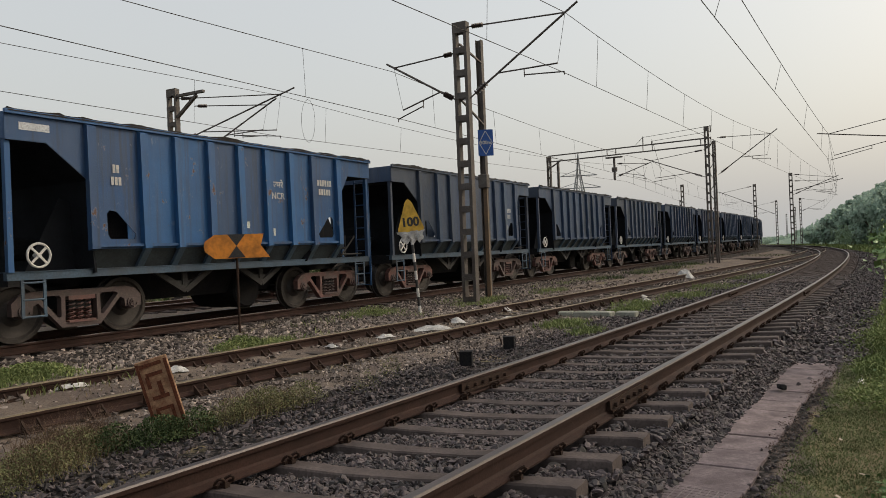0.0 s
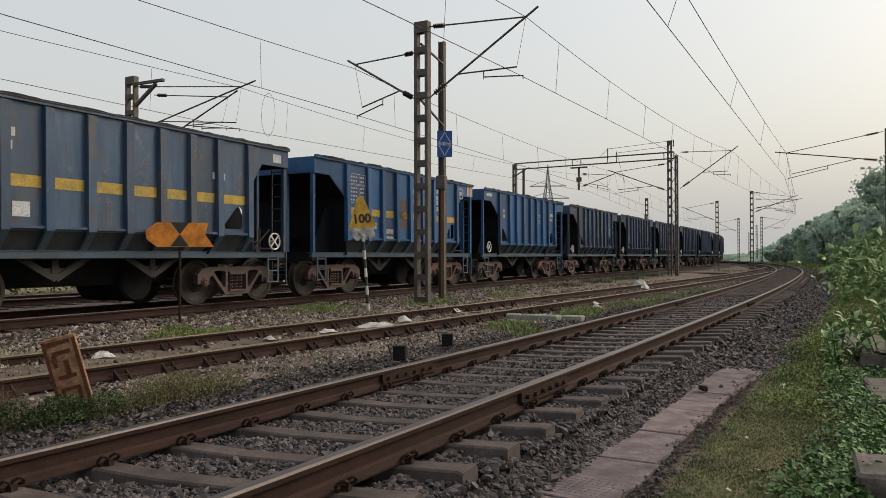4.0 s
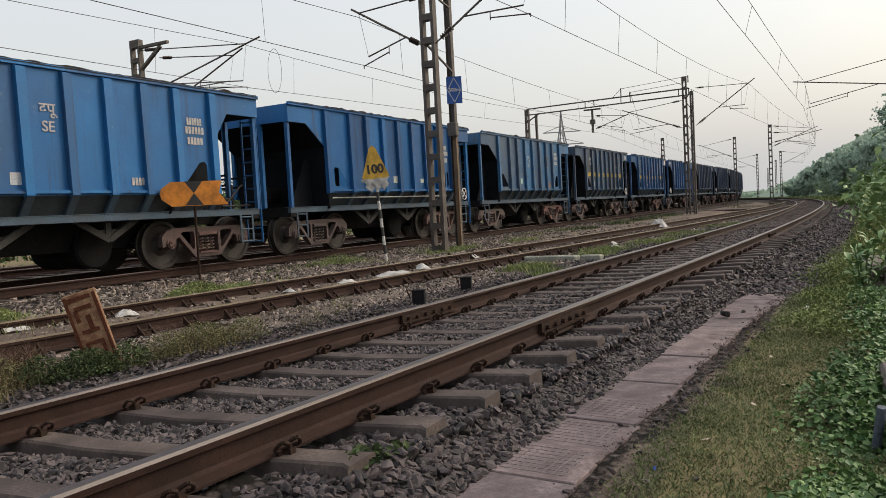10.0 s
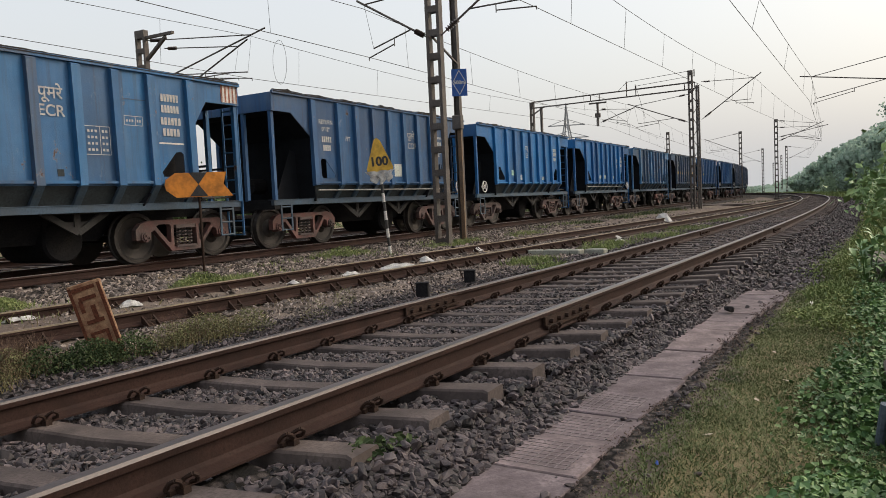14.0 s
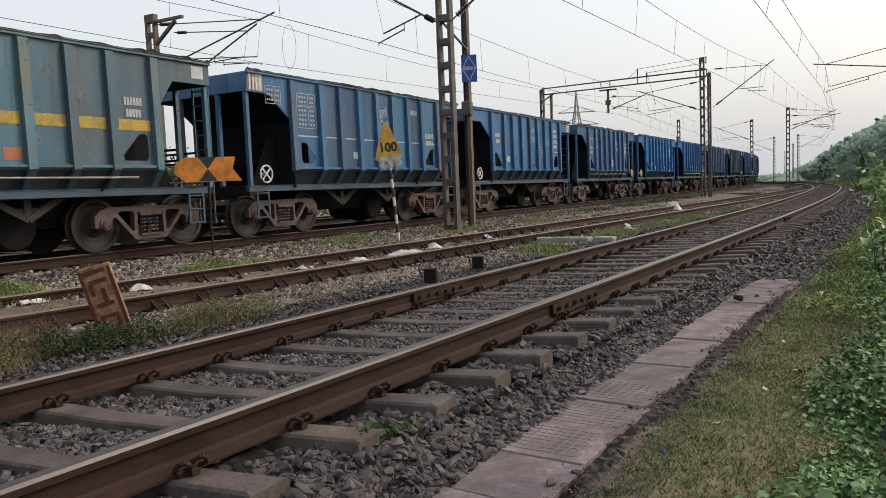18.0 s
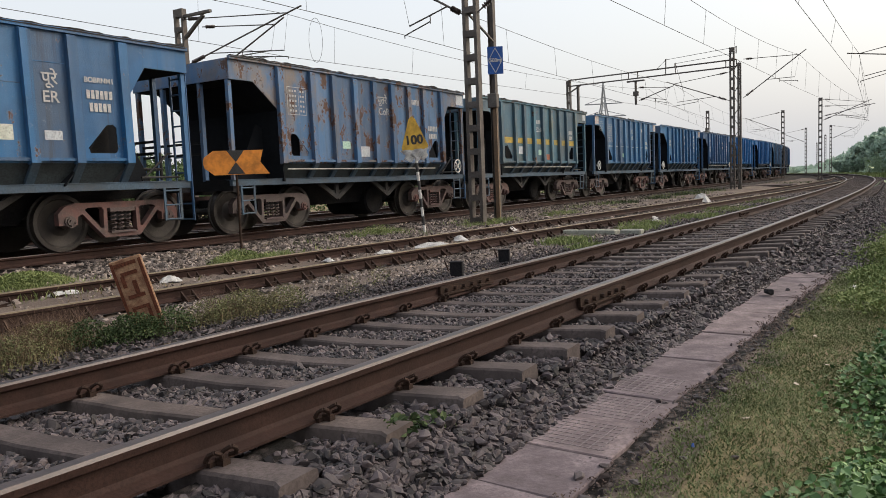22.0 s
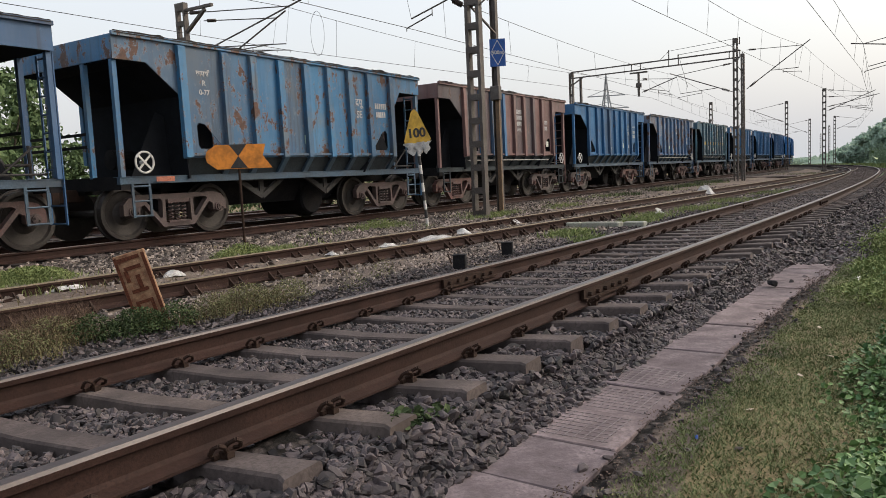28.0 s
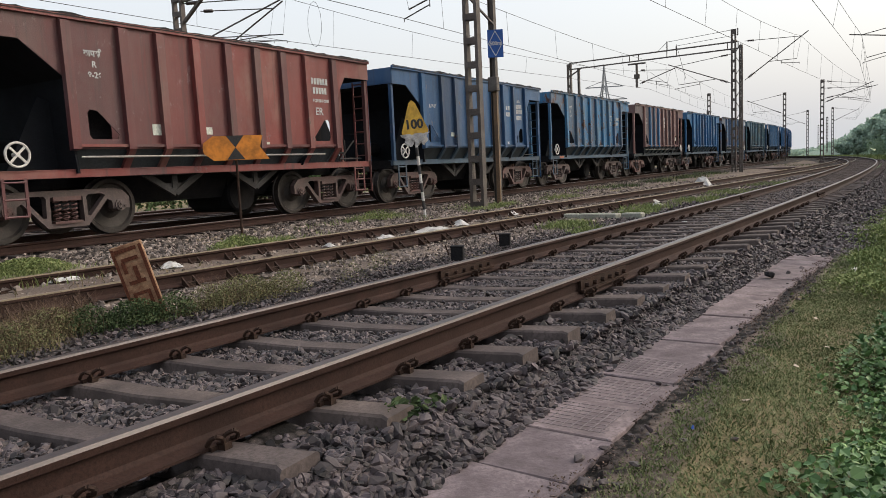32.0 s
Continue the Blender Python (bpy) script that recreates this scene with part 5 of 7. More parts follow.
arm(portal, 49.2, 11.9, 9.6, 6.2, 6.9, 7.1, 0.8)
arm(portal, 48.5, 5.1, 1.7, 5.7, 8.0, 8.1, 1.3)
arm(portal, 48.5, 5.5, 9.2, 5.6, 7.0, 7.4, 1.2)
for fx, fy, za, zb in ((48.5, 5.3, 8.5, 8.95), (49, 9.8, 8.15, 8.75), (49, 9.2, 8.15, 8.4)):
    part("feeder_support", Mb().beam((fx, fy, za), (fx, fy, zb), 0.06, 0.06, (1, 0, 0)), M_MAST, portal)
part("feeder_cable", Mb().rod((48.5, 5.3, 8.9), (49, 9.8, 8.7), 0.015, 5).rod((48.5, 5.3, 8.55), (49, 9.2, 8.38), 0.015, 5)
     .rod((49, 9.8, 8.7), (49.1, 10.4, 8.2), 0.015, 5).rod((49, 9.2, 8.5), (49, 8.6, 6.2), 0.012, 5), M_WIRE, portal)

LABEL_M = "grey battened steel mast with a wire bracket"
build_mast(81.8, 2.95, 8.05, LABEL_M, [(-1.0, 5.8, 7.3, 7.9), (-1.3, 6.2, 7.0, 7.2)])
build_mast(94.4, 7.8, 8.0, LABEL_M, [(11.5, 5.6, 7.2, 7.8)])
build_mast(140.6, 9.4, 8.0, LABEL_M, [(13.0, 5.6, 7.2, 7.8)])
build_mast(137.3, 5.4, 8.0, LABEL_M, [(2.0, 5.8, 7.3, 7.9)])
build_mast(176.4, 8.8, 8.0, LABEL_M, [])
build_mast(119.5, 21.5, 8.0, LABEL_M, [])
build_mast(144, 24.5, 8.0, LABEL_M, [])
build_mast(230, 14.5, 8.0, LABEL_M, [])
build_mast(43.8, -6.5, 8.05, "grey battened steel mast among roadside bushes", [(-1.6, 6.35, 7.05, 7.9, 1.2)], w=0.28)
build_mast(86, 14.6, 8.0, LABEL_M, [])


def span(pts_cat, pts_con, label, sags):
    """A catenary wire with its contact wire and droppers between supports."""
    w = empty("overhead_wire", label, "overhead wire", "overhead wires")
    for (a, b), (c, d), sag in zip(zip(pts_cat, pts_cat[1:]), zip(pts_con, pts_con[1:]), sags):
        a, b, c, d = map(Vector, (a, b, c, d))
        n = 14
        cat, con = Mb(), Mb()
        P = [a.lerp(b, i / n) - Vector((0, 0, sag * 4 * (i / n) * (1 - i / n))) for i in range(n + 1)]
        Q = [c.lerp(d, i / n) for i in range(n + 1)]
        r = 0.009
        sd, u_ = (b - a).cross(Vector((0, 0, 1))).normalized(), Vector((0, 0, 1))
        cat.sweep([(p, sd, u_) for p in P], [(r * math.cos(k * 1.2566), r * math.sin(k * 1.2566)) for k in range(5)])
        con.rod(c, d, r, 5)
        part("catenary_wire", cat, M_WIRE, w)
        part("contact_wire", con, M_WIRE, w)
        for i in range(1, n, 2):
            part("dropper", Mb().rod(P[i], Q[i], 0.006, 4), M_WIRE, w)
    return w


span([(-38, 8.2, 7.45), (15.85, 3.5, 7.41), (48.5, 1.7, 8.0), (81.8, -1.0, 7.3)], [(-38, 8.0, 5.9), (15.85, 3.6, 5.9), (48.5, 1.8, 6.0), (81.8, -0.9, 5.8)], "thin dark overhead wire above the siding", (0.5, 0.5, 0.4))
span([(-38, 10.5, 6.5), (15.85, 8.75, 6.7), (48.5, 9.2, 7.0), (94.4, 11.5, 7.2), (140.6, 13.0, 7.2)], [(-38, 10.6, 5.4), (15.85, 8.7, 5.36), (48.5, 9.1, 5.5), (94.4, 11.3, 5.6), (140.6, 12.8, 5.6)], "thin dark overhead wire above the goods train", (0.5, 0.28, 0.4, 0.4))
span([(-36, 16.3, 7.3), (18.17, 15.0, 7.25), (49.2, 11.0, 6.9), (86, 14.2, 7.0)], [(-36, 16.2, 5.78), (18.17, 15.1, 5.8), (49.2, 11.1, 5.8), (86, 14.0, 5.7)], "thin dark overhead wire above the outer track", (0.5, 0.5, 0.4))
span([(-18, 0.05, 7.0), (43.8, -1.6, 7.05), (81.8, -1.3, 7.0), (137.3, 2.0, 7.3)], [(-18, 0.45, 5.8), (43.8, -1.5, 5.75), (81.8, -1.2, 5.7), (137.3, 2.1, 5.8)], "thin dark overhead wire above the main track", (0.5, 0.35, 0.35))

pylon = empty("transmission_tower", "distant lattice power transmission tower", "power pylon")
mb = Mb()
px, py = 229, 75
for sx in (-1, 1):
    for sy in (-1, 1):
        mb.beam((px + sx * 4, py + sy * 4, -0.4), (px + sx * 0.6, py + sy * 0.6, 24), 0.3, 0.3)
        mb.beam((px + sx * 0.6, py + sy * 0.6, 24), (px, py, 31), 0.22, 0.22)
for i in range(7):
    za, zb = i * 3.6, (i + 1) * 3.6
    ra, rb = 4 - 3.4 * za / 25, 4 - 3.4 * zb / 25
    for s in (-1, 1):
        mb.beam((px - ra, py + s * ra, za), (px + rb, py + s * rb, zb), 0.14, 0.14)
        mb.beam((px + s * ra, py - ra, za), (px + s * rb, py + rb, zb), 0.14, 0.14)
# Paler than the other steel: distance haze is put into this colour
M_PYLON = worn("hazy_galvanised_steel", (0.3, 0.31, 0.32), (0.24, 0.25, 0.26), 0.7, 1, 10)
part("tower_frame", mb, M_PYLON, pylon)
for z, r in ((20, 6.5), (24, 5.5)):
    part("cross_arm", Mb().beam((px + r * 0.35, py - r, z), (px - r * 0.35, py + r, z), 0.3, 0.3).beam((px + r * 0.35, py - r, z), (px, py, z + 2), 0.16, 0.16).beam((px - r * 0.35, py + r, z), (px, py, z + 2), 0.16, 0.16), M_PYLON, pylon)

# ---- signs and trackside things ----
s100 = empty("speed_board", "yellow triangular speed board on a striped post with a torn rag", "railway sign", m=pose(12.93, 6.38, -0.02))
up = Matrix.Rotation(radians(-4.2), 4, Vector((math.cos(radians(32)), math.sin(radians(32)), 0)))
for i in range(9):
    z0 = i * 0.21
    r = part("post_band", Mb().rod((0, 0, z0), (0, 0, z0 + 0.21), 0.036, 10), M_WHITE if i % 2 == 0 else M_DARKPAINT, s100)
    r.matrix_basis = up
face = pose(0, 0, 0) @ up @ pose(0, 0, 2.33, 90, 0, 32.5 - 90) @ Matrix.Scale(0.9, 4)
bd = part("board", Mb().plate([(-0.32, -0.38, 0), (0.32, -0.38, 0), (0.36, -0.30, 0), (0.09, 0.42, 0), (0.0, 0.50, 0), (-0.08, 0.42, 0), (-0.34, -0.30, 0)], (0, 0, 0.02)), M_YELLOW, s100, "yellow enamel triangle with black figures")
bd.matrix_basis = face
g = glyph("100", 0.32, 0.012)
g.materials.append(M_DARKPAINT)
tx = part("lettering", g, None, bd, "black figures")
tx.matrix_basis = pose(0, -0.13, 0.026)
mb = Mb()
nx, nz = 12, 7
for j in range(nz):
    for i in range(nx):
        u, v = i / (nx - 1) - 0.5, j / (nz - 1)
        mb.v.append((u * (0.72 - 0.25 * v) + 0.04 * math.sin(9 * v + 5 * u), -0.36 - 0.26 * v * (0.7 + 0.6 * abs(math.sin(7 * u + 1))), 0.035 + 0.03 * math.sin(17 * u + 3 * v)))
mb.f = [(j * nx + i, j * nx + i + 1, (j + 1) * nx + i + 1, (j + 1) * nx + i) for j in range(nz - 1) for i in range(nx - 1)]
rg = part("rag", mb, M_CLOTH, s100, "torn whitish rag tied under the board", smooth=True)
rg.matrix_basis = face

fish = empty("warning_board", "orange arrow-shaped board with black triangles on a thin post", "railway sign", m=pose(8.65, 8.0, -0.03))
part("post", Mb().rod((0, 0, 0), (0, 0, 1.98), 0.025, 8), M_RUSTY, fish)
fm = pose(0, 0, 1.77, 90, 0, 46 - 90) @ pose(0, 0, 0.03)
bd = part("board", Mb().plate([(-0.62, 0.0, 0), (-0.60, -0.10, 0), (-0.42, -0.245, 0), (0.64, -0.245, 0), (0.47, 0.0, 0), (0.53, 0.23, 0), (-0.42, 0.23, 0), (-0.60, 0.10, 0)], (0, 0, 0.015)), M_ORANGE, fish)
bd.matrix_basis = fm
for s in (-1, 1):
    t_ = part("triangle", Mb().plate([(-0.17, s * 0.232, 0.017), (0.17, s * 0.232, 0.017), (0.0, 0.0, 0.017)], (0, 0, 0.004)), M_DARKPAINT, bd, "black painted triangle")

rp = empty("kilometre_plate", "rust-eaten plate with pale stencilled marks in weeds", "marker plate", m=pose(2.52, 2.8, -0.12) @ pose(0, 0, 0, 0, 0, 40 - 90) @ pose(0, 0, 0, 0, -15, 0))
part("plate", Mb().box((0, 0, 0.37), (0.29, 0.045, 0.74)), M_RUSTPLATE, rp, bevel=0.008)
M_FAINT = worn("rusted_stencil", (0.085, 0.028, 0.016), (0.125, 0.046, 0.026), 0.85, 22, 60)
for x, z, w, h in ((-0.125, 0.4, 0.025, 0.64), (0.125, 0.38, 0.03, 0.66), (-0.01, 0.69, 0.2, 0.035), (0.0, 0.60, 0.15, 0.035), (-0.07, 0.53, 0.035, 0.11), (0.02, 0.46, 0.04, 0.13),
                   (0, 0.38, 0.15, 0.035), (0, 0.27, 0.16, 0.03), (-0.065, 0.21, 0.03, 0.12), (0.065, 0.21, 0.03, 0.12), (0, 0.14, 0.16, 0.03), (0.0, 0.06, 0.2, 0.06)):
    part("paint_mark", Mb().box((x, -0.028, z), (w, 0.006, h)), M_FAINT, rp, "flaking pale painted mark")

for x, y in ((6.75, 1.95), (8.4, 2.05)):
    bl = empty("marker_block", "small dark block post standing in ballast", "marker block", "blocks beside the rail", m=pose(x, y, -0.12, 0, 0, 20))
    part("body", Mb().box((0, 0, 0.1), (0.13, 0.17, 0.22)).box((0, 0, 0.21), (0.15, 0.19, 0.02)), M_BLACK, bl, bevel=0.012)
    part("strap", Mb().rod((-0.09, 0.1, 0.1), (-0.12, 0.14, 0.24), 0.01, 5), M_RUSTY, bl)

# ---- pavers and broken wall ----
M_GROOVE = worn("worn_groove", (0.13, 0.104, 0.106), (0.17, 0.138, 0.142))
path = empty("pavement", "row of dusty pinkish concrete pavers by the ballast", "pavement", kind="structure")
def paver_mesh(wx, wy):
    mb = Mb().box((0, 0, -0.025), (wx, wy, 0.05))
    me = mb.mesh("paver", M_PAVER, bevel=0.006)
    return me
PV = [paver_mesh(0.484, 0.5), paver_mesh(0.48, 0.49), paver_mesh(0.486, 0.51)]
rows_p = along(NEAR, 0.492, -7, 8.4, 1.18)
for i, (x, y, h) in enumerate(rows_p):
    p = new("paver", PV[i % 3])
    p.parent = path
    p.matrix_basis = pose(x, y, 0, 0, 0, math.degrees(h)) @ pose(0, -1.852 + 0.006 * max(0, min(x, 5)) - 0.02 * max(0, x - 5.6) ** 2 + random.uniform(-0.02, 0.02), -0.125 + random.uniform(-0.006, 0.006), random.uniform(-1, 1), random.uniform(-1, 1), random.uniform(-1.5, 1.5))
    if 1.4 < x < 2.9:
        mb = Mb()
        for k in range(8):
            mb.box((-0.175 + k * 0.05, 0.01, 0.001), (0.006, 0.37, 0.002))
            mb.box((0, -0.165 + k * 0.05, 0.001), (0.37, 0.006, 0.002))
        part("groove", mb, M_GROOVE, p, "worn crosswise grooves")

wall = empty("low_wall", "broken low masonry wall overgrown with creeper", "low wall", kind="structure")
rnd = random.Random(4)
ST = []
for k in range(5):
    bm = bmesh.new()
    bmesh.ops.create_cube(bm, size=1)
    for v in bm.verts:
        v.co = Vector((v.co.x * 0.42, v.co.y * 0.34, v.co.z * 0.17)) + Vector([rnd.uniform(-0.025, 0.025) for _ in range(3)])
    bmesh.ops.bevel(bm, geom=bm.edges[:], offset=0.022, segments=1, affect="EDGES")
    me = bpy.data.meshes.new("stone")
    bm.to_mesh(me)
    bm.free()
    me.materials.append(M_BRICKWALL)
    ST.append(me)
for course in range(2):
    x = -0.6 + 0.2 * course
    while x < 10.8:
        near_end = x < 3.2
        if (near_end or (course == 0 and 8.4 < x)) and rnd.random() > 0.1 * course:
            for row in range(2):
                b = new("stone", ST[rnd.randrange(5)])
                b.parent = wall
                b.matrix_basis = pose(x, -3.42 - 0.35 * row - 0.015 * x, -0.17 + 0.16 * course, rnd.uniform(-3, 3), rnd.uniform(-3, 3), rnd.uniform(-6, 6))
        x += 0.44
for course in range(3):
    for i in range(3):
        b = new("stone", ST[rnd.randrange(5)])
        b.parent = wall
        b.matrix_basis = pose(5.5 + 0.42 * i + 0.08 * course, -3.62 - 0.03 * course, -0.14 + 0.085 * course, 0, 0, rnd.uniform(-5, 5)) @ Matrix.Diagonal((1.0, 0.9, 0.5, 1))
mb = Mb().box((0, 0, 0), (1.2, 0.85, 0.17))
for x, y, z, r in ((10.1, -3.85, 0.03, 4), (9.1, -4.05, 0.02, -6), (8.1, -4.3, -0.08, 9)):
    b = part("coping_slab", mb.mesh("coping_slab", M_BRICKWALL, bevel=0.02), None, wall, "loose stone slab on top")
    b.matrix_basis = pose(x, y, z, 3, -2, r)
part("drain_pipe", Mb().rod((2.23, -3.22, -0.16), (2.17, -3.25, 0.1), 0.022, 10), worn("grey_blue_pipe", (0.1, 0.125, 0.16), (0.07, 0.085, 0.1)), wall, "short broken grey-blue pipe")

M_PALESLAB = worn("pale_mossy_concrete", (0.33, 0.33, 0.28), (0.2, 0.2, 0.16), 0.88, 4, 40)
for y, ln, w, a in ((1.66, 0.44, 0.36, 3), (2.4, 0.86, 0.36, -2), (3.05, 0.34, 0.28, 14)):
    slab = tagged(part("concrete_slab", Mb().box((0, 0, 0), (w, ln, 0.14)), M_PALESLAB, None, bevel=0.025), "loose pale concrete slab lying beyond the rail in weeds", "slab", "slabs beyond the rail")
    slab.matrix_basis = pose(13.8, y, ground_z(13.8, y) + 0.06, 0, 2, a)
slab2 = tagged(part("crossing_slab", Mb().box((0, 0, 0), (2.5, 5.5, 0.12)), M_CONC, None, bevel=0.02), "pale concrete crossing slab far along the tracks", "slab")
slab2.matrix_basis = pose(58, 5.6, -0.03, 0, 0, 0)


# ---- loose stones, grass and leaves ----
def rock_shapes(n, seed, corners=8):
    """Broken chips: hulls of a few points on a flattened, rounded block."""
    r = np.random.RandomState(seed)
    out = []
    while len(out) < n:
        q = r.normal(size=(corners, 3))
        q /= (np.abs(q) ** 3.5).sum(1)[:, None] ** (1 / 3.5)
        q *= r.uniform([1.0, 0.7, 0.42], [1.45, 1.05, 0.72])
        bm = bmesh.new()
        for p in q:
            bm.verts.new(Vector(p))
        bmesh.ops.convex_hull(bm, input=bm.verts[:])
        bmesh.ops.delete(bm, geom=[v for v in bm.verts if not v.link_faces], context="VERTS")
        bmesh.ops.triangulate(bm, faces=bm.faces[:])
        bm.verts.index_update()
        if len(bm.verts) > corners * 0.6:
            out.append((np.array([v.co[:] for v in bm.verts]), np.array([[v.index for v in f.verts] for f in bm.faces])))
        bm.free()
    return out


def turns(r, n, flat=False):
    q = r.normal(size=(n, 4))
    if flat:
        q[:, 1:3] *= 0.35
    q /= np.linalg.norm(q, axis=1)[:, None]
    w, x, y, z = q.T
    return np.stack([1 - 2 * (y * y + z * z), 2 * (x * y - z * w), 2 * (x * z + y * w), 2 * (x * y + z * w), 1 - 2 * (x * x + z * z), 2 * (y * z - x * w),
                     2 * (x * z - y * w), 2 * (y * z + x * w), 1 - 2 * (x * x + y * y)], -1).reshape(-1, 3, 3)


def big_mesh(name, v, f, m):
    me = bpy.data.meshes.new(name)
    k = f.shape[1]
    me.vertices.add(len(v))
    me.vertices.foreach_set("co", np.asarray(v, np.float32).ravel())
    me.loops.add(f.size)
    me.loops.foreach_set("vertex_index", f.astype(np.int32).ravel())
    me.polygons.add(len(f))
    me.polygons.foreach_set("loop_start", np.arange(0, f.size, k, dtype=np.int32))
    me.polygons.foreach_set("loop_total", np.full(len(f), k, np.int32))
    me.update(calc_edges=True)
    me.materials.append(m)
    me.shade_flat()
    return me


def strew(name, label, P, size, m, seed, category="stones", corners=8):
    r = np.random.RandomState(seed)
    V, F, base = [], [], 0
    for k, (sv, sf) in enumerate(rock_shapes(12, seed, corners)):
        q = P[k::12]
        if not len(q):
            continue
        v = np.einsum("nij,kj->nki", turns(r, len(q), True), sv) * size[k::12][:, None, None] + q[:, None, :]
        F.append((sf[None] + (base + np.arange(len(q)) * len(sv))[:, None, None]).reshape(-1, 3))
        V.append(v.reshape(-1, 3))
        base += len(q) * len(sv)
    return tagged(new(name, big_mesh(name, np.concatenate(V), np.concatenate(F), m)), label, category, kind="stuff")


def ground_fast(X, Y, rows=NEAR):
    d = Y - np.interp(X, NEAR[:, 0], NEAR[:, 1])
    z = np.interp(d, CX, CZ)
    for tr in (TRAIN, FAR):
        dt = np.abs(Y - np.interp(X, tr[:, 0], tr[:, 1]))
        z = np.maximum(z, np.interp(dt, [0, 1.6, 2.4, 3.0], [0.03, 0.02, -0.03, -0.3]))
    return z


def ballast(seed, n, x0, x1, d0, d1, smin, smax, rows=NEAR, lift=0.0, power=1.0):
    r = np.random.RandomState(seed)
    X = x0 + (x1 - x0) * r.rand(n) ** power
    D = r.uniform(d0, d1, n)
    Y = np.interp(X, rows[:, 0], rows[:, 1]) + D
    S = r.uniform(smin, smax, n) * (0.8 + 0.5 * r.rand(n) ** 3)
    if rows is NEAR:
        lift = lift + np.where((D > -1.75) & (D < -0.9), shoulder_rise(X) * np.minimum(1, (D + 1.75) / 0.35), 0)
    Z = ground_fast(X, Y) + lift + r.uniform(-0.02, 0.025, n)
    return X, Y, Z, S, D


# stones of the near track: between the sleepers, and on the shoulder
s_near = np.r_[0, np.cumsum(np.hypot(np.diff(NEAR[:, 0]), np.diff(NEAR[:, 1])))]
s_ref = np.interp(0, NEAR[:, 0], s_near)


def clear_of_sleepers(X, D, S, spacing=0.602):
    s = (np.interp(X, NEAR[:, 0], s_near) - s_ref) / spacing
    s = s - (0.071 - D * math.tan(radians(SKEW))) / spacing
    off = np.abs(s - np.round(s)) * spacing
    tilt_z = 0.037 - D * 0.07 / 1.744
    return (off > 0.11) | (np.abs(D) > 1.4), tilt_z


Ps, Ss = [], []
for seed, n, x0, x1, smin, smax, pw in ((9, 4000, -6, -1, 0.025, 0.045, 1.0), (1, 30000, -1.0, 7, 0.018, 0.033, 1.0), (2, 13000, 7, 28, 0.03, 0.052, 1.3)):
    X, Y, Z, S, D = ballast(seed, n, x0, x1, -1.42, 1.42, smin, smax, power=pw)
    ok, tz = clear_of_sleepers(X, D, S)
    Z = tz - 0.05 - 0.05 * (D < -1.05) * (1 - shoulder_rise(X) / 0.09) + np.random.RandomState(seed).uniform(-0.02, 0.03, n)
    ok &= (np.abs(np.abs(D) - 0.872) > 0.09) | (Z < 0)
    Ps.append(np.stack([X, Y, Z], -1)[ok])
    Ss.append(S[ok])
for seed, n, x0, x1, d0, d1, smin, smax, pw in ((3, 13000, -1.5, 8, -1.66, -1.36, 0.016, 0.033, 1.0), (4, 9500, 8, 40, -2.5, -1.36, 0.03, 0.05, 1.3), (5, 2600, 40, 90, -2.9, -1.36, 0.05, 0.09, 1.2),
                                               (6, 10000, 0.5, 12, 1.36, 2.9, 0.018, 0.034, 1.0), (7, 5000, 12, 40, 1.36, 2.6, 0.03, 0.055, 1.4), (8, 330, 0.2, 7, -2.3, -1.98, 0.008, 0.022, 1.0)):
    X, Y, Z, S, D = ballast(seed, n, x0, x1, d0, d1, smin, smax, power=pw)
    Ps.append(np.stack([X, Y, Z], -1))
    Ss.append(S)
Ps, Ss = np.concatenate(Ps), np.concatenate(Ss)
close = (Ps[:, 0] < 5.5) & (Ps[:, 0] > -1.5) & (Ps[:, 1] < 2.0)
M_DARKSTONE = worn("clean_dark_stone", (0.096, 0.0755, 0.0785), (0.026, 0.0205, 0.022), 0.68, 5, 60, 0, 0.3, 0.006, 0.9)
outer = close & (Ps[:, 1] < np.interp(Ps[:, 0], NEAR[:, 0], NEAR[:, 1]) - 1.0)
close &= ~outer
strew("ballast", "grey crushed stone ballast between the sleepers", Ps[close], Ss[close], M_STONE, 11, "ballast", 14)
strew("shoulder_ballast", "clean dark grey crushed stone heaped at the sleeper ends", Ps[outer], Ss[outer], M_DARKSTONE, 17, "ballast", 18)
close |= outer
# the stones nearest the walk lie loose, one by one
bed = empty("ballast_shoulder", "loose dark grey stones on the ballast at the sleeper ends", "ballast", kind="structure")
M_LOOSESTONE = worn("loose_dark_stone", (0.098, 0.077, 0.08), (0.032, 0.025, 0.027), 0.68, 9, 60, 0, 0.3, 0.006, rnd=True)
LOOSE = [big_mesh("stone", v, f, M_LOOSESTONE) for v, f in rock_shapes(14, 18, 24)]
rs = random.Random(19)
spots_ = Ps[outer & (Ps[:, 0] > 0.2) & (Ps[:, 0] < 2.6)]
for i in range(300):
    x, y, z = spots_[rs.randrange(len(spots_))]
    o = new("stone", LOOSE[i % 14])
    o.parent = bed
    k = rs.uniform(0.019, 0.033)
    o.matrix_basis = pose(x, y, z + 0.014, rs.uniform(-25, 25), rs.uniform(-25, 25), rs.uniform(0, 360)) @ Matrix.Diagonal((k, k, k, 1))
strew("ballast_along_the_line", "grey crushed stone ballast along the main track", Ps[~close], Ss[~close], M_STONE, 16, "ballast")
Ps, Ss = [], []
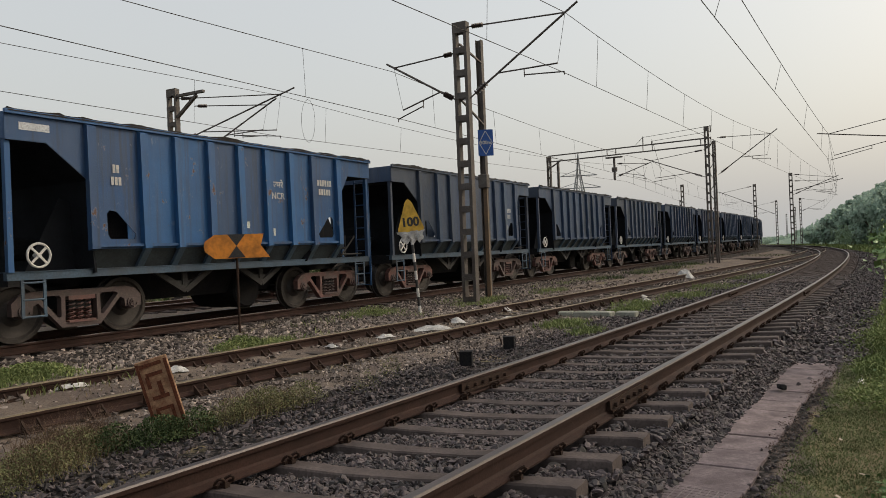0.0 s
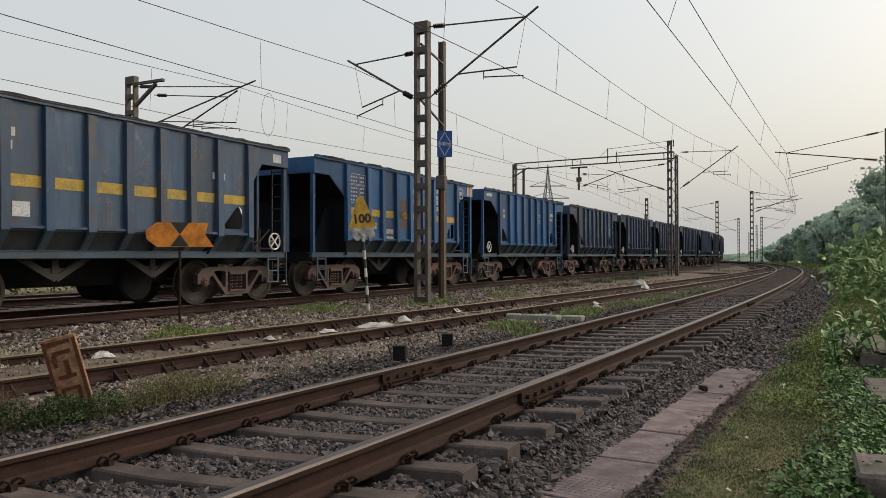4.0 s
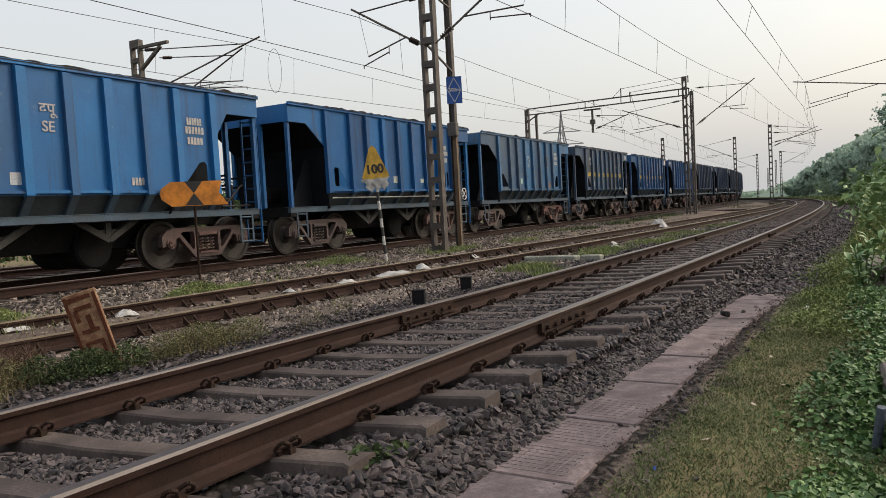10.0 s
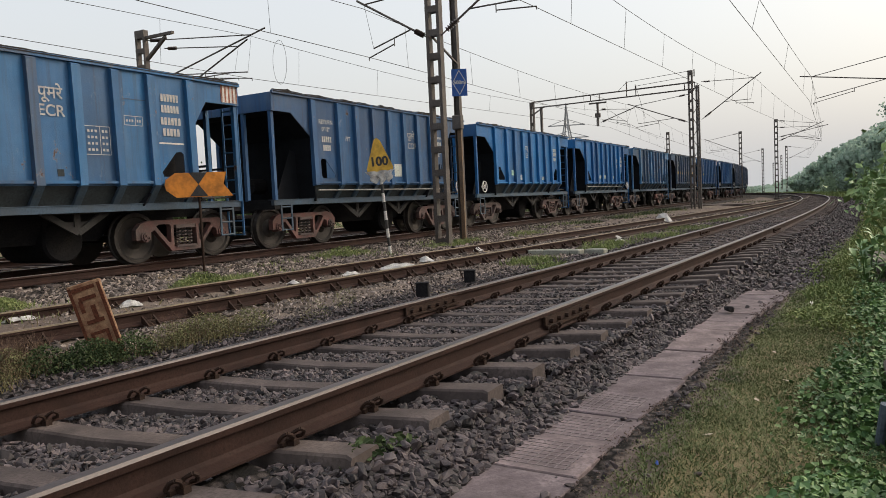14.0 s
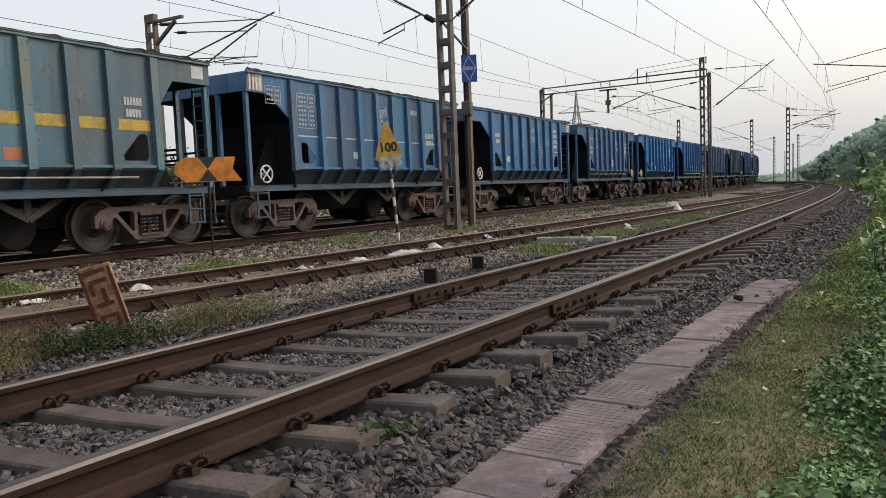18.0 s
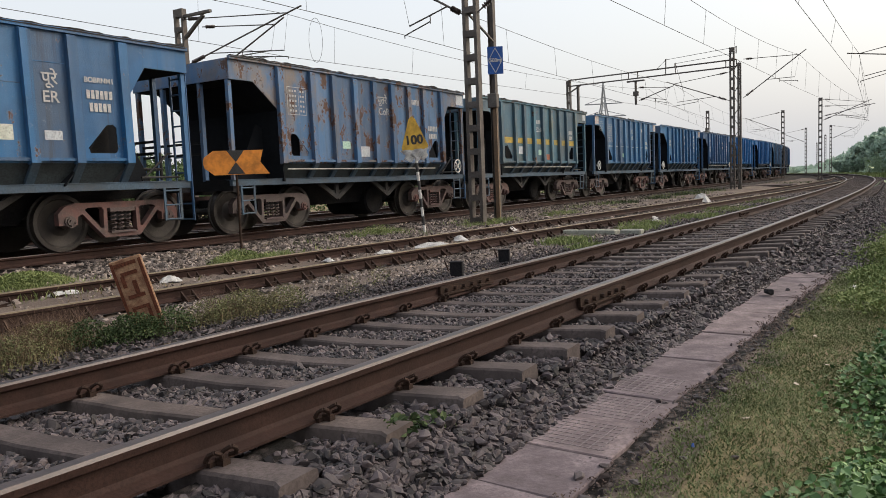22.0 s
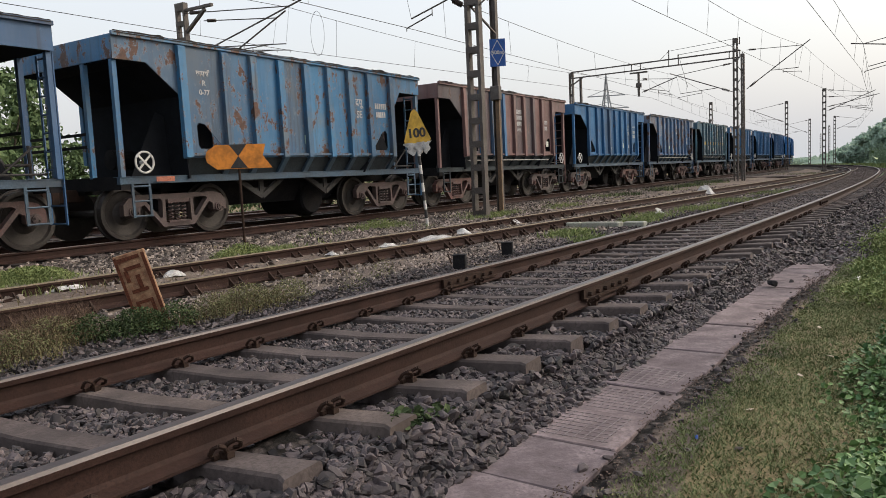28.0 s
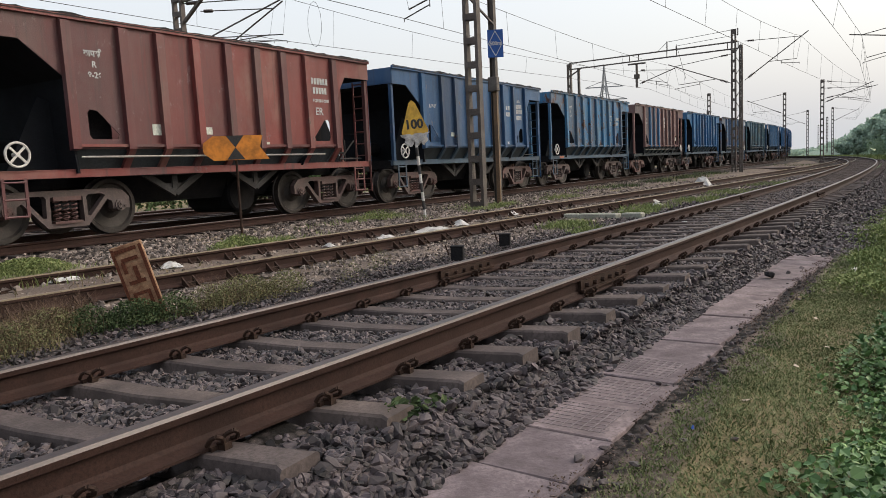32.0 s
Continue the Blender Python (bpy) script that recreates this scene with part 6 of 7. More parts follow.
for seed, n, x0, x1, d0, d1 in ((21, 6500, 14, 36, -3.6, -1.2), (27, 7500, 2.5, 14, -4.3, -1.2), (22, 2500, 4, 30, -1.2, 1.2)):
    X, Y, Z, S, D = ballast(seed, n, x0, x1, d0, d1, 0.028, 0.055, TRAIN, power=1.2)
    Ps.append(np.stack([X, Y, Z], -1))
    Ss.append(S)
M_BROWNSTONE = worn("dusty_brown_stone", (0.34, 0.285, 0.25), (0.19, 0.157, 0.14), 0.88, 5, 60, 0, 0.4, 0.01, 0.85)
strew("dusty_ballast", "brownish dusty stones beside the goods track", np.concatenate(Ps), np.concatenate(Ss), M_BROWNSTONE, 12, "ballast")
Ps, Ss = [], []
for seed, n, x0, x1, d0, d1, smin, smax, pw in ((23, 9500, 1.0, 14, -2.3, 3.2, 0.016, 0.04, 1.0), (24, 8000, 12, 42, -2.0, 2.6, 0.03, 0.065, 1.4), (25, 5000, 3.5, 12, -2.4, -0.9, 0.015, 0.034, 1.0)):
    X, Y, Z, S, D = ballast(seed, n, x0, x1, d0, d1, smin, smax, SIDING, power=pw)
    keep = np.array([vnoise(a, b, 0.9, seed) * 0.6 + vnoise(a, b, 3.0, 4) * 0.5 > -0.28 for a, b in zip(X, Y)])
    keep &= np.abs(np.abs(D) - 0.872) > 0.1
    Ps.append(np.stack([X, Y, Z], -1)[keep])
    Ss.append(S[keep])
strew("siding_stones", "small brown stones scattered round the siding", np.concatenate(Ps), np.concatenate(Ss), M_BROWNSTONE, 13, "stones")
rk = strew("dark_stone", "one large dark stone lying on the pavers", np.array([[6.23, -2.02, -0.085]]), np.array([0.062]), M_BLACK, 14, "stone", 22)
rk["kind"] = ""
for x, y, s in ((1.02, -1.94, 0.03), (1.04, -2.04, 0.036), (1.07, -2.17, 0.024), (0.8, -2.05, 0.034), (6.6, -2.15, 0.03), (7.0, -2.25, 0.035), (1.42, -2.29, 0.022), (1.52, -2.49, 0.02)):
    o = strew("loose_stone", "loose grey stone at the edge of pavers", np.array([[x, y, -0.12]]), np.array([s]), M_STONE, int(1000 * s + 7 * x), "stone", 22)
    o["kind"] = ""

# litter
for k, (x, y, sx, sy, h) in enumerate(((5.0, 5.6, 0.3, 0.16, 0.1), (12.1, 4.95, 0.7, 0.3, 0.1), (7.9, 5.15, 0.25, 0.15, 0.06), (9.3, 4.3, 0.5, 0.2, 0.07), (9.35, 5.0, 0.35, 0.2, 0.08), (10.7, 4.75, 0.8, 0.25, 0.12),
                                       (14.6, 4.95, 0.4, 0.3, 0.1), (30.7, 3.76, 0.9, 0.7, 0.4), (19.5, 2.8, 0.35, 0.3, 0.1), (5.77, -0.22, 0.14, 0.05, 0.05), (13.3, 4.0, 0.3, 0.2, 0.06), (3.6, 5.9, 0.4, 0.15, 0.07), (13.05, 4.16, 0.35, 0.2, 0.07), (14.05, 3.8, 0.4, 0.2, 0.08), (17.76, 3.21, 0.3, 0.2, 0.07), (19.9, 3.2, 0.4, 0.3, 0.1), (18.1, 2.3, 0.3, 0.2, 0.08), (11.6, 0.07, 0.2, 0.1, 0.05), (6.75, -1.6, 0.12, 0.07, 0.04), (7.0, -2.75, 0.3, 0.06, 0.03))):
    mb = Mb()
    rr = random.Random(k)
    n = 7
    for j in range(n):
        for i in range(n):
            u, v = i / (n - 1) - 0.5, j / (n - 1) - 0.5
            e = max(0, 1 - 3.4 * (u * u + v * v))
            mb.v.append((u * sx + rr.uniform(-0.03, 0.03) * sx, v * sy + rr.uniform(-0.05, 0.05) * sy, h * e * rr.uniform(0.5, 1.1)))
    mb.f = [(j * n + i, j * n + i + 1, (j + 1) * n + i + 1, (j + 1) * n + i) for j in range(n - 1) for i in range(n - 1)]
    o = tagged(part("plastic_bag", mb, M_CLOTH), "crumpled whitish plastic litter lying between the rails", "litter", "litter by the tracks")
    o.matrix_basis = pose(x, y, ground_z(x, y) + 0.02, 0, 0, rr.uniform(0, 180))
M_TIMBERLEAF = worn("withered_leaf", (0.5, 0.43, 0.34), (0.34, 0.27, 0.19), 0.8, 20, 60)
leaf_scrap = Mb().plate([(-0.035, 0, 0), (0, -0.016, 0.004), (0.04, 0, 0.012), (0.005, 0.018, 0.004)], (0, 0, 0.001))
for x, y, a in ((2.86, -2.61, 20), (3.4, -2.75, 80), (2.1, -2.45, 140), (4.3, -2.6, 10)):
    o = tagged(part("dead_leaf", leaf_scrap, M_TIMBERLEAF), "pale dead leaf lying on the grass", "leaf", "dead leaves in the grass")
    o.matrix_basis = pose(x, y, -0.118, 5, 8, a)
M_BLUEBIT = worn("blue_plastic", (0.02, 0.08, 0.4), (0.02, 0.06, 0.3), 0.4)
for x, y in ((1.58, -2.29),):
    o = tagged(part("bottle_cap", Mb().rod((0, 0, 0), (0.01, 0.005, 0.02), 0.013, 10), M_BLUEBIT), "small blue plastic cap in the grass", "litter", "litter by the tracks")
    o.matrix_basis = pose(x, y, -0.128)


def blades(name, label, X, Y, Z, h, m, seed, wid=0.006, lean=0.5, category="grass"):
    """Bent blades of two quads each."""
    r = np.random.RandomState(seed)
    n = len(X)
    a = r.uniform(0, 2 * np.pi, n)
    hh = h * r.uniform(0.25, 1.25, n)
    w = wid * r.uniform(0.7, 1.4, n)
    dx, dy = np.cos(a), np.sin(a)
    ln = lean * r.uniform(0.2, 1.3, n) * hh
    b = a + r.uniform(-1.5, 1.5, n)
    lx, ly = np.cos(b) * ln, np.sin(b) * ln
    base = np.stack([X, Y, Z - 0.01], -1)
    sd = np.stack([-dy * w, dx * w, 0 * w], -1)
    mid = base + np.stack([lx * 0.35, ly * 0.35, hh * 0.6], -1)
    tip = base + np.stack([lx, ly, hh], -1)
    v = np.stack([base - sd, base + sd, mid + sd * 0.8, mid - sd * 0.8, tip + sd * 0.15, tip - sd * 0.15], 1).reshape(-1, 3)
    k = (np.arange(n) * 6)[:, None]
    f = np.concatenate([k + np.array([[0, 1, 2, 3]]), k + np.array([[3, 2, 4, 5]])])
    return tagged(new(name, big_mesh(name, v, f, m)), label, category, kind="stuff")


def leaves(name, label, P, size, m, seed, category="foliage", flat=False, parent=None, slim=0.55, core=None, plain=False):
    """Small leaves folded along the middle; plain ones are diamonds."""
    r = np.random.RandomState(seed)
    n = len(P)
    if plain:
        sh, tri = np.array([[0, -1, 0], [slim, 0, 0.16], [0, 1, 0], [-slim, 0, 0.16]]), np.array([[0, 1, 2], [0, 2, 3]])
    else:
        sh = np.array([[0, -1, -0.05], [slim * 0.75, -0.5, 0.12], [slim, 0.15, 0.16], [0, 1, -0.06], [-slim, 0.15, 0.16], [-slim * 0.75, -0.5, 0.12]])
        tri = np.array([[0, 1, 2], [0, 2, 3], [0, 3, 4], [0, 4, 5]])
    s = size * r.uniform(0.6, 1.3, n)
    v = np.einsum("nij,kj->nki", turns(r, n, flat), sh) * s[:, None, None] + P[:, None, :]
    k = (np.arange(n) * len(sh))[:, None, None]
    f = (k + tri[None]).reshape(-1, 3)
    v = v.reshape(-1, 3)
    if core:
        v, f = np.concatenate([v, core[0]]), np.concatenate([f, core[1] + len(v)])
    ob = new(name, big_mesh(name, v, f, m))
    ob.parent = parent
    return ob if parent else tagged(ob, label, category, kind="stuff")


def rough_lift(X, Y):
    """The unevenness of the ground sheet."""
    return np.array([0.03 * vnoise(a, b, 0.8, 3) + 0.018 * vnoise(a, b, 3.1, 5) + 0.012 * vnoise(a, b, 9, 9) for a, b in zip(X, Y)])


def patchy(seed, n, x0, x1, y0, y1, f=0.8, cut=-0.1, rows=NEAR, power=1.0):
    """Places in a strip beside a line where a noise is high."""
    r = np.random.RandomState(seed)
    X = x0 + (x1 - x0) * r.rand(n) ** power
    D = r.uniform(y0, y1, n)
    Y = np.interp(X, rows[:, 0], rows[:, 1]) + D
    keep = np.array([vnoise(a, b, f, seed) * 0.7 + vnoise(a, b, f * 3.3, seed + 1) * 0.4 > cut for a, b in zip(X, Y)])
    X, Y = X[keep], Y[keep]
    return X, Y, ground_fast(X, Y) + rough_lift(X, Y)


X, Y, Z, S, D = ballast(26, 21000, -0.2, 8.5, -2.6, -1.75, 0.002, 0.0075, power=1.0)
reach = np.array([-2.06 + 0.13 * vnoise(a, 0.0, 1.1, 8) + 0.1 * vnoise(a, b, 3.7, 6) + 0.05 * vnoise(a, b, 11.0, 2) for a, b in zip(X, Y)])
ok = (D < reach) & (D > -2.2 - 0.25 * np.random.RandomState(5).rand(len(D)) * np.interp(X, [1.0, 2.2, 4.5, 8], [1.0, 1.0, 0.3, 0.1]))
M_GRIT = worn("dark_grit", (0.2, 0.15, 0.128), (0.11, 0.082, 0.072), 0.9, 5, 60, 0, 0.3, 0.006, 0.6)
strew("grit", "dark brown grit between pavers and grass", np.stack([X, Y, np.where(D > -2.12, -0.118, Z + 0.008)], -1)[ok], S[ok], M_GRIT, 15, "grit")
X, Y, Z = patchy(40, 95000, -0.3, 8.0, -3.7, -2.25, 1.6, -1.0)
Xb, Yb, Zb = patchy(44, 32000, -7, 8, -9, -2.3, 0.6, -0.15)
ok = (Xb < -0.3) | (Yb < -4.4)
blades("rough_grass", "rough grass on the ground behind the low wall", Xb[ok], Yb[ok], Zb[ok], 0.07, M_GRASS, 47, 0.007, 1.0)
blades("short_grass", "short yellowish-green grass beside the pavers", X, Y, Z, 0.034, M_GRASS, 41, 0.003, 1.2)
X, Y, Z = patchy(42, 34000, 7.5, 45, -5.5, -2.4, 1.2, -0.25, power=1.4)
blades("verge_grass", "rough green grass along the line", X, Y, Z, 0.10, M_VERGE, 43, 0.012, 0.8)
X, Y, Z = patchy(45, 9000, 40, 160, -9, -2.9, 0.5, -0.4, power=1.2)
blades("far_verge", "rough grass far along the line", X, Y, Z, 0.4, M_VERGE, 46, 0.07, 0.6)

r = np.random.RandomState(47)
X, Y, Z = patchy(48, 24000, -0.4, 9, -3.6, -2.2, 1.3, -0.5)
leaves("clover", "tiny leaves of low plants among the grass", np.stack([X, Y, Z + r.uniform(0.005, 0.035, len(X))], -1), 0.007, M_GRASS, 49, "grass", slim=0.7, plain=True)

# weeds round the plate and between the tracks
M_PALEWEED = leafmat("pale_small_leaf", (0.115, 0.125, 0.058), (0.24, 0.225, 0.115), rough=0.75)
M_TWIG = leafmat("dead_twig", (0.17, 0.115, 0.08), (0.11, 0.075, 0.055), rough=0.8)


def weed_clump(name, label, spots, m, seed, h, wid=0.005, kind="blades", lift=0.0):
    r = np.random.RandomState(seed)
    X, Y, rise = [], [], []
    for x, y, rad, n in spots:
        a, q = r.uniform(0, 2 * np.pi, n), rad * np.sqrt(r.rand(n)) * (0.5 + 0.5 * r.rand(n))
        X.append(x + np.cos(a) * q * 1.5)
        Y.append(y + np.sin(a) * q * 0.8)
        rise.append(1.05 - (q / rad) ** 2)
    X, Y, rise = np.concatenate(X), np.concatenate(Y), np.concatenate(rise)
    Z = ground_fast(X, Y) + rough_lift(X, Y) + lift
    if kind == "blades":
        return blades(name, label, X, Y, Z, h, m, seed + 1, wid, 0.7, "weeds")
    return leaves(name, label, np.stack([X, Y, Z + 0.01 + h * rise * r.rand(len(X)) ** 0.7], -1), wid, m, seed + 1, "weeds", slim=0.6)


weed_clump("dry_weeds", "brownish dry weeds growing round the rusty plate", [(1.75, 3.0, 0.45, 500), (2.9, 2.75, 0.4, 350), (3.6, 2.7, 0.5, 350), (1.2, 2.7, 0.4, 300)], M_DRYWEED, 50, 0.16, 0.003)
weed_clump("dry_twigs", "tall thin brown twigs of dead weeds beside the plate", [(1.5, 3.05, 0.3, 700), (1.85, 3.15, 0.28, 700), (3.4, 2.75, 0.3, 260), (1.1, 2.75, 0.3, 260)], M_TWIG, 51, 0.3, 0.002)
weed_clump("dry_leaves", "small brown leaves of withering weeds", [(1.6, 3.05, 0.42, 2400), (1.2, 2.75, 0.35, 900), (3.7, 2.6, 0.4, 900)], M_DRYWEED, 55, 0.24, 0.009, "leaves")
weed_clump("low_weeds", "leafy low weeds at the foot of the plate", [(2.25, 2.7, 0.27, 2300), (2.62, 2.62, 0.2, 900), (1.9, 2.8, 0.2, 800)], M_LOWWEED, 52, 0.24, 0.013, "leaves")
weed_clump("pale_weeds", "yellowish green small-leaved weeds beyond the rail", [(3.5, 2.62, 0.36, 2900), (4.05, 2.55, 0.27, 1500), (3.0, 2.6, 0.24, 1100), (1.0, 2.65, 0.4, 2000), (0.6, 2.5, 0.35, 1000), (1.55, 2.85, 0.25, 900), (4.9, 2.3, 0.2, 250), (5.8, 2.55, 0.2, 250)], M_PALEWEED, 57, 0.26, 0.009, "leaves")
weed_clump("green_tufts", "bright green tufts between siding and goods track", [(3.6, 6.9, 0.6, 2600), (2.8, 6.9, 0.6, 1800), (6.9, 6.3, 0.45, 1500), (7.6, 6.1, 0.4, 700), (12.7, 7.6, 0.9, 1200), (15.9, 6.4, 0.8, 1200), (17.5, 6.6, 0.7, 600), (21, 6.2, 0.9, 700)], M_WEED, 54, 0.12, 0.005)
weed_clump("leafy_tufts", "bushy bright green weeds by the goods track", [(3.7, 6.95, 0.5, 3600), (2.9, 6.95, 0.6, 2600), (6.95, 6.3, 0.4, 1500), (12.7, 7.6, 0.6, 600)], M_WEED, 59, 0.22, 0.018, "leaves")
weed_clump("mid_tufts", "green weeds between siding and main track", [(11.9, 2.4, 0.7, 1100), (10.8, 1.6, 0.5, 500), (15.2, 2.0, 0.7, 1000), (17, 2.2, 1.0, 1000), (20, 1.6, 1.2, 900), (24, 1.4, 1.4, 800), (30, 0.8, 1.8, 900)], M_WEED, 56, 0.12, 0.009)
weed_clump("far_tufts", "tall weeds beyond the crossing slab", [(34, 6.6, 1.2, 300), (40, 6.4, 1.4, 260), (47, 6.8, 1.6, 300), (29, 6.6, 1.0, 300), (70, 4, 4, 300)], M_LOWWEED, 58, 0.17, 0.012)
weed_clump("rail_weed", "small leafy weed growing by a sleeper end", [(0.8, -1.18, 0.16, 150), (1.0, -1.25, 0.12, 60)], M_LOWWEED, 60, 0.09, 0.022, "leaves", 0.07)
X, Y, Z = patchy(62, 9000, -2, 40, -1.6, 2.6, 0.7, 0.22, SIDING, power=1.2)
blades("siding_grass", "sparse dry grass along the siding", X, Y, Z, 0.09, M_DRYWEED, 63, 0.005, 0.8)
X, Y, Z = patchy(64, 9000, 3, 45, -4.4, -2.0, 0.6, 0.18, TRAIN, power=1.2)
blades("cess_grass", "sparse weeds along the goods track", X, Y, Z, 0.12, M_WEED, 65, 0.007, 0.8)

# creeper over the wall
def mound(r, n, x0, x1, yc, yw, h):
    X = r.uniform(x0, x1, n)
    D = r.normal(0, yw, n)
    D = D - 0.15 + 0.12 * np.sin(X * 5.3) * np.sin(X * 2.1 + 1) + 0.05 * np.sin(X * 13.0)
    top = h * (0.55 + 0.45 * np.sin(X * 1.9 + 1.0) * np.sin(X * 0.83)) * np.exp(-(D / (1.6 * yw)) ** 2)
    Z = -0.16 + top * r.rand(n) ** 0.5
    return np.stack([X, yc(X) + D, Z], -1)


r = np.random.RandomState(70)
parts_ = [mound(r, 2500, -3.2, -0.4, lambda x: -3.5 + 0.25 * x, 0.2, 0.4), mound(r, 13000, -0.4, 3.4, lambda x: -3.0 - 0.035 * x, 0.2, 0.4), mound(r, 7000, 3.0, 8.0, lambda x: -3.25 - 0.025 * x, 0.2, 0.34), mound(r, 2600, 3.3, 5.3, lambda x: -3.6 + 0 * x, 0.25, 0.3), mound(r, 2400, 6.0, 10, lambda x: -3.6 + 0 * x, 0.4, 0.4)]
P = np.concatenate(parts_)
r.shuffle(P)
leaves("creeper", "dense green creeper with broad leaves over the wall", P[:23000], 0.0165, M_LEAF, 71, "creeper", True, slim=0.8)
leaves("broad_creeper", "larger dark heart-shaped creeper leaves by the wall", P[23000:26000] + [0, 0, 0.015], 0.022, M_LEAF, 78, "creeper", True, slim=0.85)
P = np.concatenate([mound(np.random.RandomState(64), 5200, 5.2, 10.5, lambda x: -2.72 - 0.02 * x, 0.2, 0.26), mound(np.random.RandomState(65), 2400, 8.0, 15, lambda x: -2.75 - 0.03 * x, 0.3, 0.4)])
leaves("yellowish_weeds", "bushy yellow-green weeds at the edge of the grass", P, 0.02, M_WEED, 66, "weeds", slim=0.5)


def broad_leaf_mesh(k):
    """An obovate leaf, folded along its rib and drooping at the tip."""
    mb, n = Mb(), 7
    for i in range(n):
        u = i / (n - 1)
        w = 0.3 * math.sin(math.pi * min(1, 0.06 + 0.94 * u) ** 1.35) ** 0.8 * (1 - 0.12 * k)
        z = 0.16 * math.sin(2.2 * u) - 0.16 * u * u * (1 + 0.7 * k)
        mb.v += [(u, -w, z + 0.35 * w), (u, 0, z), (u, w, z + 0.35 * w)]
    mb.f = [(i * 3 + j, i * 3 + 3 + j, i * 3 + 4 + j, i * 3 + 1 + j) for i in range(n - 1) for j in range(2)]
    return mb.mesh("leaf", M_BROADLEAF, smooth=True)


def broad_leaf(nt, b):
    oi = nt.nodes.new("ShaderNodeObjectInfo")
    col = ramp(nt, oi.outputs["Random"], [(0.0, (0.07, 0.14, 0.05)), (0.5, (0.14, 0.24, 0.09)), (0.85, (0.21, 0.32, 0.12)), (1.0, (0.34, 0.42, 0.15))])
    col = mix(nt, times(nt, mask(nt, tex_noise(nt, 4.0, 4, 0.6, rnd=True), 0.45, 0.7), 0.4), col, (0.2, 0.25, 0.15))
    nt.links.new(col, b.inputs["Base Color"])
    b.inputs["Roughness"].default_value = 0.55


M_BROADLEAF = mat("waxy_broad_leaf", broad_leaf)
LEAVES = [broad_leaf_mesh(k) for k in range(3)]


def broadleaf_plant(x, y, z, n_stems, h, spread, seed, label):
    """Stems that lean outwards, with pairs of large leaves up their length and a rosette at the tip."""
    rr = random.Random(seed)
    pl = empty("broadleaf_plant", label, "plant", "broad-leaved plants by the wall", m=pose(x, y, z))
    for _ in range(n_stems):
        a, q, top = rr.uniform(0, 6.283), spread * rr.uniform(0.15, 1.0), h * rr.uniform(0.45, 1.0)
        tip = Vector((math.cos(a) * q, math.sin(a) * q, top))
        foot = Vector((math.cos(a) * q * 0.25, math.sin(a) * q * 0.25, 0))
        bend = foot.lerp(tip, 0.55) + Vector((0, 0, 0.12 * top))
        part("stem", Mb().rod(foot, bend, 0.012, 5, 0.009).rod(bend, tip, 0.009, 5, 0.005), M_LEAF, pl)
        for i in range(9):
            at = bend.lerp(tip, (i - 3) / 5) if i > 3 else foot.lerp(bend, 0.3 + 0.22 * i)
            lf = new("leaf", LEAVES[rr.randrange(3)])
            lf.parent = pl
            k = rr.uniform(0.1, 0.18)
            lf.matrix_basis = pose(*at, rr.uniform(-25, 25), -rr.uniform(5, 25) - 4.5 * i, math.degrees(a) + i * 137 + rr.uniform(-20, 20)) @ Matrix.Diagonal((k, k, k, 1))


broadleaf_plant(8.7, -3.95, -0.2, 26, 0.98, 0.62, 5, "broad-leaved green plant with waxy leaves behind the wall")
broadleaf_plant(8.9, -3.35, -0.2, 10, 0.65, 0.38, 6, "low broad-leaved green plant beside the stone slabs")
broadleaf_plant(11.4, -4.5, -0.2, 16, 0.85, 0.8, 7, "broad-leaved green plant farther along the verge")
r = np.random.RandomState(74)
cs = [(17 + 3.2 * i + r.uniform(-1, 1), -5.4 - 0.02 * i * i * 0 + r.uniform(-0.8, 0.6), 0.5 + r.uniform(0, 0.5)) for i in range(16)]
P = np.concatenate([r.normal(0, 1, (480, 3)) * [1.3, 0.7, 0.5] + c for c in cs])
leaves("roadside_scrub", "leafy green scrub along the verge", P[P[:, 2] > -0.2], 0.13, M_LEAF2, 75, "scrub", plain=True)
# hedge beyond the outer track
r = np.random.RandomState(76)
P = np.concatenate([r.normal(0, 1, (1100, 3)) * [1.6, 0.8, 0.7] + (-8 + 2.4 * i, 21.4 + r.uniform(-0.6, 1.2), 0.9 + r.uniform(-0.2, 0.45)) for i in range(38)])
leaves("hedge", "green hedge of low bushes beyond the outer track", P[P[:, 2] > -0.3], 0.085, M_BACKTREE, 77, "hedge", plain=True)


def clump_shapes(n, seed):
    """Lumpy masses of foliage, uneven at two scales."""
    out = []
    for k in range(n):
        bm = bmesh.new()
        bmesh.ops.create_icosphere(bm, subdivisions=2, radius=1)
        for v in bm.verts:
            p = v.co.copy()
            v.co = p * (1 + 0.28 * noise.noise(p * 2.2 + Vector((k * 7.1, seed, 0))) + 0.22 * noise.noise(p * 6.5 + Vector((k, 3, seed))))
        bm.verts.index_update()
        out.append((np.array([v.co[:] for v in bm.verts]), np.array([[v.index for v in f.verts] for f in bm.faces])))
        bm.free()
    return out


CLUMPS = clump_shapes(5, 3)


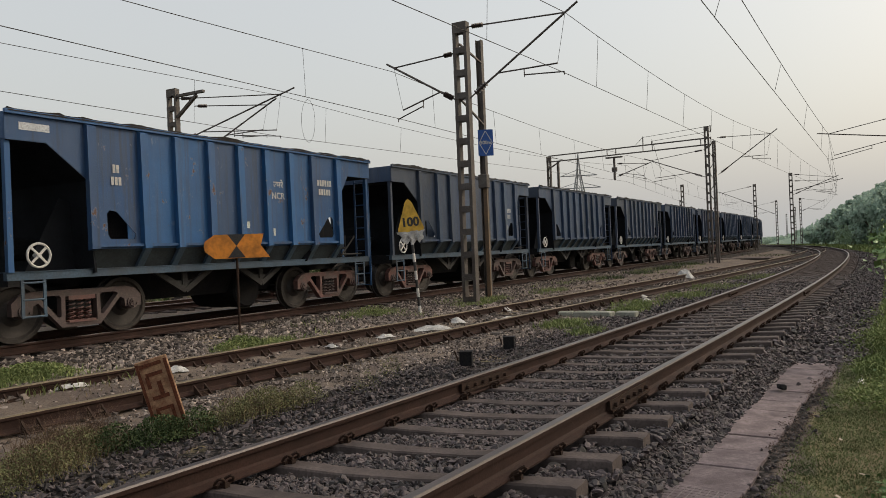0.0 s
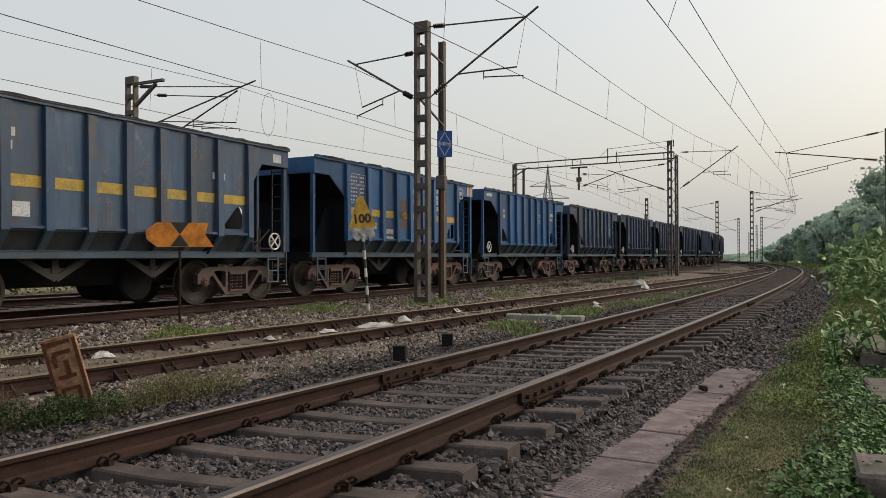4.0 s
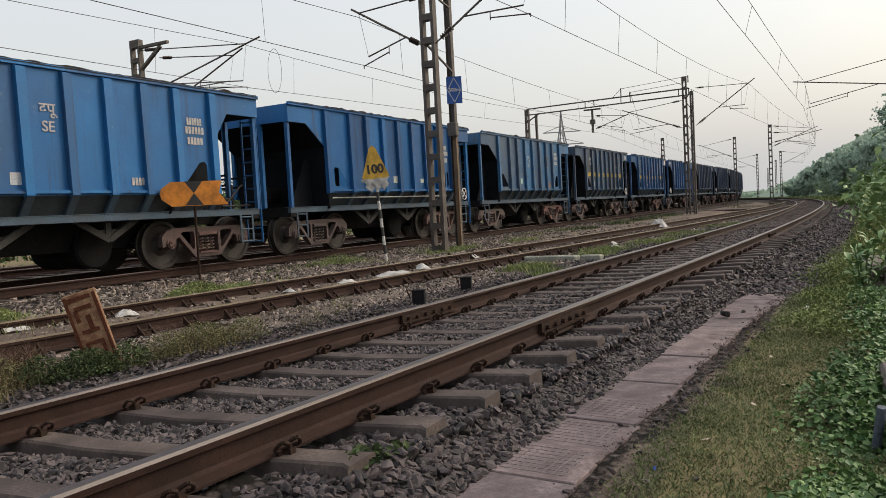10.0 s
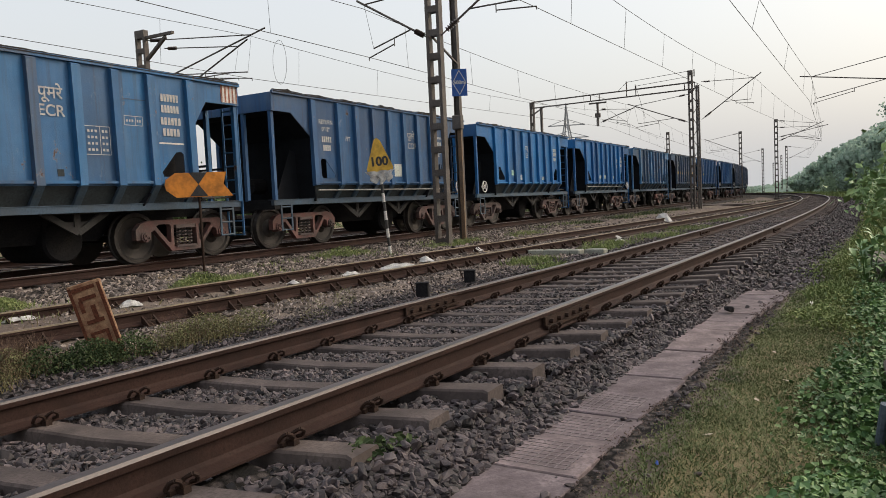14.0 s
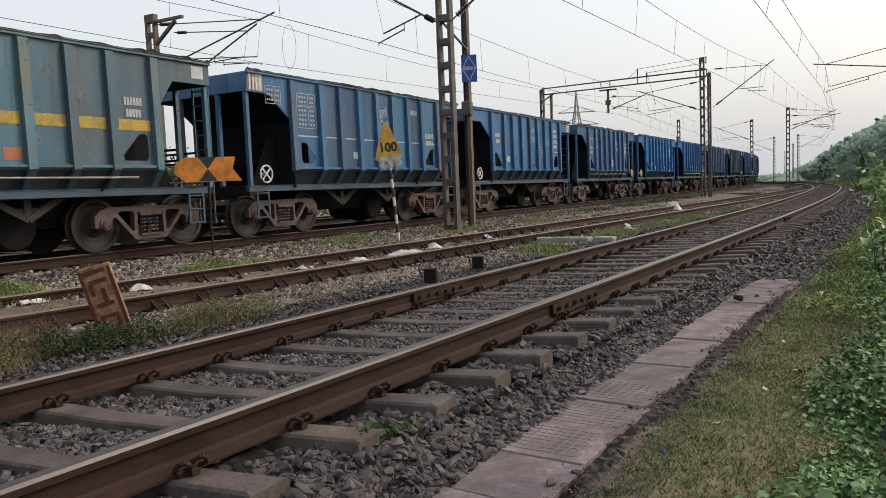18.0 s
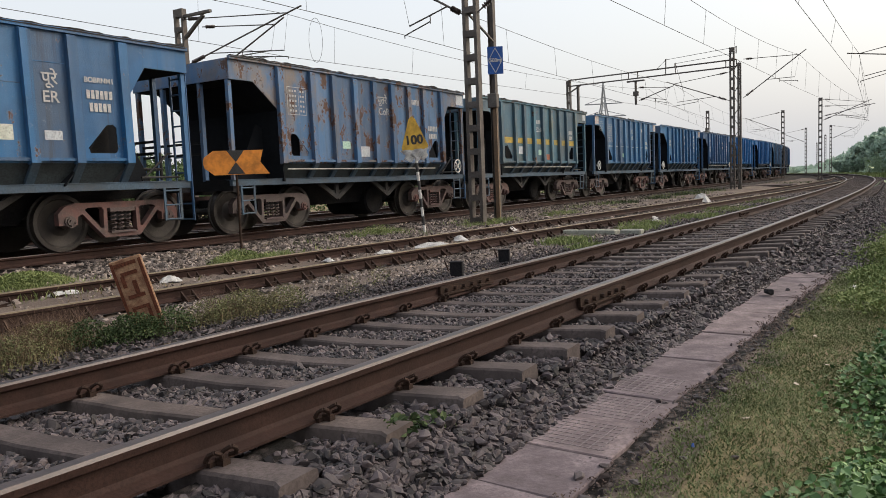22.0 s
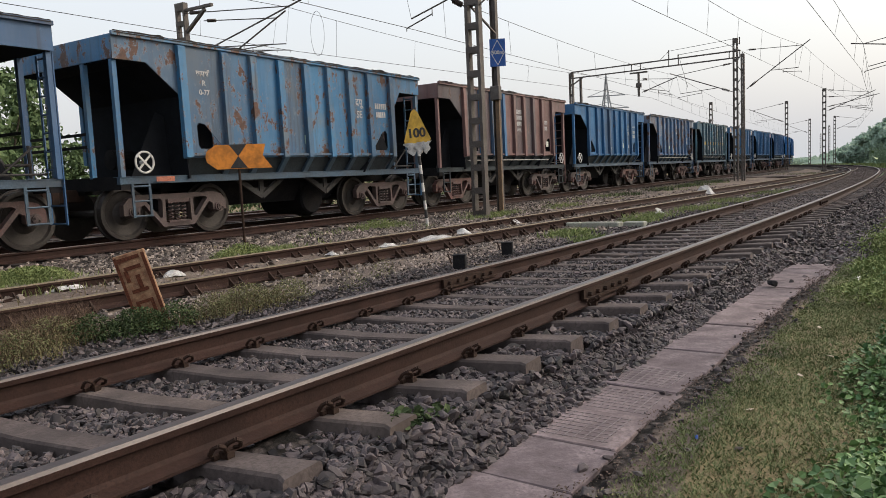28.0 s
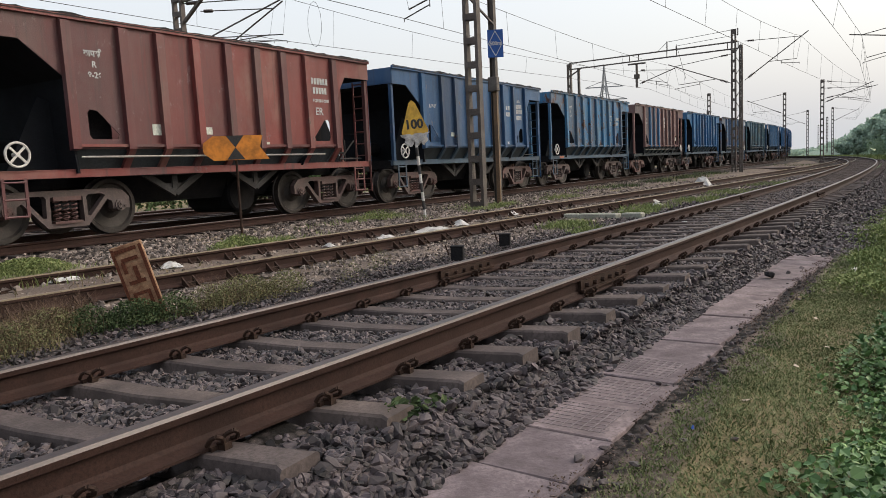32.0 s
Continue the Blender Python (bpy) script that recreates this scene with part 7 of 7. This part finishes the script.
def build_tree(x, y, h, spread, seed, m_leaf, leaf=0.3, n=900, z0=-0.3, label="leafy green tree on the slope", solid=False):
    r = np.random.RandomState(seed)
    rr = random.Random(seed)
    t = empty("tree", label, "tree", "trees along the line")
    t.matrix_basis = pose(x, y, z0)
    mb = Mb()
    mb.rod((0, 0, 0), (0.1, 0, h * 0.45), 0.035 * h * 0.55, 8, 0.022 * h * 0.55)
    tips = []
    for _ in range(7):
        a = rr.uniform(0, 6.28)
        q = spread * rr.uniform(0.35, 0.8)
        e = (math.cos(a) * q, math.sin(a) * q, h * rr.uniform(0.55, 0.95))
        mb.rod((0.1 * rr.random(), 0, h * rr.uniform(0.25, 0.45)), e, 0.009 * h, 6, 0.004 * h)
        tips.append(e)
    tips.append((0, 0, h * 0.92))
    part("trunk", mb, M_BARK, t)
    if not solid:
        P = np.concatenate([r.normal(0, 1, (n // len(tips), 3)).clip(-1.5, 1.5) * [spread * 0.3, spread * 0.3, h * 0.12] + e for e in tips])
    else:
        V, F, P, base = [], [], [], 0
        lumps = tips + [(spread * 0.5 * math.cos(i * 1.3), spread * 0.5 * math.sin(i * 1.3), h * rr.uniform(0.2, 0.8)) for i in range(8 + int(max(0, h - 5) * 4))]
        for e in lumps:
            sv, sf = CLUMPS[rr.randrange(len(CLUMPS))]
            size = np.array([1.0, 1.0, 0.8]) * spread * rr.uniform(0.24, 0.4)
            V.append(sv * size * 0.5 + np.array(e))
            F.append(sf + base)
            base += len(sv)
            q = r.normal(0, 1, (n // len(lumps), 3))
            q /= np.linalg.norm(q, axis=1)[:, None]
            P.append(q * size * r.uniform(0.45, 1.25, (len(q), 1)) + np.array(e))
        P = np.concatenate(P)
    leaves("crown", "", P[P[:, 2] > h * 0.12], leaf, m_leaf, seed + 1, parent=t, core=(np.concatenate(V), np.concatenate(F)) if solid else None, plain=True, slim=0.7)
    return t


rr = random.Random(9)
# the wooded slope on the outer side of the bend
RIDGE = ([-0.5, -0.2, -0.068, -0.052, -0.035, -0.017, 0.013, 0.032, 0.045, 0.077, 0.1], [0.1, 0.085, 0.077, 0.0725, 0.066, 0.056, 0.04, 0.023, 0.0147, 0.005, 0.0])


def slope_z(d, az):
    """Height of the rising ground at a distance and bearing from the camera, shaped to fit its view."""
    x, y = -1.9 + d * math.cos(az), -3.1 + d * math.sin(az)
    off = y_of(NEAR, x) - 7.5 - y
    rise = min(1, max(0, (d - 55) / 130)) * min(1, max(0, off / 14))
    return x, y, off, -0.35 + rise * 0.72 * float(np.interp(az, *RIDGE)) * d


mb = Mb()
nd, na = 44, 60
for i in range(nd):
    for j in range(na):
        d, az = 52 + 260 * (i / (nd - 1)) ** 1.2, -0.5 + 0.6 * j / (na - 1)
        x, y, off, z = slope_z(d, az)
        mb.v.append((x, y, z + (0.8 * vnoise(x, y, 0.12, 4) + 0.5 * vnoise(x, y, 0.4, 6)) * (off > 4)))
mb.f = [(i * na + j, (i + 1) * na + j, (i + 1) * na + j + 1, i * na + j + 1) for i in range(nd - 1) for j in range(na - 1)]
# The slope takes the haze-paled leaf colour as well
tagged(part("hill", mb, M_HAZETREE, None, smooth=True), "wooded green slope rising beside the bend", "hill", kind="structure")
spots = []
# Trees are placed and sized to fill the ridge line the camera sees
for i in range(190):
    d, az = 58 + 190 * (i / 190) ** 1.1, 0.05 - 0.17 * rr.random()
    x, y, off, z = slope_z(d, az)
    top = 0.45 + float(np.interp(az, *RIDGE)) * d
    if off > 0.5 and (d > 95 or az < -0.03):
        spots.append((x, y, z, max(1.4, min(9, (top - z) * rr.uniform(0.75, 1.0)))))
spots.append((73, -8.9, -0.3, 10.6))
r = np.random.RandomState(80)
P = []
for i in range(70):
    x = 46 + 85 * r.rand()
    y = y_of(NEAR, x) - 7.2 - 6 * r.rand()
    P.append(r.normal(0, 1, (520, 3)).clip(-1.7, 1.7) * [1.7, 1.3, 0.75] + (x, y, 0.8 + 0.9 * r.rand()))
P = np.concatenate(P)
leaves("slope_scrub", "dense green scrub at the foot of the slope", P[P[:, 2] > -0.35], 0.12, M_TREE, 81, "scrub", plain=True)
for k, (x, y, z, h) in enumerate(spots):
    build_tree(x, y, h, 1.3 + h * 0.2, 200 + 3 * k, M_TREE if x < 66 else M_HAZETREE, 0.17 if x < 85 else 0.28, 2800 if x < 85 else 1500, z0=z, solid=True)
for k, (x, y, h) in enumerate(((8.5, 25, 7.2), (11.5, 26.5, 7.2), (4, 24.5, 7), (14.5, 27, 6.6), (10, 23.5, 5.0), (13, 24.5, 5.6), (6, 23.5, 3.9), (1, 24, 4.5), (16.5, 25, 3.4), (-2, 25, 5), (12, 23, 4), (7.5, 23, 4.5), (19, 24.5, 3), (22, 25, 3), (26, 25, 3), (-5, 24.5, 5.5), (30, 25.5, 3.2))):
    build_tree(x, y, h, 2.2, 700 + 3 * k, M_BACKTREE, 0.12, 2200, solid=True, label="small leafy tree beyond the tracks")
# far woods that close the view
r = np.random.RandomState(90)
P = []
for i in range(190):
    a = radians(-14 + 26 * i / 190)
    d = r.uniform(230, 330)
    cx, cy = d * math.cos(a), d * math.sin(a) - 3
    hh = float(np.interp(math.degrees(a), [-14, -6, -2, 1.2, 3, 12], [30, 26, 15, 6, 1.5, 1.0])) * r.uniform(0.75, 1.1)
    P.append(r.normal(0, 1, (240, 3)).clip(-1.6, 1.6) * [5, 5, hh * 0.2] + (cx, cy, hh * 0.5))
P = np.concatenate(P)
leaves("far_woods", "hazy wooded hill in the distance", P[P[:, 2] > -0.3], 0.8, M_HAZETREE, 91, "woods", plain=True)


# ---- motions ----
TRAVEL = [(0, 14.02), (1, 18.84), (6, 43.78), (9, 59.02), (13, 79.56), (19, 109.74), (23, 129.57), (28, 153.79), (32, 172.77)]


def travelled(t):
    """How far the leading end of wagon 0 has come, smoothly between the known times."""
    ts, ss = zip(*TRAVEL)
    n = len(ts)
    v = [(ss[1] - ss[0]) / (ts[1] - ts[0])] + [(ss[i + 1] - ss[i - 1]) / (ts[i + 1] - ts[i - 1]) for i in range(1, n - 1)] + [(ss[-1] - ss[-2]) / (ts[-1] - ts[-2])]
    i = min(max(0, int(np.searchsorted(ts, t, "right")) - 1), n - 2)
    h = ts[i + 1] - ts[i]
    u = (t - ts[i]) / h
    return ((2 * u**3 - 3 * u**2 + 1) * ss[i] + (u**3 - 2 * u**2 + u) * h * v[i] + (3 * u**2 - 2 * u**3) * ss[i + 1] + (u**3 - u**2) * h * v[i + 1])


def wagon_pose(s):
    x, y, h = on_train_line(s - BODY / 2)
    return pose(x, y, TRAIN_Z, 0, 0, math.degrees(h)) @ pose(BODY / 2, 0, 0)


def motions():
    for k, wg, wheels in WAGONS:
        walk(wg, [(t / 2, wagon_pose(travelled(t / 2) - k * WAGON_LENGTH)) for t in range(65)])
        for w in wheels:
            home = w.matrix_basis.copy()
            rows = []
            for i in range(0, 241):
                t = i * 32.0 / 240
                rows.append((t, home @ pose(0, 0, 0, 0, math.degrees(travelled(t) / 0.5) % 360, 0)))
            walk(w, rows)


motions()
